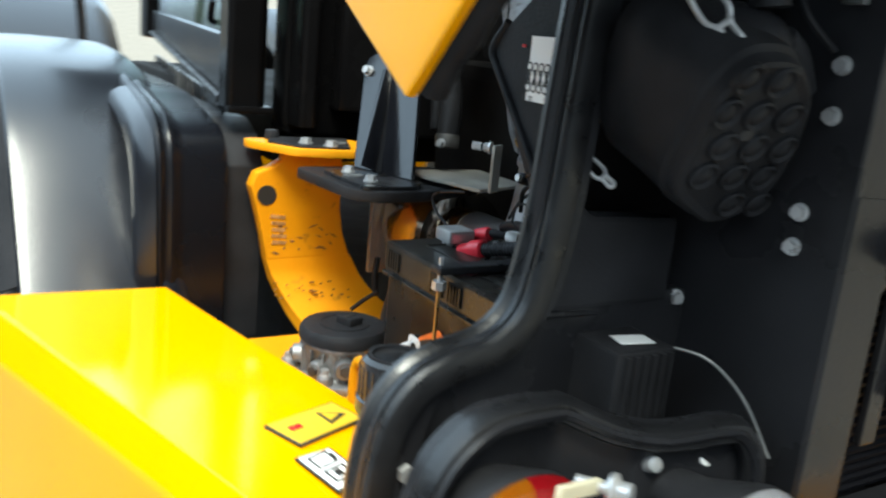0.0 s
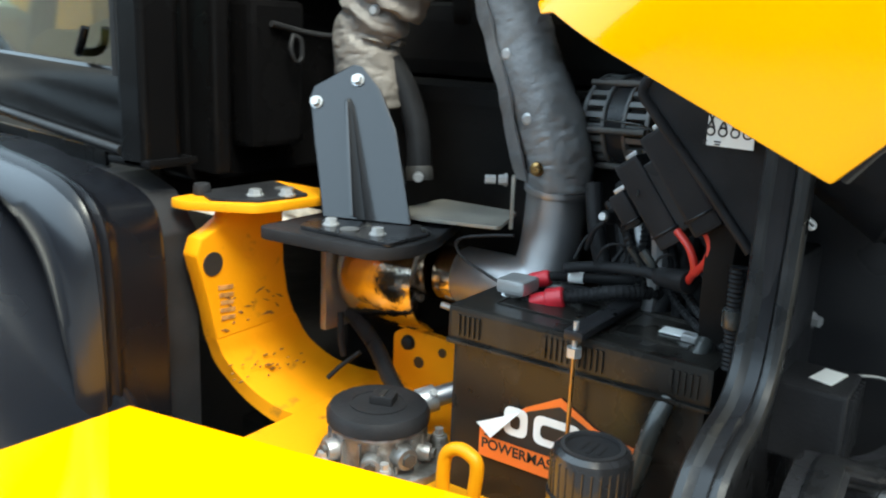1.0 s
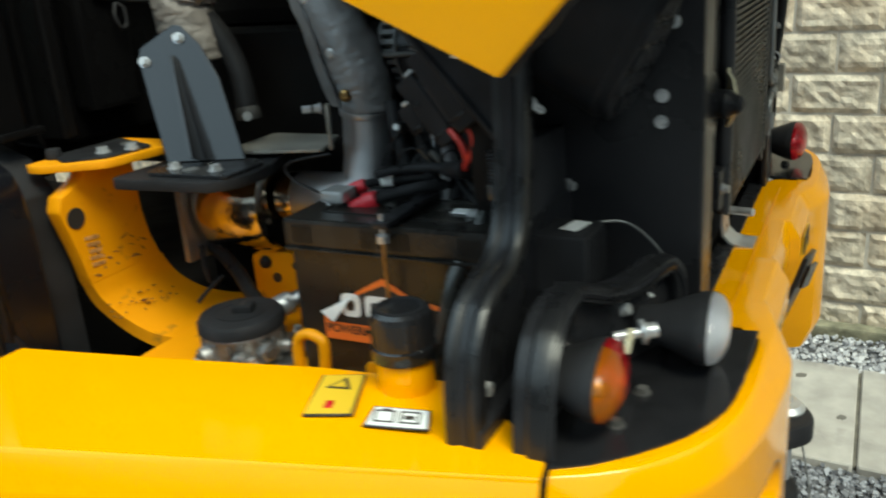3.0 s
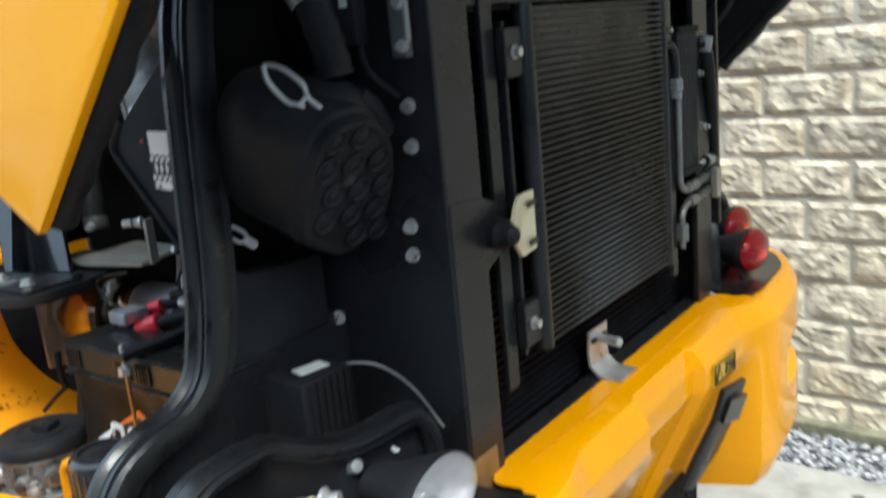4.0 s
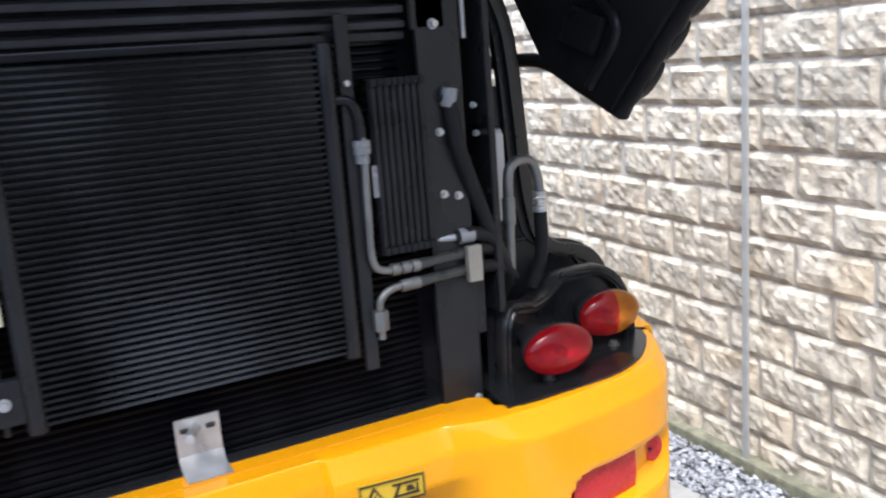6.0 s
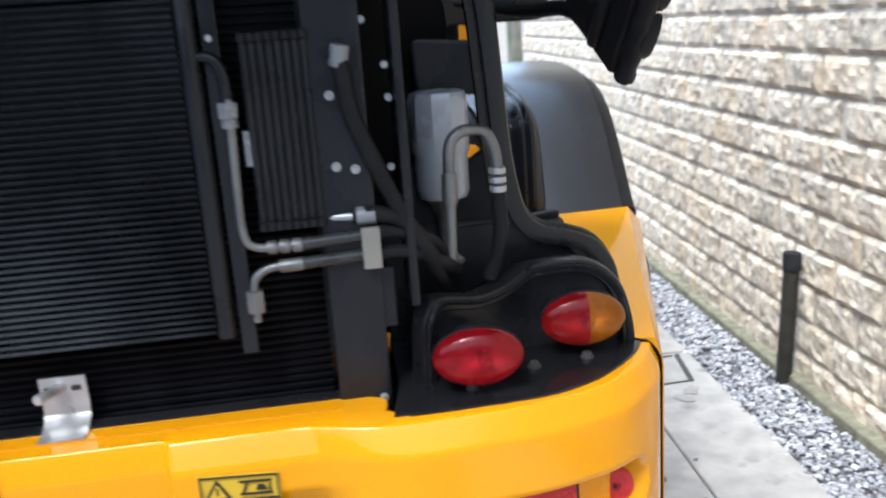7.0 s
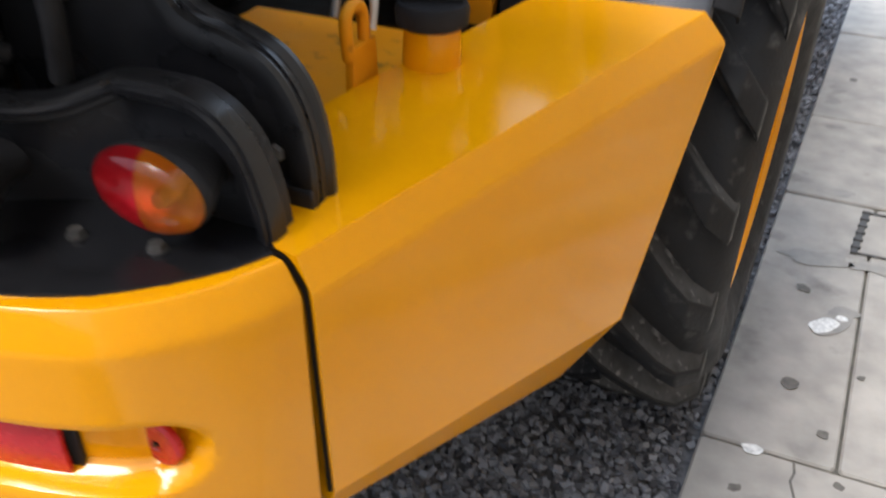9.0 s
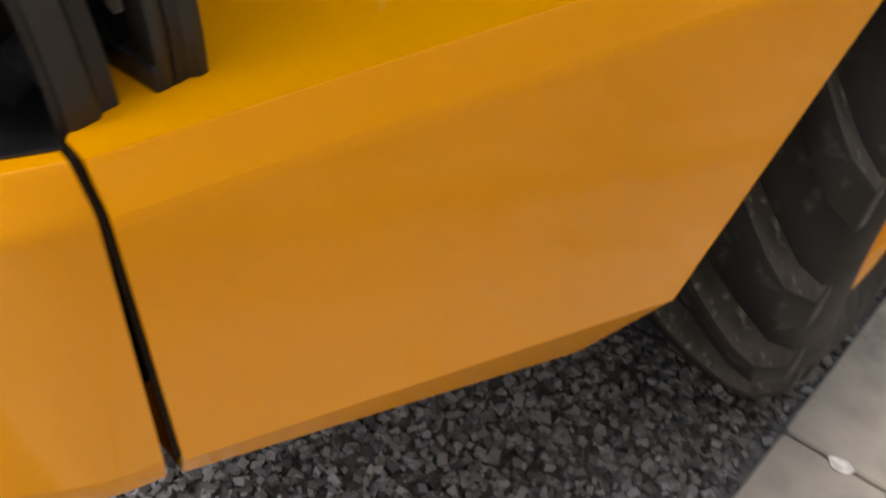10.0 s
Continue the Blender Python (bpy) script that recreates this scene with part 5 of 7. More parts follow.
part("neg_clamp", box((0.628, 0.838, 1.277), (0.016, 0.024, 0.008), 0.002), ZINC, bat)
part("lid_lip", prism(rounded([(0.559, 0.792), (0.741, 0.792), (0.741, 1.104), (0.559, 1.104)], 0.008), "z", 1.228, 1.2325, 0.001), CASE, bat)
for c_, sx, sy in (((0.640, 1.000), .080, .120), ((0.640, 0.875), .080, .080), ((0.700, 0.945), .030, .250)):
    w_ = 0.0016
    for dx, dy, lx, ly in ((sx / 2, 0, w_, sy), (-sx / 2, 0, w_, sy), (0, sy / 2, sx, w_), (0, -sy / 2, sx, w_)):
        part("lid_bead", box((c_[0] + dx, c_[1] + dy, 1.2738), (lx, ly, 0.002), 0.0006), CASE, bat)
part("top_mark", box((0.640, 0.852, 1.2745), (0.02, 0.05, 0.0015)), WHITE, bat)
# cables
cab1 = thing("battery_cable", tube([(0.638, 1.046, 1.270), (0.650, 1.000, 1.281), (0.657, 0.968, 1.290), (0.668, 0.935, 1.297), (0.72, 0.90, 1.290), (0.78, 0.86, 1.27)], 0.0090, rib=0.0012, pitch=0.006), RUBBER, "corrugated black battery cable with a red boot", "cable")
part("red_boot", lathe((0.638, 1.036, 1.2705), (0.30, -0.93, 0.27), [(0, 0), (.009, 0), (.010, .004), (.011, .018), (.0135, .020), (.0135, .038), (.011, .040), (0, .040)], 20), RED_BOOT, cab1, "red rubber boot")
part("terminal", slab([(-.012, -.006), (.022, -.006), (.026, 0), (.022, .006), (-.012, .006)], (0.648, 1.060, 1.267), (-.2, -1, .1), (1, -.2, 0), -0.005, 0.006, 0.003), ALU, cab1, "grey lead battery clamp")
part("terminal_bolt", bolt((0.640, 1.066, 1.270), (-.7, .2, .5), 0.006), ZINC, cab1)
cab2 = thing("battery_cable", tube([(0.672, 1.075, 1.279), (0.683, 1.038, 1.292), (0.702, 1.014, 1.292), (0.715, 0.960, 1.296), (0.733, 0.908, 1.301), (0.706, 0.861, 1.319)], 0.0060), RUBBER, "thin black cable with a red boot and white band", "cable")
part("red_boot", lathe((0.673, 1.072, 1.280), (0.17, -0.93, 0.30), [(0, 0), (.005, 0), (.007, .008), (.0095, .018), (.0100, .036), (.008, .040), (0, .040)], 18), RED_BOOT, cab2, "red rubber boot")
part("white_band", cyl((0.700, 1.020, 1.2920), (0.705, 1.003, 1.2925), 0.0078, seg=14), WHITE, cab2)
part("branch", tube([(0.676, 1.070, 1.274), (0.682, 1.045, 1.278), (0.692, 1.018, 1.279), (0.715, 0.98, 1.275)], 0.0058), RUBBER, cab2)
part("branch_band", cyl((0.684, 1.040, 1.2785), (0.690, 1.024, 1.2790), 0.0072, seg=14), CABLE_GREY, cab2)
part("sense_wire", tube([(0.665, 1.080, 1.339), (0.665, 1.115, 1.333), (0.665, 1.152, 1.324), (0.665, 1.163, 1.313), (0.665, 1.150, 1.297), (0.665, 1.122, 1.286), (0.660, 1.088, 1.276), (0.650, 1.066, 1.270)], 0.0020, seg=6), RUBBER, cab2, "thin black wire looped before the exhaust")
thing("earth_cable", tube([(0.625, 0.824, 1.284), (0.612, 0.822, 1.277), (0.590, 0.829, 1.252), (0.566, 0.841, 1.222), (0.552, 0.848, 1.190), (0.546, 0.856, 1.145), (0.545, 0.870, 1.10), (0.545, 0.880, 1.06)], 0.0098), CABLE_GREY, "thick grey earth cable looping over the battery", "cable")

part("battery_stud", cyl((0.722, 0.933, 1.255), (0.709, 0.931, 1.300), 0.0032, seg=10), ZINC, bat)
part("stud_nut", bolt((0.7195, 0.9325, 1.266), (-.28, 0, .96), 0.0065, 0.006), ZINC, bat)

# hydraulic filler with its black cap
hyd = part("hydraulic_filler", lathe((0.556, 1.195, 1.046), (0, 0, 1), [(0, 0), (.066, 0), (.068, .008), (.058, .014), (.0555, .030), (.058, .050), (.062, .056), (.061, .060), (0, .060)], 40), ALU, loader, "cast aluminium filler neck with a ribbed black cap")
part("cap", lathe((0.556, 1.195, 1.103), (0, 0, 1), [(.0605, 0), (.0645, .003), (.0645, .014), (.060, .021), (.030, .023), (0, .023)], 20), BLACK_MATT, hyd, "ribbed black plastic cap")
part("cap_ring", lathe((0.556, 1.195, 1.1255), (0, 0, 1), [(.036, -.002), (.036, .0015), (.033, .0015), (.033, -.002)], 28), BLACK_MATT, hyd)
part("cap_grip", box((0.562, 1.192, 1.131), (0.026, 0.030, 0.012), 0.003, (0, 0, 20)), BLACK_MATT, hyd)
part("cap_grip_slot", box((0.562, 1.192, 1.1372), (0.020, 0.006, 0.002), 0.0, (0, 0, 20)), INK, hyd)
part("base_flange", prism(rounded([(0.470, 1.235), (0.500, 1.130), (0.560, 1.105), (0.640, 1.130), (0.645, 1.245), (0.56, 1.285)], 0.022), "z", 1.044, 1.058, 0.003), ALU, hyd)
for i, (x, y) in enumerate(((0.484, 1.222), (0.508, 1.146), (0.626, 1.150), (0.628, 1.236))):
    part("lug", cyl((x, y, 1.056), (x, y, 1.070), 0.013, 0.011, 14, 0.003), ALU, hyd)
    part("bolt", bolt((x, y, 1.070), (0, 0, 1), 0.0065, 0.007), ZINC, hyd)
for a, zz, r_ in ((2.75, 1.078, .013), (3.7, 1.074, .012), (4.35, 1.080, .014), (5.0, 1.072, .011)):
    d_ = Vector((math.cos(a), math.sin(a), 0))
    part("port", cyl(Vector((0.556, 1.195, zz)) + d_ * .050, Vector((0.556, 1.195, zz)) + d_ * .072, r_ + .002, r_, 16, 0.003), ALU, hyd)
    part("port_plug", cyl(Vector((0.556, 1.195, zz)) + d_ * .070, Vector((0.556, 1.195, zz)) + d_ * .076, r_ * .62, seg=6), IRON, hyd)
for k in range(9):
    a = 2.3 + k * .38
    part("web", box((0.556 + .0585 * math.cos(a), 1.195 + .0585 * math.sin(a), 1.076), (0.007, 0.0035, 0.040), 0.001, (0, 0, math.degrees(a))), ALU, hyd)
part("hose", tube([(0.625, 1.205, 1.092), (0.655, 1.185, 1.100), (0.69, 1.155, 1.112), (0.74, 1.125, 1.125), (0.80, 1.11, 1.13)], 0.0135), PIPE_GREY, hyd, "grey steel pipe")
part("hose_clip", cyl((0.640, 1.196, 1.096), (0.660, 1.180, 1.102), 0.018, seg=18, bevel=0.002), ZINC, hyd)
part("clip_screw", bolt((0.646, 1.176, 1.112), (-.5, -.6, .6), 0.005), ZINC, hyd)
part("dark_hose", tube([(0.640, 1.225, 1.095), (0.665, 1.265, 1.108), (0.70, 1.315, 1.125), (0.73, 1.37, 1.14), (0.77, 1.45, 1.155)], 0.0125, rib=0.0012, pitch=0.009), RUBBER, hyd, "black corrugated hose")
part("hanging_wire", tube([(0.70, 1.385, 1.165), (0.695, 1.38, 1.13), (0.697, 1.375, 1.10)], 0.005), RUBBER, hyd)
part("hanging_wire", tube([(0.675, 1.325, 1.125), (0.660, 1.345, 1.105), (0.645, 1.36, 1.085)], 0.0035), RUBBER, hyd)
def eye_lug(side, x, y, z):
    bm = bmesh.new()
    tube([(mx(x, side), y - .018, z - .06), (mx(x, side), y - .022, z - .012), (mx(x, side), y - .012, z), (mx(x, side), y + .004, z + .002), (mx(x, side), y + .018, z - .008), (mx(x, side), y + .022, z - .03), (mx(x, side), y + .022, z - .06)], 0.008, bm=bm)
    return part("lifting_eye", finish(bm), YELLOW_OLD, loader, "yellow lifting eye")


eye_lug(-1, 2 * XC - 0.515, 1.045, 1.125)
e_r = eye_lug(1, 1.842, 1.010, 1.205)
part("eye_base", prism([(0.985, 1.06), (1.06, 1.06), (1.05, 1.16), (0.99, 1.16)], "x", 1.838, 1.850, 0.003), YELLOW_OLD, e_r)
part("shackle", tube([(1.800, 1.035, 1.18), (1.805, 1.045, 1.215), (1.825, 1.052, 1.225), (1.848, 1.050, 1.212), (1.85, 1.04, 1.17)], 0.006), ZINC, e_r, "zinc wire shackle")
part("tab", prism(rounded([(0.950, 1.06), (0.948, 1.108), (0.914, 1.112), (0.910, 1.06)], 0.008), "x", 0.497, 0.503, 0.001), YELLOW_OLD, loader)

# fuel fillers on both wings
part("filler_neck", cyl((0.462, 0.868, 1.085), (0.462, 0.868, 1.150), 0.036, 0.034, 32, 0.003), YELLOW, wings[-1], "yellow filler neck")
part("filler_cap", lathe((0.462, 0.868, 1.148), (0, 0, 1), [(.0390, 0), (.0400, .002), (.0400, .016), (.0370, .018), (.0375, .050), (.0360, .058), (.031, .062), (.024, .0605), (0, .060)], 40), GLOSS, wings[-1], "glossy black filler cap")
for k in range(28):
    a = 2 * math.pi * k / 28
    part("grip", cyl((0.462 + .0373 * math.cos(a), 0.868 + .0373 * math.sin(a), 1.167), (0.462 + .0373 * math.cos(a), 0.868 + .0373 * math.sin(a), 1.200), 0.0013, seg=6), GLOSS, wings[-1])
for k in range(3):
    part("raised_mark", box((0.462, 0.868 + .009 * (k - 1), 1.2085), (0.026 - .006 * abs(k - 1), 0.004, 0.0016), 0.0005), GLOSS, wings[-1])
part("cap_ring", lathe((0.462, 0.868, 1.2095), (0, 0, 1), [(.030, -.004), (.030, .002), (.026, .002), (.026, -.002)], 32), BLACK_MATT, wings[-1])
fr = part("filler_neck", cyl((1.905, 1.100, 1.09), (1.905, 1.100, 1.170), 0.040, 0.037, 32, 0.003), YELLOW, wings[1], "yellow filler neck")
part("filler_cap", lathe((1.905, 1.100, 1.166), (0, 0, 1), [(.042, 0), (.047, .004), (.048, .022), (.044, .030), (0, .032)], 40), BLACK_MATT, wings[1], "black ribbed filler cap")
part("cap_bar", box((1.905, 1.100, 1.203), (0.082, 0.022, 0.016), 0.006, (0, 0, 20)), BLACK_MATT, wings[1])

# decals on the left wing
ZW = 1.113
d1 = part("warning_decal", prism([(0.352, .943), (0.440, .972), (0.456, .925), (0.370, .892)], "z", ZW - .001, ZW + .0015), LABEL_YELLOW, wings[-1], "yellow warning decal with a black border")
part("border", prism([(0.348, .943), (0.441, .976), (0.460, .924), (0.369, .888)], "z", ZW - .002, ZW + .0005), INK, d1)
part("triangle", prism([(0.412, .952), (0.443, .940), (0.418, .921)], "z", ZW, ZW + .0025), INK, d1)
part("triangle_inner", prism([(0.416, .947), (0.434, .939), (0.420, .928)], "z", ZW, ZW + .0032), LABEL_YELLOW, d1)
part("dots", box((0.378, 0.926, ZW + .001), (0.016, 0.010, 0.003), 0, (0, 0, 20)), RED_REFL, d1)
d2 = part("white_decal", prism([(0.357, .864), (0.394, .872), (0.404, .810), (0.370, .795)], "z", ZW - .003, ZW), WHITE, wings[-1], "white pictogram decal")
part("border", prism([(0.354, .867), (0.397, .876), (0.408, .808), (0.369, .791)], "z", ZW - .003, ZW - .0012), INK, d2)
d2o, d2u, d2v = Vector((0.370, 0.797, 0)), Vector((-0.013, 0.067, 0)), Vector((0.034, 0.013, 0))


def pict(name, u0, u1, v0, v1):
    """A flat bar in the white decal's own axes, both running from 0 to 1."""
    pts = [d2o + d2u * u + d2v * v for u, v in ((u0, v0), (u1, v0), (u1, v1), (u0, v1))]
    part(name, prism([(p.x, p.y) for p in pts], "z", ZW - .0005, ZW + .001), INK, d2)


for c0 in (0.10, 0.54):
    for u0, u1, v0, v1 in ((0, .36, .16, .22), (0, .36, .80, .86), (0, .04, .16, .86), (.32, .36, .16, .86)):
        pict("pictogram_frame", c0 + u0, c0 + u1, v0, v1)
pict("pictogram", .20, .38, .40, .60)
pict("pictogram", .62, .80, .84, .94)

# ---------------------------------------------------------------- frame lugs, cab mounts
def lug_plate(side):
    def X(x):
        return mx(2 * XC - x, side) + (0.046 if side > 0 else 0.0)
    pts = [(0.520, 1.343), (0.560, 1.335), (0.553, 1.317), (0.533, 1.306), (0.508, 1.296), (0.500, 1.274), (0.510, 1.240), (0.523, 1.191), (0.531, 1.148),
           (0.683, 1.150), (0.668, 1.190), (0.660, 1.235), (0.658, 1.343)]
    if side > 0:
        pts = [(1.776, 1.205), (1.776, 1.30), (1.785, 1.341), (1.829, 1.342), (1.831, 1.306), (1.852, 1.300), (1.869, 1.280), (1.870, 1.165), (1.862, 1.115), (1.852, 1.04), (1.800, 1.04), (1.798, 1.14), (1.790, 1.195)]
    ob = part("lug_plate", prism([(x if side > 0 else X(x), z) for x, z in pts], "y", 1.461, 1.489, 0.004), YELLOW_OLD, loader, "worn yellow frame plate with a lifting hole")
    part("hole", cyl((X(0.527), 1.4595, 1.259), (X(0.527), 1.492, 1.259), 0.0165, seg=24), INK, ob)
    if side > 0:
        return ob
    # the foot of the plate sweeps round into the deck
    rim_l = spline([(0.531, 1.462, 1.150), (0.543, 1.458, 1.118), (0.564, 1.436, 1.078), (0.580, 1.402, 1.052), (0.588, 1.365, 1.046)], 5)
    rim_r = spline([(0.683, 1.462, 1.152), (0.708, 1.458, 1.108), (0.738, 1.438, 1.072), (0.768, 1.408, 1.052), (0.790, 1.365, 1.046)], 5)
    part("swept_foot", sheet([[(X(a.x + (b.x - a.x) * k / 6), a.y + (b.y - a.y) * k / 6, a.z + (b.z - a.z) * k / 6) for k in range(7)] for a, b in zip(rim_l, rim_r)], -0.024), YELLOW_OLD, ob)
    part("flange", prism(rounded([(X(.500), 1.515), (X(.499), 1.485), (X(.548), 1.400), (X(.585), 1.388), (X(.70), 1.372), (X(.70), 1.515)], 0.012), "z", 1.333, 1.346, 0.003), YELLOW_OLD, ob)
    part("pad", prism(rounded([(X(.548), 1.508), (X(.522), 1.458), (X(.560), 1.404), (X(.640), 1.392), (X(.68), 1.50)], 0.008), "z", 1.345, 1.350, 0.0015), BLACK_MATT, ob)
    for x, y in ((.578, 1.432), (.610, 1.405)):
        part("pad_bolt", bolt((X(x), y, 1.350), (0, 0, 1), 0.0095, 0.007), ZINC, ob)
    part("pad_washer", cyl((X(.640), 1.440, 1.349), (X(.640), 1.440, 1.352), 0.014, seg=20), ALU, ob)
    part("bump_stop", cyl((X(.545), 1.500, 1.346), (X(.545), 1.500, 1.362), 0.013, 0.011, 18, 0.003), BLACK_MATT, ob)
    return ob


lugs = {s: lug_plate(s) for s in (1, -1)}
# scuffs where the paint has rubbed through on the plate's foot
SCUFF = mat("scuffed_primer", (0.19, 0.085, 0.022), 0.7, 0, 0.4, 60.0)
RUB = mat("rubbed_stencil", (0.42, 0.20, 0.06), 0.6, 0, 0.35, 90.0)
rq = random.Random(21)
for i in range(20):
    x, z = 0.545 + 0.11 * rq.random() ** 1.3, 1.155 + 0.055 * rq.random()
    ln, wd, tn = rq.uniform(.002, .010), rq.uniform(.0005, .0014), rq.uniform(-1.1, .3)
    part("scuff", slab([(-ln, -wd), (ln * .4, -wd * 1.6), (ln, wd * .5), (0, wd * 1.5)], (x, 1.4606, z), (math.cos(tn), 0, math.sin(tn)), (-math.sin(tn), 0, math.cos(tn)), -0.0006, 0.0006), SCUFF, lugs[-1])
for i in range(26):
    u, v = rq.random(), 0.15 + 0.55 * rq.random()
    a, b = Vector((0.528 + .022 * v, 1.456 - .03 * v, 1.12 - .055 * v)), Vector((0.706 + .03 * v, 1.456 - .028 * v, 1.11 - .045 * v))
    q = a.lerp(b, u * .8)
    part("scuff", lathe(q + Vector((0, -.0012, .0012)), (0, -.75, .66), [(0, -.001), (rq.uniform(.001, .0032), -.001), (rq.uniform(.0008, .0022), .0012), (0, .0012)], 6, squash=(rq.uniform(.5, 2.6), .6)), SCUFF, lugs[-1])
for k in range(5):
    part("stencil_mark", box((0.548 + .001 * k, 1.4604, 1.222 - .011 * k), (0.026 - .002 * (k % 3), 0.001, 0.006), 0, (0, 6, 0)), RUB, lugs[-1])
part("sticker", box((1.832, 1.4590, 1.200), (0.032, 0.002, 0.058), 0), WHITE, lugs[1], "white pictogram sticker")
for u, v, w_, h_ in ((0, .027, .032, .003), (0, -.027, .032, .003), (-.0145, 0, .003, .056), (.0145, 0, .003, .056)):
    part("sticker_edge", box((1.832 + u, 1.4575, 1.200 + v), (w_, 0.002, h_), 0), INK, lugs[1])
part("sticker_mark", prism([(x + 0.026, z) for x, z in ((1.799, 1.186), (1.812, 1.186), (1.814, 1.193), (1.808, 1.197), (1.811, 1.208), (1.808, 1.209), (1.803, 1.197), (1.798, 1.194))], "y", 1.4565, 1.4585), INK, lugs[1])
te = part("tank_end", prism(rounded([(1.335, 1.02), (1.335, 1.128), (1.312, 1.141), (1.262, 1.140), (1.219, 1.137), (1.216, 1.104), (1.182, 1.092), (1.12, 1.085), (1.12, 1.02)], 0.008), "x", 0.765, 0.777, 0.002), YELLOW_OLD, loader, "worn yellow cross plate with holes")
for y, z, r_ in ((1.306, 1.119, .012), (1.244, 1.117, .007), (1.286, 1.092, .009)):
    part("hole", cyl((0.7635, y, z), (0.779, y, z), r_, seg=18), INK, te)
part("plug", lathe((0.764, 1.306, 1.119), (-1, 0, 0), [(0, 0), (.010, 0), (.010, .006), (.006, .009), (0, .009)], 16), BLACK_MATT, te)
mount = part("cab_mount", prism(rounded([(0.548, 1.402), (0.560, 1.215), (0.600, 1.187), (0.665, 1.190), (0.80, 1.240), (0.80, 1.402)], 0.02), "z", 1.301, 1.318, 0.004), BLACK_MATT, loader, "dark cast cab mount plate")
part("foot_plate", prism(rounded([(0.573, 1.348), (0.622, 1.366), (0.690, 1.240), (0.665, 1.200), (0.576, 1.200)], 0.010), "z", 1.318, 1.3235, 0.0015), BLACK, mount)
for y in (1.319, 1.241):
    part("bolt", bolt((0.604, y, 1.3235), (0, 0, 1), 0.0088, 0.007), ZINC, mount)
part("washer", cyl((0.598, 1.282, 1.3225), (0.598, 1.282, 1.3255), 0.013, seg=20), ALU, mount)
S_O, S_1, S_2 = (0.630, 1.362, 1.324), (0.3208, -0.9471, 0), (0.3075, 0.1042, 0.9458)
strut = part("mount_strut", slab([(0.003, 0), (-0.041, .163), (-0.037, .180), (0.016, .213), (0.030, .211), (0.060, .181), (0.090, .128), (0.129, 0)], S_O, S_1, S_2, -0.008, 0.0, 0.0018), STRUT, mount, "glossy black steel strut with a stiffening rib")
s_n = Vector(S_1).cross(Vector(S_2)).normalized()
rib_at = lambda u, v, w: Vector(S_O) + Vector(S_1) * u + Vector(S_2) * v + s_n * w
rib = bmesh.new()
rv = [[rib.verts.new(rib_at(u + du, v, w)) for du in (-.0025, .0025)] for u, v, w in ((.063, 0, 0), (.018, .166, 0), (.020, .158, .016), (.063, 0, .048))]
for i in range(4):
    j = (i + 1) % 4
    rib.faces.new((rv[i][0], rv[i][1], rv[j][1], rv[j][0]))
rib.faces.new([v[0] for v in rv])
rib.faces.new([v[1] for v in rv][::-1])
part("rib", finish(rib, 0.0012), STRUT, strut)
for u, v in ((.027, .191), (-.029, .157)):
    part("bolt", bolt(rib_at(u, v, 0.0), s_n, 0.0072), ZINC, strut)
part("support_plate", prism(rounded([(0.70, 1.30), (0.695, 1.245), (0.726, 1.136), (0.83, 1.17), (0.83, 1.30)], 0.010), "z", 1.326, 1.331, 0.001), SHELF, mount, "bare metal support shelf")
part("support_tab", slab([(-.012, 0), (.012, 0), (.012, .068), (-.012, .068)], (0.744, 1.130, 1.328), (0.45, 0.25, 0), (0, 0, 1), -0.0025, 0.0025, 0.0015), SHELF, mount)
part("tab_bolt", bolt((0.738, 1.138, 1.391), (-.6, .8, 0), 0.007), ZINC, mount)
part("tab_nut", cyl((0.730, 1.149, 1.391), (0.722, 1.160, 1.391), 0.006, seg=6), ZINC, mount)

# ---------------------------------------------------------------- exhaust and engine
exh = part("exhaust_pipe", tube([(0.784, 1.250, 1.236), (0.784, 1.170, 1.237), (0.786, 1.135, 1.238), (0.796, 1.110, 1.252), (0.806, 1.104, 1.285), (0.814, 1.103, 1.330), (0.818, 1.102, 1.400)], 0.0415, seg=32), PIPE_GREY, loader, "grey steel exhaust elbow")
part("seam", tube([(0.748, 1.150, 1.222), (0.752, 1.138, 1.250), (0.768, 1.118, 1.275), (0.796, 1.078, 1.290)], 0.003), PIPE_GREY, exh)
part("clamp", cyl((0.784, 1.252, 1.236), (0.784, 1.222, 1.2365), 0.043, seg=28, bevel=0.002), STEEL_HOT, exh, "polished band clamp")
part("clamp_bolt", cyl((0.752, 1.240, 1.196), (0.756, 1.216, 1.192), 0.005, seg=8), ZINC, exh)
cat = part("catalyst", cyl((0.790, 1.405, 1.216), (0.788, 1.262, 1.222), 0.083, seg=48, bevel=0.018), STEEL_HOT, loader, "polished exhaust catalyst can")
part("end_flange", slab([(-.055, -.075), (.055, -.075), (.055, .06), (-.055, .06)], (0.752, 1.412, 1.205), (1, -.12, 0), (0, 0, 1), -0.006, 0.006, 0.003), PIPE_GREY, cat)
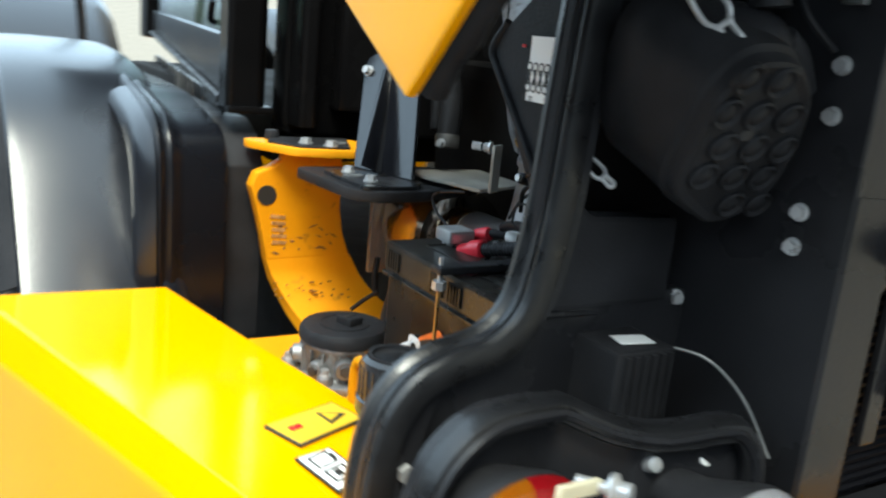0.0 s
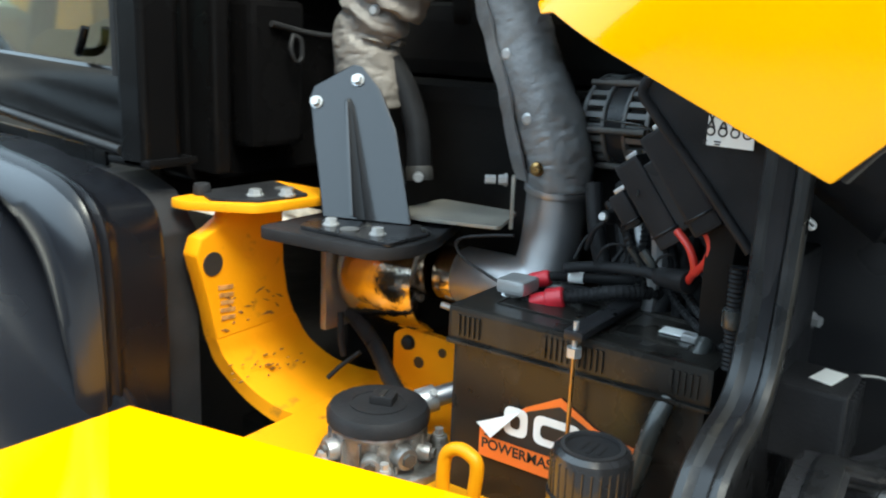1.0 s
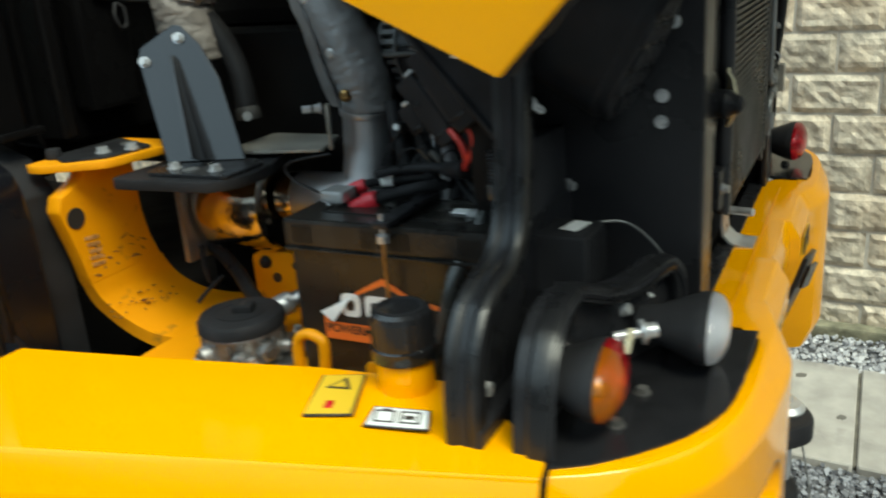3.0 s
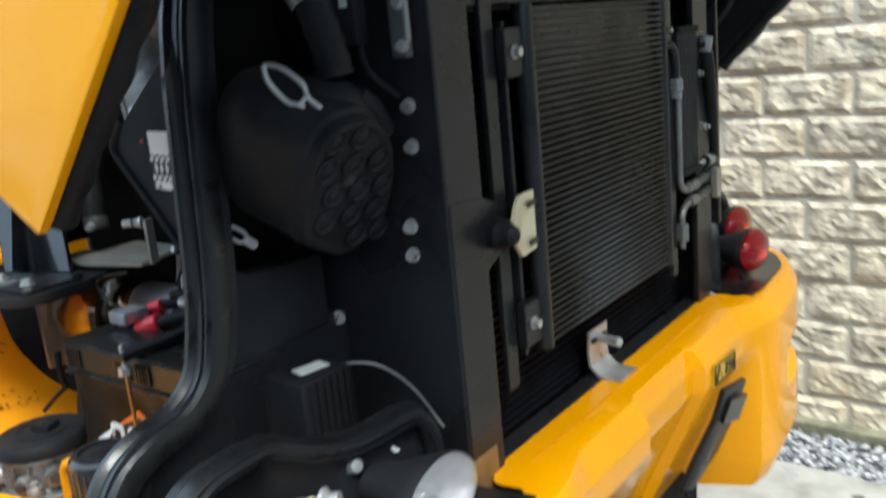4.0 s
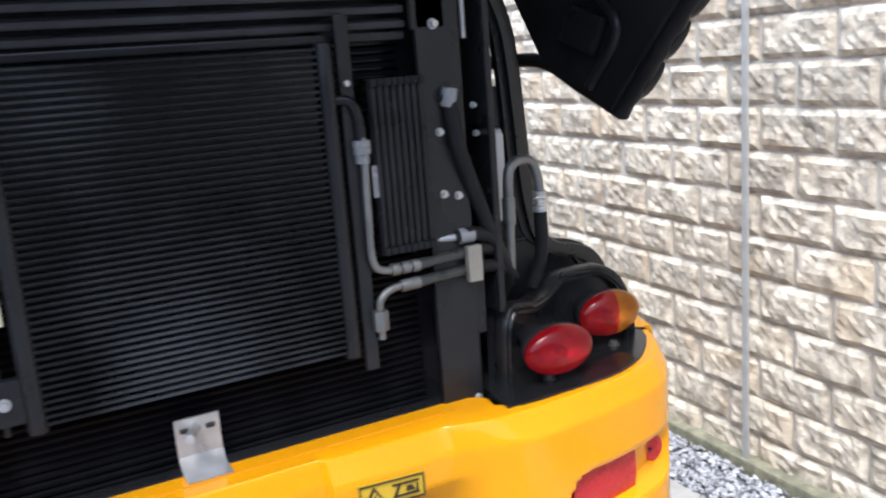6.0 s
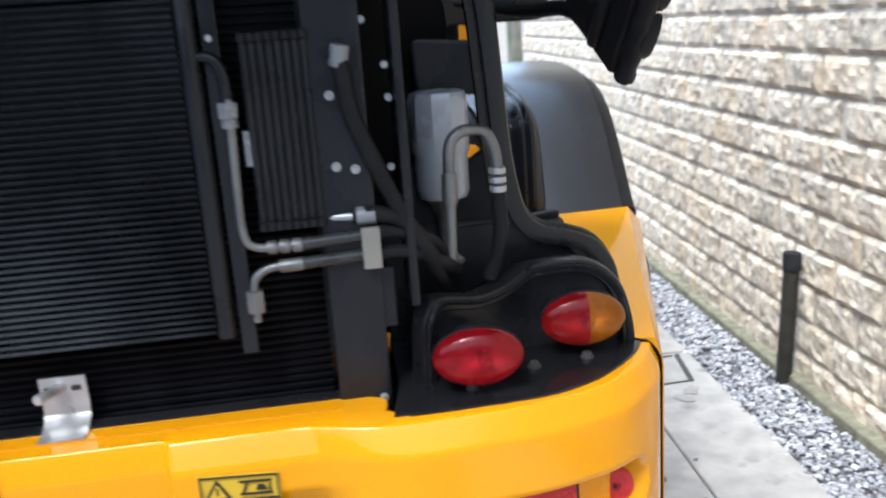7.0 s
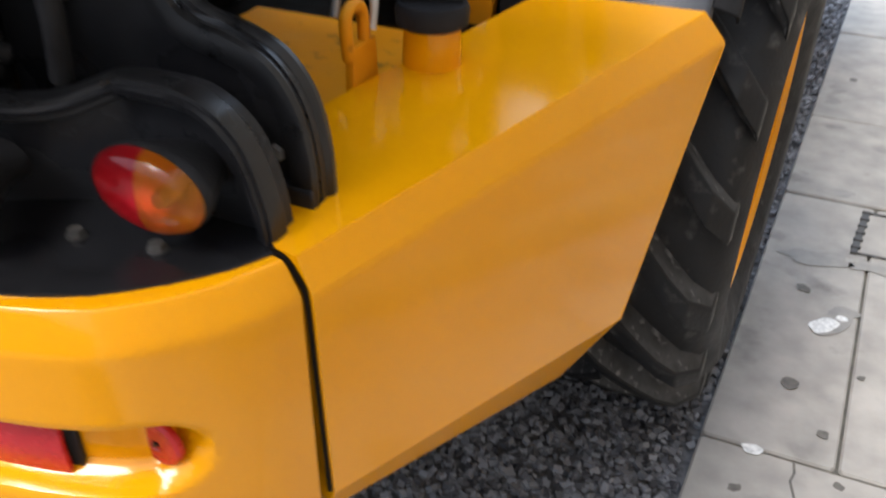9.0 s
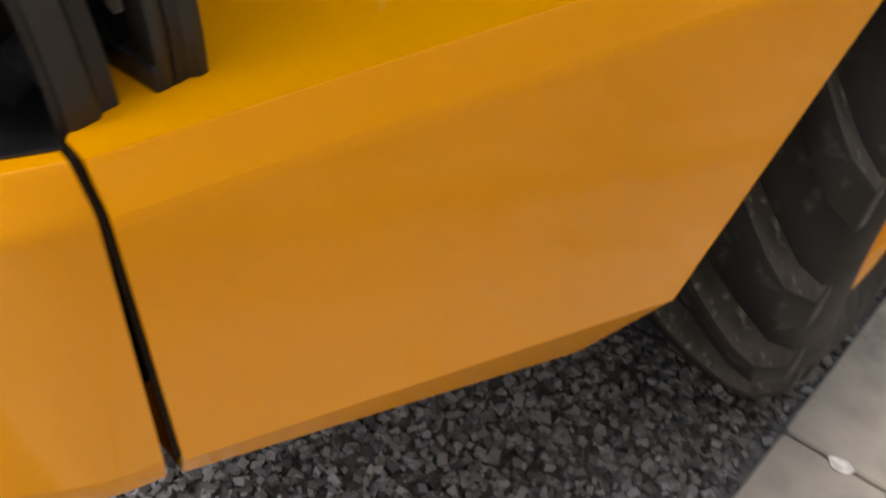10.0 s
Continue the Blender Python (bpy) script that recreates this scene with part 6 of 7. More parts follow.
def crumple(bm, amp, freq, folds=(), fine=0.0):
    """Wrinkles a skin; folds are (height, width, depth) of slanting creases round it; fine adds short sharp creases."""
    bm.normal_update()
    mv = []
    for v in bm.verts:
        d = amp * noise.noise(v.co * freq)
        if fine:
            w = Vector((v.co.x, v.co.y, v.co.z * 2.2))
            d -= fine * max(0.0, 1.0 - 5.0 * abs(noise.noise(w * freq * 1.4 + Vector((7, 3, 1)))))
        for z0, w, dep in folds:
            q = (v.co.z - z0 + 0.55 * (1.33 - v.co.y) + 0.016 * noise.noise(v.co * 35)) / w
            d -= dep * math.exp(-q * q)
            d += dep * 0.7 * math.exp(-(q - 1.6) ** 2)
        mv.append((v, v.normal * d))
    for v, dlt in mv:
        v.co += dlt
    return finish(bm)


sl = part("heat_sleeve", crumple(tube([(0.818, 1.100, 1.376), (0.814, 1.104, 1.42), (0.814, 1.126, 1.475), (0.820, 1.165, 1.545), (0.830, 1.198, 1.62), (0.845, 1.235, 1.72), (0.87, 1.28, 1.84), (0.90, 1.31, 2.02)], 0.0455, n=20, seg=44, bm=bmesh.new()), 0.0030, 30, fine=0.0022), SLEEVE, loader, "grey foil heat sleeve fastened with studs")
for (x, y, z) in ((0.768, 1.130, 1.468), (0.776, 1.172, 1.548), (0.786, 1.208, 1.630)):
    part("stud", lathe((x + .004, y, z), (-1, -.2, 0), [(0, -.004), (.0085, -.004), (.0085, .002), (.005, .005), (0, .005)], 14), ZINC, sl)
part("collar", cyl((0.818, 1.102, 1.370), (0.817, 1.101, 1.380), 0.0465, seg=32, bevel=0.002), PIPE_GREY, sl)
part("brass_screw", lathe((0.770, 1.111, 1.405), (-1, -.25, 0), [(0, 0), (.010, 0), (.009, .004), (.005, .007), (0, .007)], 14), BRASS, sl)
part("seam_flap", crumple(tube([(0.790, 1.143, 1.385), (0.778, 1.148, 1.42), (0.775, 1.158, 1.455), (0.775, 1.170, 1.50), (0.782, 1.198, 1.56), (0.792, 1.232, 1.64)], 0.010, n=10, section=[(-.012, -.001), (.012, -.001), (.012, .002), (-.012, .002)], bm=bmesh.new()), 0.003, 40), SLEEVE, sl)
sl2 = part("wrapped_hose", crumple(tube([(0.755, 1.375, 1.46), (0.755, 1.388, 1.53), (0.758, 1.392, 1.565), (0.762, 1.368, 1.605), (0.772, 1.318, 1.66), (0.79, 1.265, 1.72), (0.82, 1.21, 1.80), (0.85, 1.17, 1.95), (0.87, 1.15, 2.1)], 0.049, n=26, seg=56, bm=bmesh.new()), 0.0035, 22, ((1.548, .009, .006), (1.588, .008, .011), (1.622, .007, .006)), fine=0.0025), SLEEVE_TAN, loader, "taupe fabric wrapped hose, creased at the bend")
for at_ in ((0.722, 1.350, 1.598), (0.731, 1.327, 1.628)):
    part("stud", lathe(at_, (-1, -.2, 0), [(0, 0), (.008, 0), (.005, .005), (0, .005)], 14), ZINC, sl2)
sl3 = part("wrapped_elbow", crumple(tube([(0.74, 1.165, 1.80), (0.80, 1.130, 1.715), (0.86, 1.100, 1.66), (0.93, 1.075, 1.635), (1.0, 1.07, 1.64)], 0.040, n=16, seg=36, bm=bmesh.new()), 0.005, 24, fine=0.003), SLEEVE_TAN, loader, "taupe fabric wrapped elbow")
part("end_tab", slab([(-.008, -.03), (.008, -.03), (.008, .04), (-.008, .04)], (0.892, 1.060, 1.610), (.5, -.85, 0), (0, 0, 1), -0.002, 0.002, 0.001), SHELF, sl3)
for at_ in ((0.890, 1.074, 1.584), (0.888, 1.035, 1.590)):
    part("brass_screw", bolt(at_, (-.8, -.5, 0), 0.008), BRASS, sl3)
dh = part("dark_hose", tube([(0.765, 1.355, 1.53), (0.772, 1.330, 1.49), (0.770, 1.308, 1.44), (0.760, 1.294, 1.385)], 0.018), RUBBER, loader, "black rubber hose behind the strut")
part("hose_end", cyl((0.760, 1.294, 1.388), (0.758, 1.291, 1.368), 0.0195, seg=20, bevel=0.003), IRON, dh)
part("clip_screw", bolt((0.742, 1.282, 1.376), (-.8, -.6, 0), 0.006), ZINC, dh)

ALT_O, ALT_D = Vector((0.884, 1.022, 1.463)), Vector((-0.16, -0.985, 0.04)).normalized()
alt = part("alternator", lathe(ALT_O, ALT_D, [(0, -.052), (.040, -.052), (.058, -.045), (.060, .040), (.050, .050), (.022, .053), (0, .053)], 40), DARK, loader, "finned aluminium alternator with dark slots")
alt_e = Matrix.Translation(ALT_O) @ frame_of(ALT_D)


def alt_ring(name, r, h0, h1, material):
    """A ring of the alternator's housing between two heights along its axis."""
    part(name, lathe(ALT_O, ALT_D, [(r - .012, h0), (r, h0), (r + .0015, h0 + .0015), (r + .0015, h1 - .0015), (r, h1), (r - .012, h1)], 44), material, alt)


for h0, h1 in ((-.050, -.043), (-.019, -.013), (.013, .019), (.046, .053)):
    alt_ring("end_ring", .0655, h0, h1, ALU_DARK)
alt_ring("band", .0625, -.013, .013, BLACK)
for i in range(26):
    a = 2 * math.pi * i / 26
    for h in (-.031, .033):
        bm = box((0, 0, 0), (0.010, 0.0080, 0.030), 0.0012)
        bmesh.ops.transform(bm, verts=bm.verts, matrix=alt_e @ Matrix.Rotation(a, 4, 'Z') @ Matrix.Translation((.0605, 0, h)))
        part("fin", bm, ALU_DARK, alt)
for i in range(12):
    a = 2 * math.pi * i / 12
    bm = box((0, 0, 0), (0.034, 0.0055, 0.006), 0.001)
    bmesh.ops.transform(bm, verts=bm.verts, matrix=alt_e @ Matrix.Rotation(a, 4, 'Z') @ Matrix.Translation((.040, 0, .050)))
    part("spoke", bm, ALU_DARK, alt)
for a0 in (2.2, 3.2, 4.0):
    bm = cyl((.069, 0, -.05), (.069, 0, .05), .0045, seg=10)
    bmesh.ops.transform(bm, verts=bm.verts, matrix=alt_e @ Matrix.Rotation(a0, 4, 'Z'))
    part("through_bolt", bm, IRON, alt)
part("pulley", lathe(ALT_O + ALT_D * .053, ALT_D, [(0, 0), (.030, 0), (.032, .004), (.026, .010), (.032, .016), (.030, .022), (0, .022)], 28), BLACK, alt)
part("wire", tube([(0.830, 1.070, 1.470), (0.815, 1.03, 1.472), (0.80, 0.98, 1.470), (0.74, 0.94, 1.462), (0.66, 0.925, 1.440), (0.63, 0.915, 1.415)], 0.0012, seg=6), CABLE_GREY, alt, "thin grey wire")
eng = part("engine_block", box((1.10, 1.22, 1.25), (0.46, 0.62, 0.50), 0.03), DARK, loader, "dark engine block")
part("rocker_cover", box((1.08, 1.22, 1.56), (0.30, 0.56, 0.12), 0.03), DARK, eng)
part("fan_cowl", prism(rounded([(0.60, 1.30), (0.60, 1.64), (0.70, 1.74), (1.60, 1.74), (1.70, 1.64), (1.70, 1.30), (1.6, 1.1), (0.7, 1.1)], 0.05), "y", 0.80, 0.83, 0.005), DARK, eng)
for i in range(4):
    r_ = random.Random(i)
    y0, z0 = 0.86 + 0.03 * i, 1.22 + 0.02 * r_.random()
    part("hose", tube([(0.70, y0, z0), (0.74, y0 - 0.03, z0 + .06 + .05 * r_.random()), (0.78, y0 + 0.02, z0 + .12), (0.84, y0 + .05 * r_.random(), z0 + .2 * r_.random() + .05)], 0.008 + 0.008 * r_.random()), RUBBER if i % 3 else PIPE_GREY, eng)
part("connector_loop", tube([(0.70, 1.0, 1.33), (0.69, 0.985, 1.36), (0.70, 0.965, 1.37), (0.71, 0.955, 1.345), (0.70, 0.965, 1.32)], 0.003), RUBBER, eng)

# fan shroud side with its inspection label, relay boxes in front of it
shr = part("shroud_side", prism(rounded([(0.892, 1.535), (0.862, 1.560), (0.78, 1.62), (0.762, 1.62), (0.762, 1.36), (0.778, 1.40), (0.882, 1.515)], 0.008), "x", 0.560, 0.585, 0.003), BLACK_MATT, loader, "black fan shroud cheek")
lb = part("label", slab([(-.029, -.026), (.029, -.026), (.029, .036), (-.029, .036)], (0.5585, 0.812, 1.510), (-.15, -1, 0), (0, 0, 1), -0.0005, 0.0008), WHITE, shr, "white instruction label")
for k in range(4):
    y_ = 0.824 - k * 0.0115
    x_ = 0.5576 - 0.15 * (0.812 - y_)
    for z in (1.517, 1.497):
        part("figure", cyl((x_ + .0006, y_, z), (x_ - .0006, y_, z), 0.0046, seg=14), INK, lb)
        part("figure_inner", cyl((x_, y_, z), (x_ - .0012, y_, z), 0.0028, seg=14), WHITE, lb)
    for sg in (1, -1):
        part("figure_bar", slab([(-.0008, -.0075), (.0008, -.0075), (.0008, .0075), (-.0008, .0075)], (x_ - .0003, y_, 1.507), (0, math.cos(.42), sg * math.sin(.42)), (0, -sg * math.sin(.42), math.cos(.42)), -0.0006, 0.0006), INK, lb)
for k, (w_, c_) in enumerate(((.006, 0), (.010, 1), (.006, 2), (.008, 3))):
    part("caption", box((0.5578, 0.828 - k * 0.0115, 1.488), (0.001, w_ * .6, 0.0012)), INK, lb)
    part("caption", box((0.5578, 0.828 - k * 0.0115, 1.4855), (0.001, w_ * .45, 0.0012)), INK, lb)
part("caption", box((0.5578, 0.836, 1.536), (0.001, 0.005, 0.003)), RED_REFL, lb)
part("edge_strip", tube([(0.562, 0.872, 1.558), (0.560, 0.892, 1.530), (0.560, 0.878, 1.508), (0.560, 0.83, 1.455), (0.560, 0.776, 1.392)], 0.005), BLACK_MATT, shr)


def relay(c, ln, wd, dp):
    """A slanting fuse and relay box with its lid seam, side clips and bright tip."""
    e1, e2 = Vector((0, .80, -.60)), Vector((0, .60, .80))
    rb = part("relay_box", slab([(-wd / 2, -ln / 2), (wd / 2, -ln / 2), (wd / 2, ln / 2), (-wd / 2, ln / 2)], c, e1, e2, -dp / 2, dp / 2, 0.004), BLACK_MATT, loader, "black fuse and relay box set at a slant")
    o = Vector(c) + e2 * (ln / 2 + .002) + e1 * (-wd * .22)
    part("tip", slab([(-.007, -.002), (.007, -.002), (.007, .003), (-.007, .003)], o, e1, e2, -0.008, 0.008, 0.0015), ZINC, rb)
    part("lid_seam", slab([(-wd / 2 - .001, -.0012), (wd / 2 + .001, -.0012), (wd / 2 + .001, .0012), (-wd / 2 - .001, .0012)], Vector(c) - e2 * (ln * .34), e1, e2, -dp / 2 - .001, dp / 2 + .001), BLACK, rb)
    for sg in (-.30, .30):
        part("clip", slab([(-.005, -.003), (.005, -.003), (.005, .003), (-.005, .003)], Vector(c) + e2 * (ln * sg) - e1 * (wd * .52), e1, e2, -dp * .3, dp * .3, 0.001), BLACK_MATT, rb)
    return rb


relay((0.652, 0.905, 1.408), 0.102, 0.030, 0.034)
relay((0.604, 0.858, 1.443), 0.112, 0.032, 0.030)
relay((0.678, 0.943, 1.390), 0.042, 0.022, 0.026)
part("relay_carrier", slab([(-.012, -.04), (.012, -.04), (.012, .04), (-.012, .04)], (0.648, 0.890, 1.416), (0, .80, -.60), (0, .60, .80), -0.010, 0.004, 0.002), BLACK, loader)
red = part("red_lead", tube([(0.628, 0.868, 1.386), (0.618, 0.850, 1.372), (0.618, 0.843, 1.352), (0.630, 0.852, 1.335)], 0.0042), WIRE_RED, loader, "red wires below the relay boxes")
part("strand", tube([(0.606, 0.838, 1.402), (0.604, 0.826, 1.385), (0.606, 0.828, 1.366), (0.618, 0.842, 1.348)], 0.0042), WIRE_RED, red)
part("loom", tube([(0.69, 1.02, 1.305), (0.68, 0.98, 1.316), (0.665, 0.92, 1.326), (0.652, 0.888, 1.328)], 0.0065), RUBBER, red)
part("loom_sleeve", cyl((0.655, 0.893, 1.327), (0.630, 0.850, 1.334), 0.010, 0.013, 18, 0.003), RUBBER, red, "black rubber loom sleeve")
part("spring", tube([(0.580, 0.790, 1.372), (0.580, 0.788, 1.32), (0.580, 0.786, 1.27)], 0.0085, n=20, rib=0.002, pitch=0.0045), RUBBER, shr, "corrugated black conduit")
part("conduit_clip", cyl((0.580, 0.788, 1.313), (0.580, 0.788, 1.331), 0.0115, seg=16, bevel=0.002), CABLE_GREY, shr)
# the tangle of hoses and wires between the exhaust and the relay boxes
tangle = part("wiring_loom", tube([(0.75, 1.02, 1.40), (0.735, 1.005, 1.35), (0.725, 0.985, 1.30), (0.72, 0.965, 1.25)], 0.011), RUBBER, loader, "tangle of black hoses and wires")
for i, (pts, r_, m_, rb_) in enumerate((
        ([(0.80, 1.00, 1.395), (0.77, 0.985, 1.36), (0.745, 0.965, 1.31), (0.735, 0.95, 1.25)], .012, RUBBER, .0),
        ([(0.80, 0.965, 1.40), (0.765, 0.95, 1.37), (0.735, 0.94, 1.32), (0.725, 0.93, 1.25)], .009, RUBBER, .0015),
        ([(0.72, 0.985, 1.385), (0.71, 0.965, 1.372), (0.70, 0.945, 1.345), (0.70, 0.93, 1.305), (0.71, 0.92, 1.26)], .0065, RUBBER, .0012),
        ([(0.70, 0.915, 1.372), (0.705, 0.912, 1.335), (0.70, 0.915, 1.30), (0.70, 0.918, 1.255)], .009, PIPE_GREY, .0),
        ([(0.71, 0.905, 1.36), (0.715, 0.895, 1.32), (0.705, 0.885, 1.28), (0.70, 0.88, 1.25)], .007, RUBBER, .0),
        ([(0.70, 0.900, 1.318), (0.68, 0.88, 1.298), (0.65, 0.845, 1.285), (0.61, 0.80, 1.280)], .0055, RUBBER, .0012),
        ([(0.69, 0.890, 1.322), (0.66, 0.86, 1.310), (0.63, 0.83, 1.300), (0.60, 0.79, 1.305)], .0055, RUBBER, .0012),
        ([(0.72, 0.880, 1.34), (0.69, 0.85, 1.325), (0.65, 0.815, 1.315), (0.59, 0.785, 1.335)], .0045, RUBBER, .0),
        ([(0.76, 0.90, 1.37), (0.73, 0.86, 1.352), (0.70, 0.83, 1.345), (0.62, 0.79, 1.355)], .007, RUBBER, .0),
        ([(0.67, 0.975, 1.322), (0.665, 0.962, 1.345), (0.67, 0.945, 1.350), (0.675, 0.940, 1.335), (0.672, 0.955, 1.318), (0.67, 0.975, 1.322)], .0016, RUBBER, .0),
        ([(0.668, 0.905, 1.326), (0.660, 0.895, 1.346), (0.664, 0.882, 1.350), (0.670, 0.880, 1.335), (0.668, 0.892, 1.322)], .0016, RUBBER, .0),
        ([(0.69, 1.01, 1.318), (0.70, 1.00, 1.345), (0.72, 0.975, 1.372), (0.73, 0.95, 1.378), (0.72, 0.93, 1.355)], .002, RUBBER, .0),
        ([(0.656, 0.930, 1.353), (0.662, 0.918, 1.335), (0.672, 0.915, 1.315), (0.70, 0.92, 1.29)], .003, CABLE_GREY, .0),
        ([(0.660, 0.915, 1.350), (0.662, 0.905, 1.338), (0.668, 0.900, 1.325)], .0055, CABLE_GREY, .0))):
    part("strand", tube(pts, r_, seg=8, rib=rb_), m_, tangle)
for at_, d_ in (((0.735, 0.955, 1.395), (-1, -.3, .3)), ((0.69, 0.968, 1.375), (-1, 0, .2)), ((0.715, 0.925, 1.378), (-1, -.2, 0))):
    part("connector", cyl(at_, Vector(at_) + Vector(d_).normalized() * .022, .009, .007, 12, .002), BLACK_MATT, tangle)
    part("clip", cyl(Vector(at_) + Vector(d_).normalized() * .020, Vector(at_) + Vector(d_).normalized() * .026, .0045, seg=10), ZINC, tangle)
# filter canister and blue box on the right-hand side, seen past the bulkhead
part("blue_canister", box((1.732, 1.36, 1.292), (0.10, 0.12, 0.105), 0.008), BLUE, loader, "blue plastic box beside the frame plate")
part("blue_label", box((1.73, 1.36, 1.3450), (0.04, 0.04, 0.002)), LABEL_YELLOW, loader)


# ---------------------------------------------------------------- fenders and wheels
def fender(side):
    def X(x):
        return mx(x, side) + (0 if side > 0 else 0.024)
    shell = [(1.405, 1.035), (1.440, 1.085), (1.466, 1.120), (1.490, 1.153), (1.525, 1.20), (1.585, 1.285), (1.645, 1.358), (1.715, 1.410), (1.80, 1.440), (1.98, 1.455), (2.25, 1.455), (2.5, 1.43), (2.72, 1.36), (2.84, 1.23)]
    def relaxed(pts, n=40):
        """The line with its small waves ironed out, its ends kept."""
        for _ in range(n):
            pts = [pts[0]] + [((a[0] + 2 * b[0] + c[0]) / 4, (a[1] + 2 * b[1] + c[1]) / 4) for a, b, c in zip(pts, pts[1:], pts[2:])] + [pts[-1]]
        return pts
    line = relaxed([(v.x, v.y) for v in spline([(y, z, 0) for y, z in shell], 6)])
    cx, cz = 2.12, 0.62
    rows_, lip = [], []
    for y, z in line:
        dn = Vector((y - cx, z - cz)).normalized()
        def at(x, off):
            return (mx(x, side) + (0.02 if side > 0 and x > 2.05 else 0 if side > 0 else 0.020 if x < 2.05 else 0.042), y + dn.x * off, z + dn.y * off)
        rows_.append([at(x, off) for x, off in ((1.930, -0.020), (1.944, -0.008), (1.960, -0.002), (1.985, 0.0), (2.045, 0.001), (2.10, 0.002), (2.176, 0.0), (2.186, -0.002), (2.190, -0.008))])
        if z > 1.12:
            lip.append([at(x, off) for x, off in ((2.187, -0.006), (2.189, -0.004), (2.194, -0.007), (2.224, -0.030), (2.228, -0.036), (2.228, -0.060))])
    f = part("fender", sheet(rows_, 0.008), FENDER, loader, "smooth dark grey plastic rear fender")
    part("edge_lip", sheet(lip, 0.006), BLACK_MATT, f, "matt black edge trim")
    box_line = [(v.x, v.y) for v in spline([(y, z, 0) for y, z in [(1.452, 1.00), (1.452, 1.20), (1.454, 1.275), (1.463, 1.332), (1.490, 1.370), (1.545, 1.393), (1.66, 1.410), (1.80, 1.425), (2.4, 1.43)]], 5)]
    inn = []
    for k, (y, z) in enumerate(box_line):
        y2, z2 = box_line[min(k + 1, len(box_line) - 1)]
        y1, z1 = box_line[max(k - 1, 0)]
        t = Vector((y2 - y1, z2 - z1)).normalized()
        n = Vector((-t.y, t.x))
        inn.append([(X(x), y - n.x * off * -1, z - n.y * off * -1) for x, off in ((1.990, -.040), (1.989, -.010), (1.985, -.003), (1.979, 0.0), (1.973, -.003), (1.970, -.008), (1.966, -.009), (1.960, -.007), (1.954, -.009), (1.948, -.016), (1.935, -.021), (1.876, -.023), (1.868, -.027), (1.866, -.036))])
    part("inner_liner", sheet(inn, 0.003), LINER, f, "black plastic liner with a beaded rim")
    if side > 0:
        part("lower_panel", prism([(X(1.868), 1.462), (X(1.945), 1.450), (X(1.945), 1.470), (X(1.868), 1.486)], "z", 1.00, 1.203, 0.003), BLACK_MATT, f)

    def even(pts, n=30):
        """n points at even steps along a line of points."""
        run = [0.0]
        for a, b in zip(pts, pts[1:]):
            run.append(run[-1] + math.hypot(b[0] - a[0], b[1] - a[1]))
        out = []
        for i in range(n):
            q = run[-1] * i / (n - 1)
            k = max(j for j in range(len(run) - 1) if run[j] <= q + 1e-9)
            t = (q - run[k]) / max(1e-9, run[k + 1] - run[k])
            out.append((pts[k][0] + (pts[k + 1][0] - pts[k][0]) * t, pts[k][1] + (pts[k + 1][1] - pts[k][1]) * t))
        return out
    la, lb_ = even([p for p in relaxed(box_line, 6) if p[0] < 1.70], 40), even([p for p in line if p[0] < 1.74], 40)
    # the liner's outer cheek: a rounded shoulder, then inwards to the shell
    SHOULDER = ((0, 1.984, -.010), (.06, 1.996, -.012), (.15, 2.006, -.018), (.30, 2.011, -.022), (.50, 2.006, -.017), (.75, 1.982, -.006), (.90, 1.958, -.001), (1, 1.942, 0))
    web = [[(X(x), a[0] + (b[0] - a[0]) * t, a[1] + (b[1] - a[1]) * t + dz - .004 * t) for t, x, dz in SHOULDER] for a, b in zip(la, lb_)]
    part("side_web", sheet(web, 0.004), FENDER, f)
    part("cheek", prism([(1.50, 1.0), (1.50, 1.30), (1.54, 1.35), (1.60, 1.37), (2.6, 1.37), (2.7, 1.0)], "x", X(1.80), X(1.862), 0.004), BLACK_MATT, f)
    return f


for s in (1, -1):
    fender(s)


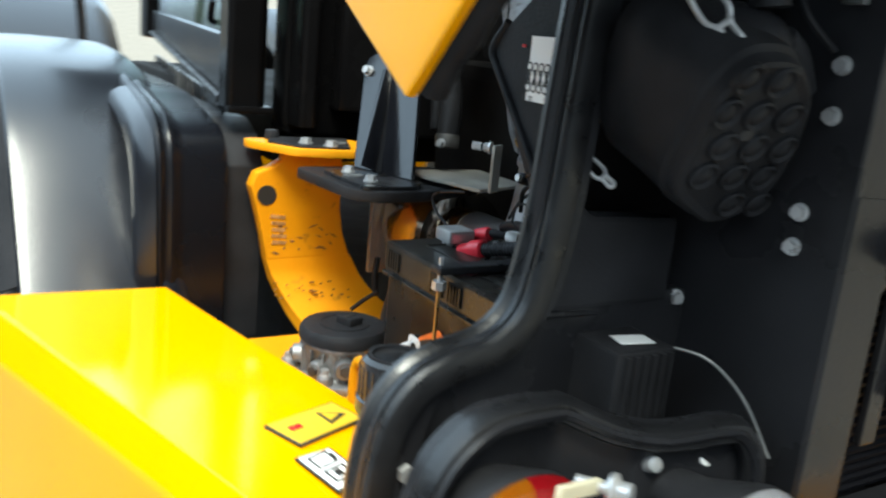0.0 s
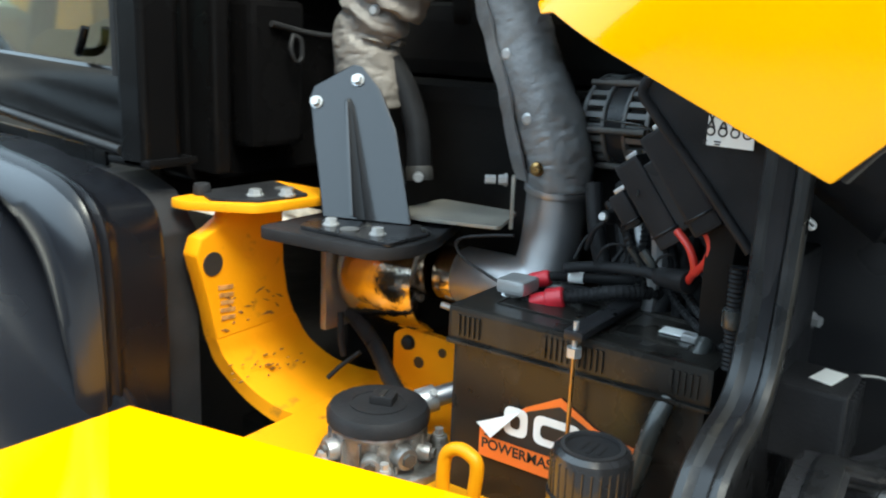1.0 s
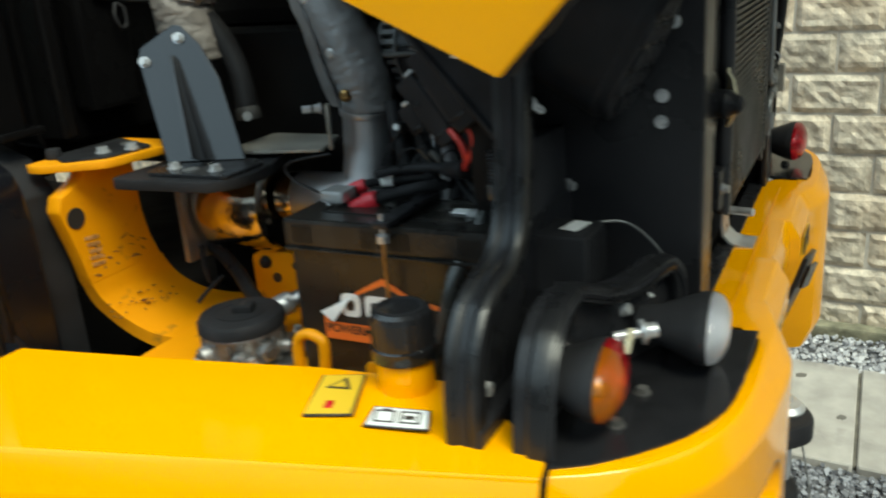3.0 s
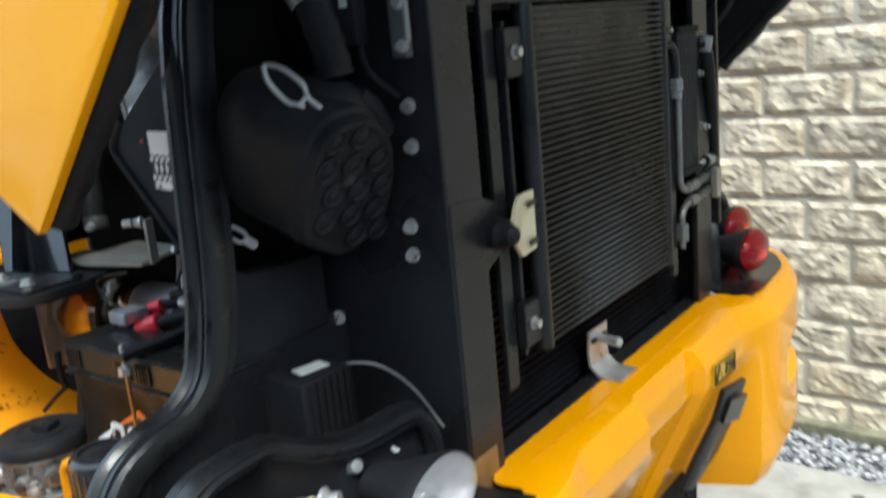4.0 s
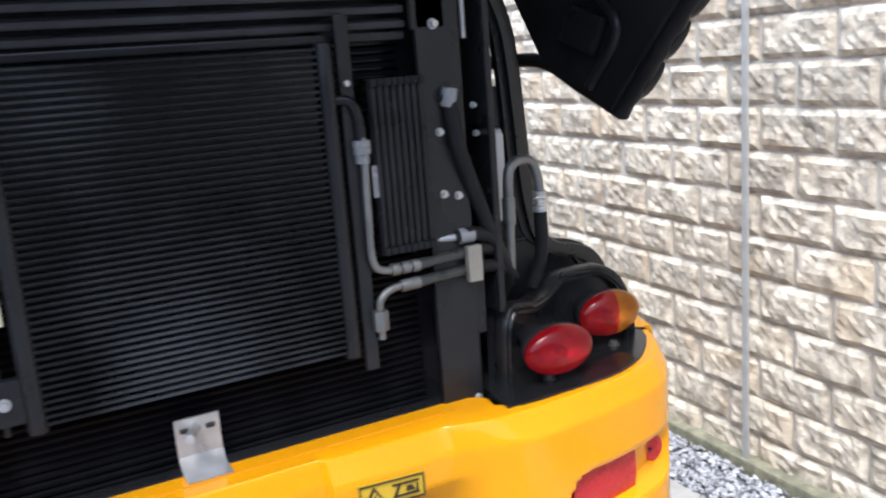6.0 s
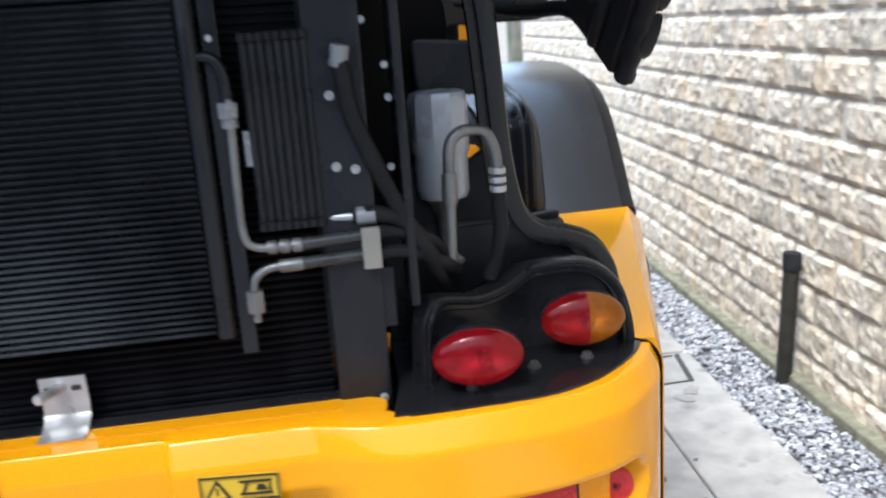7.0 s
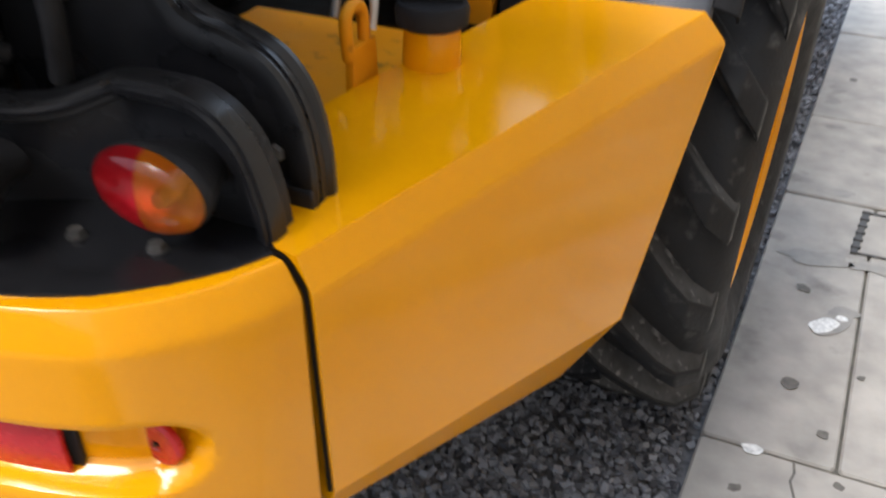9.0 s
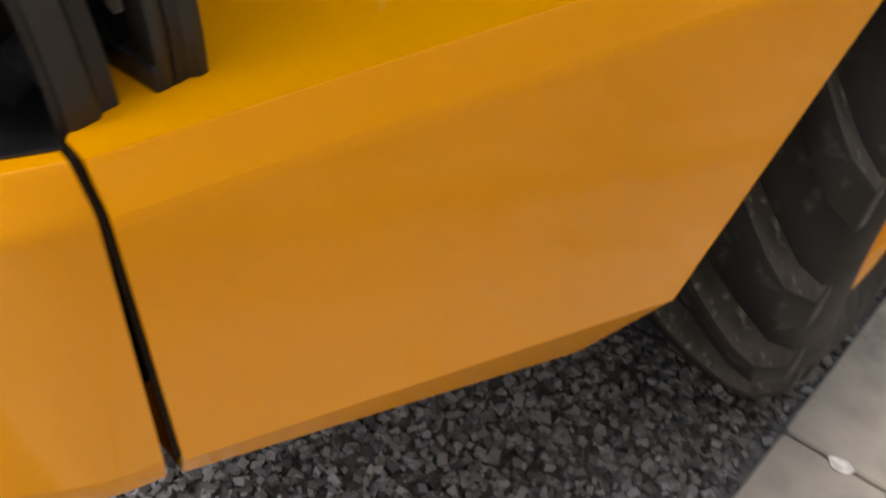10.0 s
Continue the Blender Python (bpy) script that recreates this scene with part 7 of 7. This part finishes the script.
def wheel(x0, x1, yc, zc, R, name="wheel", steer=0.0):
    """An agricultural-pattern tyre on a yellow rim; x1 is the outer face."""
    out = 1 if x1 > x0 else -1
    w = abs(x1 - x0)
    hub = part(name, lathe((x0, yc, zc), (out, 0, 0), [(0, w * .55), (.12, w * .55), (.16, w * .50), (.20, w * .62), (R * .46, w * .70), (R * .535, w * .86), (R * .555, w * .93), (R * .585, w * .955), (R * .60, w * .93), (R * .58, w * .2), (R * .3, w * .1)], 48), YELLOW, loader, "yellow wheel with a chunky lugged tyre")
    t = part("tyre", lathe((x0, yc, zc), (out, 0, 0), [(R * .56, .03), (R * .64, -.005), (R * .78, -.010), (R * .87, .015), (R * .905, .05), (R * .915, w * .5), (R * .905, w - .05), (R * .87, w - .015), (R * .78, w + .010), (R * .66, w + .004), (R * .585, w - .025)], 72), TYRE, hub)
    n = 18
    for half_ in (0, 1):
        lug = bmesh.new()
        for i in range(1):
            secs = []
            for k in range(7):
                u = k / 6
                xx = (w * .5 - 0.02 + (w * .5 + 0.015) * u) if half_ else (w * .5 + 0.02 - (w * .5 + 0.015) * u)
                ang = (-0.30 + 0.46 * u ** 0.85)
                rr = R if u < 0.80 else R * (1 - 0.085 * (u - 0.80) / 0.20)
                wid = 0.056 + 0.022 * u
                sec = []
                for da, r_ in ((-wid * .62, rr * .875), (-wid * .44, rr), (wid * .44, rr), (wid * .62, rr * .875)):
                    a_ = ang + da / R * 1.0
                    sec.append(lug.verts.new((out * xx, r_ * math.sin(a_), -r_ * math.cos(a_))))
                secs.append(sec)
            for a_, b_ in zip(secs, secs[1:]):
                for k in range(4):
                    fc = lug.faces.new((a_[k], a_[(k + 1) % 4], b_[(k + 1) % 4], b_[k]))
                    fc.material_index = 1 if k in (0, 2) else 0
            lug.faces.new(secs[0][::-1])
            lug.faces.new(secs[-1]).material_index = 1
        me_ = mesh_of("lug", finish(lug, 0.006, 2), [TYRE, TYRE_DUST])
        for i in range(n):
            ob_ = new("lug", me_)
            ob_.parent = hub
            ob_.matrix_local = pose(x0, yc, zc) @ Matrix.Rotation(2 * math.pi * (i + 0.5 * half_) / n, 4, 'X')
    for i in range(8):
        a_ = 2 * math.pi * i / 8
        part("nut", bolt((x0 + out * w * .56, yc + .10 * math.cos(a_), zc + .10 * math.sin(a_)), (out, 0, 0), 0.014, 0.014), ZINC, hub)
    if steer:
        mid = Matrix.Translation((x0 + out * w * .5, yc, 0))
        hub.matrix_local = mid @ Matrix.Rotation(radians(steer), 4, 'Z') @ mid.inverted()
    return hub


wheel(1.90, 2.348, 2.08, 0.62, 0.635, steer=-3.4)
wheel(2 * XC - 1.90, 2 * XC - 2.348, 2.08, 0.62, 0.635, steer=-3.4)
wheel(1.90, 2.315, 4.55, 0.62, 0.635)
wheel(2 * XC - 1.90, 2 * XC - 2.315, 4.55, 0.62, 0.635)

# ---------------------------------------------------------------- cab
cabin = part("cab_rear", prism(rounded([(0.60, 1.34), (1.71, 1.34), (1.71, 1.95), (0.60, 1.95)], 0.03), "y", 1.60, 1.66, 0.006), CAB_SHADE, loader, "black rear wall of the cab")
rg = part("rear_glass", prism([(0.62, 1.95), (1.69, 1.95), (1.69, 2.72), (0.62, 2.72)], "y", 1.625, 1.632), GLASS, cabin, "tinted rear window")
rg.visible_shadow = False
part("glass_seal", tube([(0.62, 1.615, 2.72), (0.62, 1.615, 1.97), (0.65, 1.615, 1.945), (1.66, 1.615, 1.945), (1.69, 1.615, 1.97), (1.69, 1.615, 2.72)], 0.010, n=3), RUBBER, cabin)
part("hinge_bracket", prism([(1.120, 1.775), (1.175, 1.775), (1.200, 1.83), (1.275, 1.95), (1.215, 1.97), (1.150, 1.88)], "x", 0.700, 0.706, 0.001), PALE, loader, "pale steel hinge bracket")
part("hinge_stay", cyl((0.712, 1.14, 1.79), (0.712, 1.26, 2.02), 0.007, seg=12), PALE, loader)
for s in (1, -1):
    part("pillar", prism(rounded([(mx(1.835, s), 1.525), (mx(1.775, s), 1.525), (mx(1.755, s), 1.57), (mx(1.80, s), 1.592), (mx(1.835, s), 1.580)], 0.010), "z", 1.385, 2.75, 0.003), CAB_SHADE, cabin)
    part("pillar_foot", box((mx(1.795, s), 1.562, 1.390), (0.080, 0.09, 0.012), 0.004), CAB_SHADE, cabin)
    part("rear_post", prism(rounded([(mx(1.70, s), 1.545), (mx(1.665, s), 1.545), (mx(1.665, s), 1.63), (mx(1.70, s), 1.63)], 0.012), "z", 1.36, 2.75, 0.003), CAB_SHADE, cabin)
    def cab_x(y, off=0.0):
        return mx(1.822 - 0.135 * (y - 1.60) + off, s)
    part("sill_panel", sheet([[(cab_x(y, o), y, z) for z, o in ((1.390 + .05 * (y - 1.6), -.006), (1.400 + .05 * (y - 1.6), 0), (1.505 + .02 * (y - 1.6), 0), (1.512 + .02 * (y - 1.6), -.006))] for y in (1.585, 2.0, 2.5, 2.95)], 0.006), CAB_PANEL, cabin, "smooth dark cab side panel")
    part("sill_seal", tube([(cab_x(y, .004), y, 1.403 + .05 * (y - 1.6)) for y in (1.585, 1.8, 2.0, 2.5, 2.9)], 0.0065), RUBBER, cabin)
    part("sill_skirt", sheet([[(cab_x(y, -.012), y, z) for z in (1.25, 1.392 + .006 * (y - 1.6))] for y in (1.66, 2.95)], 0.006), CAB_SHADE, cabin)
    g = part("side_glass", sheet([[(cab_x(y, -.004), y, z) for z in (1.508 + .02 * (y - 1.6), 2.70)] for y in (1.585, 2.95)], 0.005), GLASS, cabin)
    g.visible_shadow = False
    part("glass_edge", box((mx(1.822, s), 1.590, 2.1), (0.014, 0.012, 1.2), 0.002), RUBBER, cabin)
    part("front_post", box((mx(1.62, s), 3.0, 2.1), (0.07, 0.09, 1.3), 0.01), CAB_SHADE, cabin)
part("roof", box((XC, 2.3, 2.80), (1.42, 1.6, 0.14), 0.04), CAB_SHADE, cabin)
part("cab_floor", box((XC, 2.30, 1.33), (1.10, 1.26, 0.10), 0.01), DARK, cabin)
TRIM = mat("cab_trim_plastic", (0.030, 0.032, 0.035), 0.5, 0, 0.2, 8.0, 0.0005, 200, spec=0.3)
SEAT_CLOTH = mat("ochre_seat_fabric", (0.20, 0.105, 0.030), 0.85, 0, 0.2, 40.0, 0.001, 300)
part("far_trim", box((1.665, 2.32, 1.50), (0.02, 1.20, 0.29), 0.006), TRIM, cabin, "dark trim panel below the far window")
part("far_rail", box((1.652, 2.32, 1.648), (0.012, 1.20, 0.010), 0.003), SHELF, cabin, "pale rail along the far window")
part("head_lining", box((XC, 2.30, 2.66), (1.10, 1.26, 0.10), 0.02), TRIM, cabin)
# added cover that keeps the view through the far window dark
part("far_dark_cover", box((1.680, 2.32, 2.14), (0.010, 1.20, 0.96), 0.003), TRIM, cabin)
seat = part("operator_seat", prism(rounded([(2.05, 1.38), (2.58, 1.38), (2.60, 1.50), (2.52, 1.545), (2.22, 1.53), (2.10, 1.50)], 0.04, 5), "x", 0.95, 1.36, 0.03, 4), SEAT_CLOTH, cabin, "ochre cloth driver's seat")
part("backrest", prism(rounded([(2.02, 1.46), (2.14, 1.48), (2.06, 1.98), (1.95, 1.96)], 0.04, 5), "x", 0.97, 1.34, 0.03, 4), TRIM, seat)
part("armrest", prism(rounded([(2.02, 1.54), (2.34, 1.50), (2.36, 1.535), (2.10, 1.60), (2.02, 1.60)], 0.02, 4), "x", 0.90, 0.96, 0.012), SEAT_CLOTH, seat)
part("steering_column", tube([(XC, 2.92, 1.40), (XC, 2.86, 1.60), (XC, 2.80, 1.74)], 0.035), TRIM, cabin)
part("steering_wheel", lathe((XC, 2.78, 1.76), (0, -.5, .86), [(.170, -.012), (.185, 0), (.170, .012), (.155, 0), (.170, -.012)], 40), CAB_SHADE, cabin)
# added dark sheet, shuts off the bright view behind the engine bay
part("gap_backing", prism(rounded([(0.92, 1.58), (2.0, 1.58), (2.0, 2.35), (0.92, 2.35)], 0.03), "y", 1.33, 1.36, 0.005), DARK, cabin)
part("handle", tube([(0.502, 1.70, 1.525), (0.49, 1.68, 1.528), (0.485, 1.665, 1.54), (0.485, 1.655, 1.56)], 0.006), CAB_SHADE, cabin)
part("rear_box", box((0.74, 1.575, 1.50), (0.11, 0.05, 0.22), 0.010), CAB_SHADE, cabin)
part("rear_box_upper", box((0.80, 1.57, 1.78), (0.22, 0.05, 0.28), 0.012), CAB_SHADE, cabin)
lm = part("wiring_loom", tube([(0.895, 1.53, 1.80), (0.885, 1.53, 1.66), (0.88, 1.53, 1.55), (0.87, 1.52, 1.45), (0.86, 1.50, 1.37)], 0.012), RUBBER, loader, "wiring loom strapped down the cab wall")
part("tie", tube([(0.72, 1.545, 1.575), (0.80, 1.54, 1.562), (0.89, 1.53, 1.556)], 0.005), RUBBER, lm)
part("tie_upper", tube([(0.74, 1.545, 1.71), (0.82, 1.54, 1.685), (0.90, 1.53, 1.668)], 0.005), RUBBER, lm)
part("ring", tube([(0.76, 1.54, 1.560), (0.750, 1.535, 1.54), (0.757, 1.532, 1.52), (0.77, 1.532, 1.525), (0.772, 1.535, 1.55), (0.762, 1.54, 1.56)], 0.0035), RUBBER, lm)
# pale steel bar standing in for a bright glint
part("glint_bar", box((0.905, 1.535, 1.46), (0.03, 0.02, 0.12), 0.004), PIPE_GREY, lm)

# front frame and loader arm, glimpsed past the cab
for s in (1, -1):
    if s > 0:
        arm = part("loader_arm", prism(rounded([(3.25, 1.36), (3.45, 1.34), (4.4, 1.62), (4.4, 1.90), (3.45, 2.15), (3.25, 2.15)], 0.05), "x", mx(1.91, s), mx(2.02, s), 0.008), YELLOW, loader, "yellow loader arm in front of the cab")
        part("arm_cheek", prism(rounded([(3.27, 1.37), (3.45, 1.36), (3.9, 1.50), (3.9, 1.72), (3.45, 1.95), (3.27, 1.95)], 0.05), "x", mx(2.08, s), mx(2.185, s), 0.008), YELLOW_OLD, arm)
        part("arm_pin", cyl((mx(2.02, s), 3.34, 1.49), (mx(2.08, s), 3.34, 1.49), 0.045, seg=24, bevel=0.006), SHELF, arm)
        part("arm_tower", prism([(3.3, 0.7), (3.7, 0.7), (3.6, 1.9), (3.35, 1.9)], "x", mx(1.62, s), mx(1.905, s), 0.01), YELLOW, arm)
    rows_ = []
    for k in range(13):
        a_ = radians(-20 + 17 * k)
        rows_.append([(mx(x, s), 4.55 - 0.82 * math.cos(a_), 0.62 + 0.99 * math.sin(a_) * (1 - .10 * q ** 2)) for x, q in ((1.52, 1.2), (1.53, .8), (1.58, .3), (1.70, 0), (2.10, 0), (2.28, .5), (2.33, 1))])
    part("front_fender", sheet(rows_, 0.008), FENDER, loader, "smooth dark grey plastic front fender")
    part("mirror_stay", tube([(mx(1.77, s), 3.45, 1.20), (mx(1.765, s), 3.45, 1.45), (mx(1.80, s), 3.44, 1.75), (mx(1.84, s), 3.44, 2.05)], 0.016), BLACK, loader, "black mirror stay")
part("front_frame", box((XC, 3.9, 0.9), (0.9, 1.4, 0.7), 0.04), YELLOW, loader)


# ---------------------------------------------------------------- raised bonnet
TIP = Vector((0, 0.680, 1.492))
DOWN = Vector((0, -0.700, 0.714))        # along the lower edge, towards the rear
UP = Vector((0, 0.914, 0.406))           # along the front edge
ACROSS = Vector((0, 0.714, 0.700))       # square to the lower edge, towards the front


def bent(bm):
    """The near side of the bonnet, splayed at its tip and bent inwards along its front edge."""
    cuts = [0.02, 0.08, 0.14, 0.165, 0.18, 0.19, 0.20, 0.21, 0.22, 0.23, 0.24, 0.25, 0.26, 0.28]
    for u in cuts:
        bmesh.ops.bisect_plane(bm, geom=bm.verts[:] + bm.edges[:] + bm.faces[:], plane_co=TIP + ACROSS * u, plane_no=ACROSS)
    for v in bm.verts:
        u = max(0.0, (v.co - TIP).dot(ACROSS))
        turn_in = 0.040 * min(1.0, max(0.0, (u - 0.165) / 0.09)) ** 1.6
        back = 0.045 * min(1.0, max(0.0, (u - 0.40) / 0.5))
        v.co.x += -0.020 + 0.10 * min(u, 0.26) + turn_in - back
    return bm


bon = None
for s in (-1, 1):
    xs_ = mx(1.945, s)
    shape = bent if s < 0 else (lambda b: b)
    edge = [TIP, TIP + UP * .135, TIP + UP * .225 + Vector((0, 0, .0)), TIP + UP * .238 + Vector((0, -.012, .018)), TIP + UP * .245 + Vector((0, 0.02, .055)), Vector((0, 1.02, 1.76)), Vector((0, 1.06, 1.90)), Vector((0, 1.03, 1.98)),
            Vector((0, .40, 2.62)), Vector((0, .18, 2.66)), Vector((0, -.12, 2.42)), TIP + DOWN * 1.12]
    if s < 0:
        edge[1:5] = [TIP + UP * .135, TIP + UP * .245, Vector((0, .918, 1.590)), Vector((0, .926, 1.599)), Vector((0, .917, 1.613)), Vector((0, .968, 1.670))]
    pts = [(p.y, p.z) for p in edge]
    side_bm = finish(shape(prism(pts, "x", xs_, mx(1.935, s), 0.003)))
    ob = part("bonnet" if s < 0 else "bonnet_side", side_bm, YELLOW if s < 0 else YELLOW, loader if s < 0 else bon, "yellow engine bonnet, tipped up" if s < 0 else "")
    if s < 0:
        bon = ob
    inner = [(p.y, p.z) for p in [TIP + UP * .008 + DOWN * .008, TIP + UP * .222 + DOWN * .006, Vector((0, 1.005, 1.765)), Vector((0, 1.04, 1.90)), Vector((0, .40, 2.58)), TIP + DOWN * 1.10 + UP * .012]]
    part("inner_skin", shape(prism(inner, "x", mx(1.933, s), mx(1.912, s), 0.006)), BLACK_MATT, bon)
    part("edge_seal", tube([TIP + Vector((mx(1.934, s), 0, 0)) + DOWN * (0.004 + 0.10 * k) for k in range(11)], 0.016, rib=0.003, pitch=0.05) if s > 0 else shape(tube([TIP + Vector((mx(1.922, s), 0.0075, 0.0075)) + DOWN * (0.004 + 0.10 * k) for k in range(11)], 0.016, rib=0.003, pitch=0.05)), RUBBER, bon, "scalloped rubber edge seal")
    if s > 0:
        for k in range(9):
            q = TIP + DOWN * (0.085 + 0.088 * k) - UP * .004
            part("scallop", lathe(q + Vector((mx(1.946, s), 0, 0)), (1, 0, 0), [(0, -.010), (.040, -.010), (.043, -.006), (.043, .006), (.040, .010), (0, .010)], 20, turn=Matrix(((0, 0, 1, 0), (DOWN.y, UP.y * .30, 0, 0), (DOWN.z, UP.z * .30, 0, 0), (0, 0, 0, 1)))), RUBBER, bon)
        part("inner_rib", tube([Vector((mx(1.905, s), 0, 0)) + TIP + UP * .075 + DOWN * .03, Vector((mx(1.905, s), 0, 0)) + TIP + UP * .085 + DOWN * .16, Vector((mx(1.905, s), 0, 0)) + TIP + UP * .20 + DOWN * .20, Vector((mx(1.905, s), 0, 0)) + TIP + UP * .24 + DOWN * .20], 0.010), BLACK, bon)
        part("front_flange", tube([TIP + Vector((mx(1.94, s), 0, .004)), TIP + Vector((mx(1.935, s), 0, .004)) + UP * .12, TIP + Vector((mx(1.92, s), 0, .006)) + UP * .24, Vector((mx(1.88, s), 1.05, 1.60)), Vector((mx(1.80, s), 1.30, 1.63))], 0.014), RUBBER, bon)
    part("inner_press", prism([(p.y, p.z) for p in [TIP + UP * .10 + DOWN * .09, TIP + UP * .20 + DOWN * .08, TIP + UP * .22 + DOWN * .16, TIP + UP * .12 + DOWN * .17]], "x", mx(1.914, s), mx(1.895, s), 0.008), BLACK, bon)
roof_rows = [[(x, y, z) for x in (mx(1.952, -1), XC, 1.952)] for y, z in ((1.06, 1.90), (1.02, 1.99), (.40, 2.62), (.18, 2.66), (-.10, 2.42))]
part("bonnet_top", sheet(roof_rows, 0.012), [YELLOW], bon)
part("bonnet_lining", sheet([[(x, y - .03, z - .03) for x in (mx(1.93, -1), XC, 1.93)] for y, z in ((1.04, 1.92), (1.0, 1.98), (.40, 2.58), (.18, 2.62), (-.08, 2.42))], 0.006), BLACK_MATT, bon)
part("gas_strut", cyl((1.62, 0.72, 1.80), (1.70, 0.45, 2.30), 0.010, seg=12), BLACK, bon)
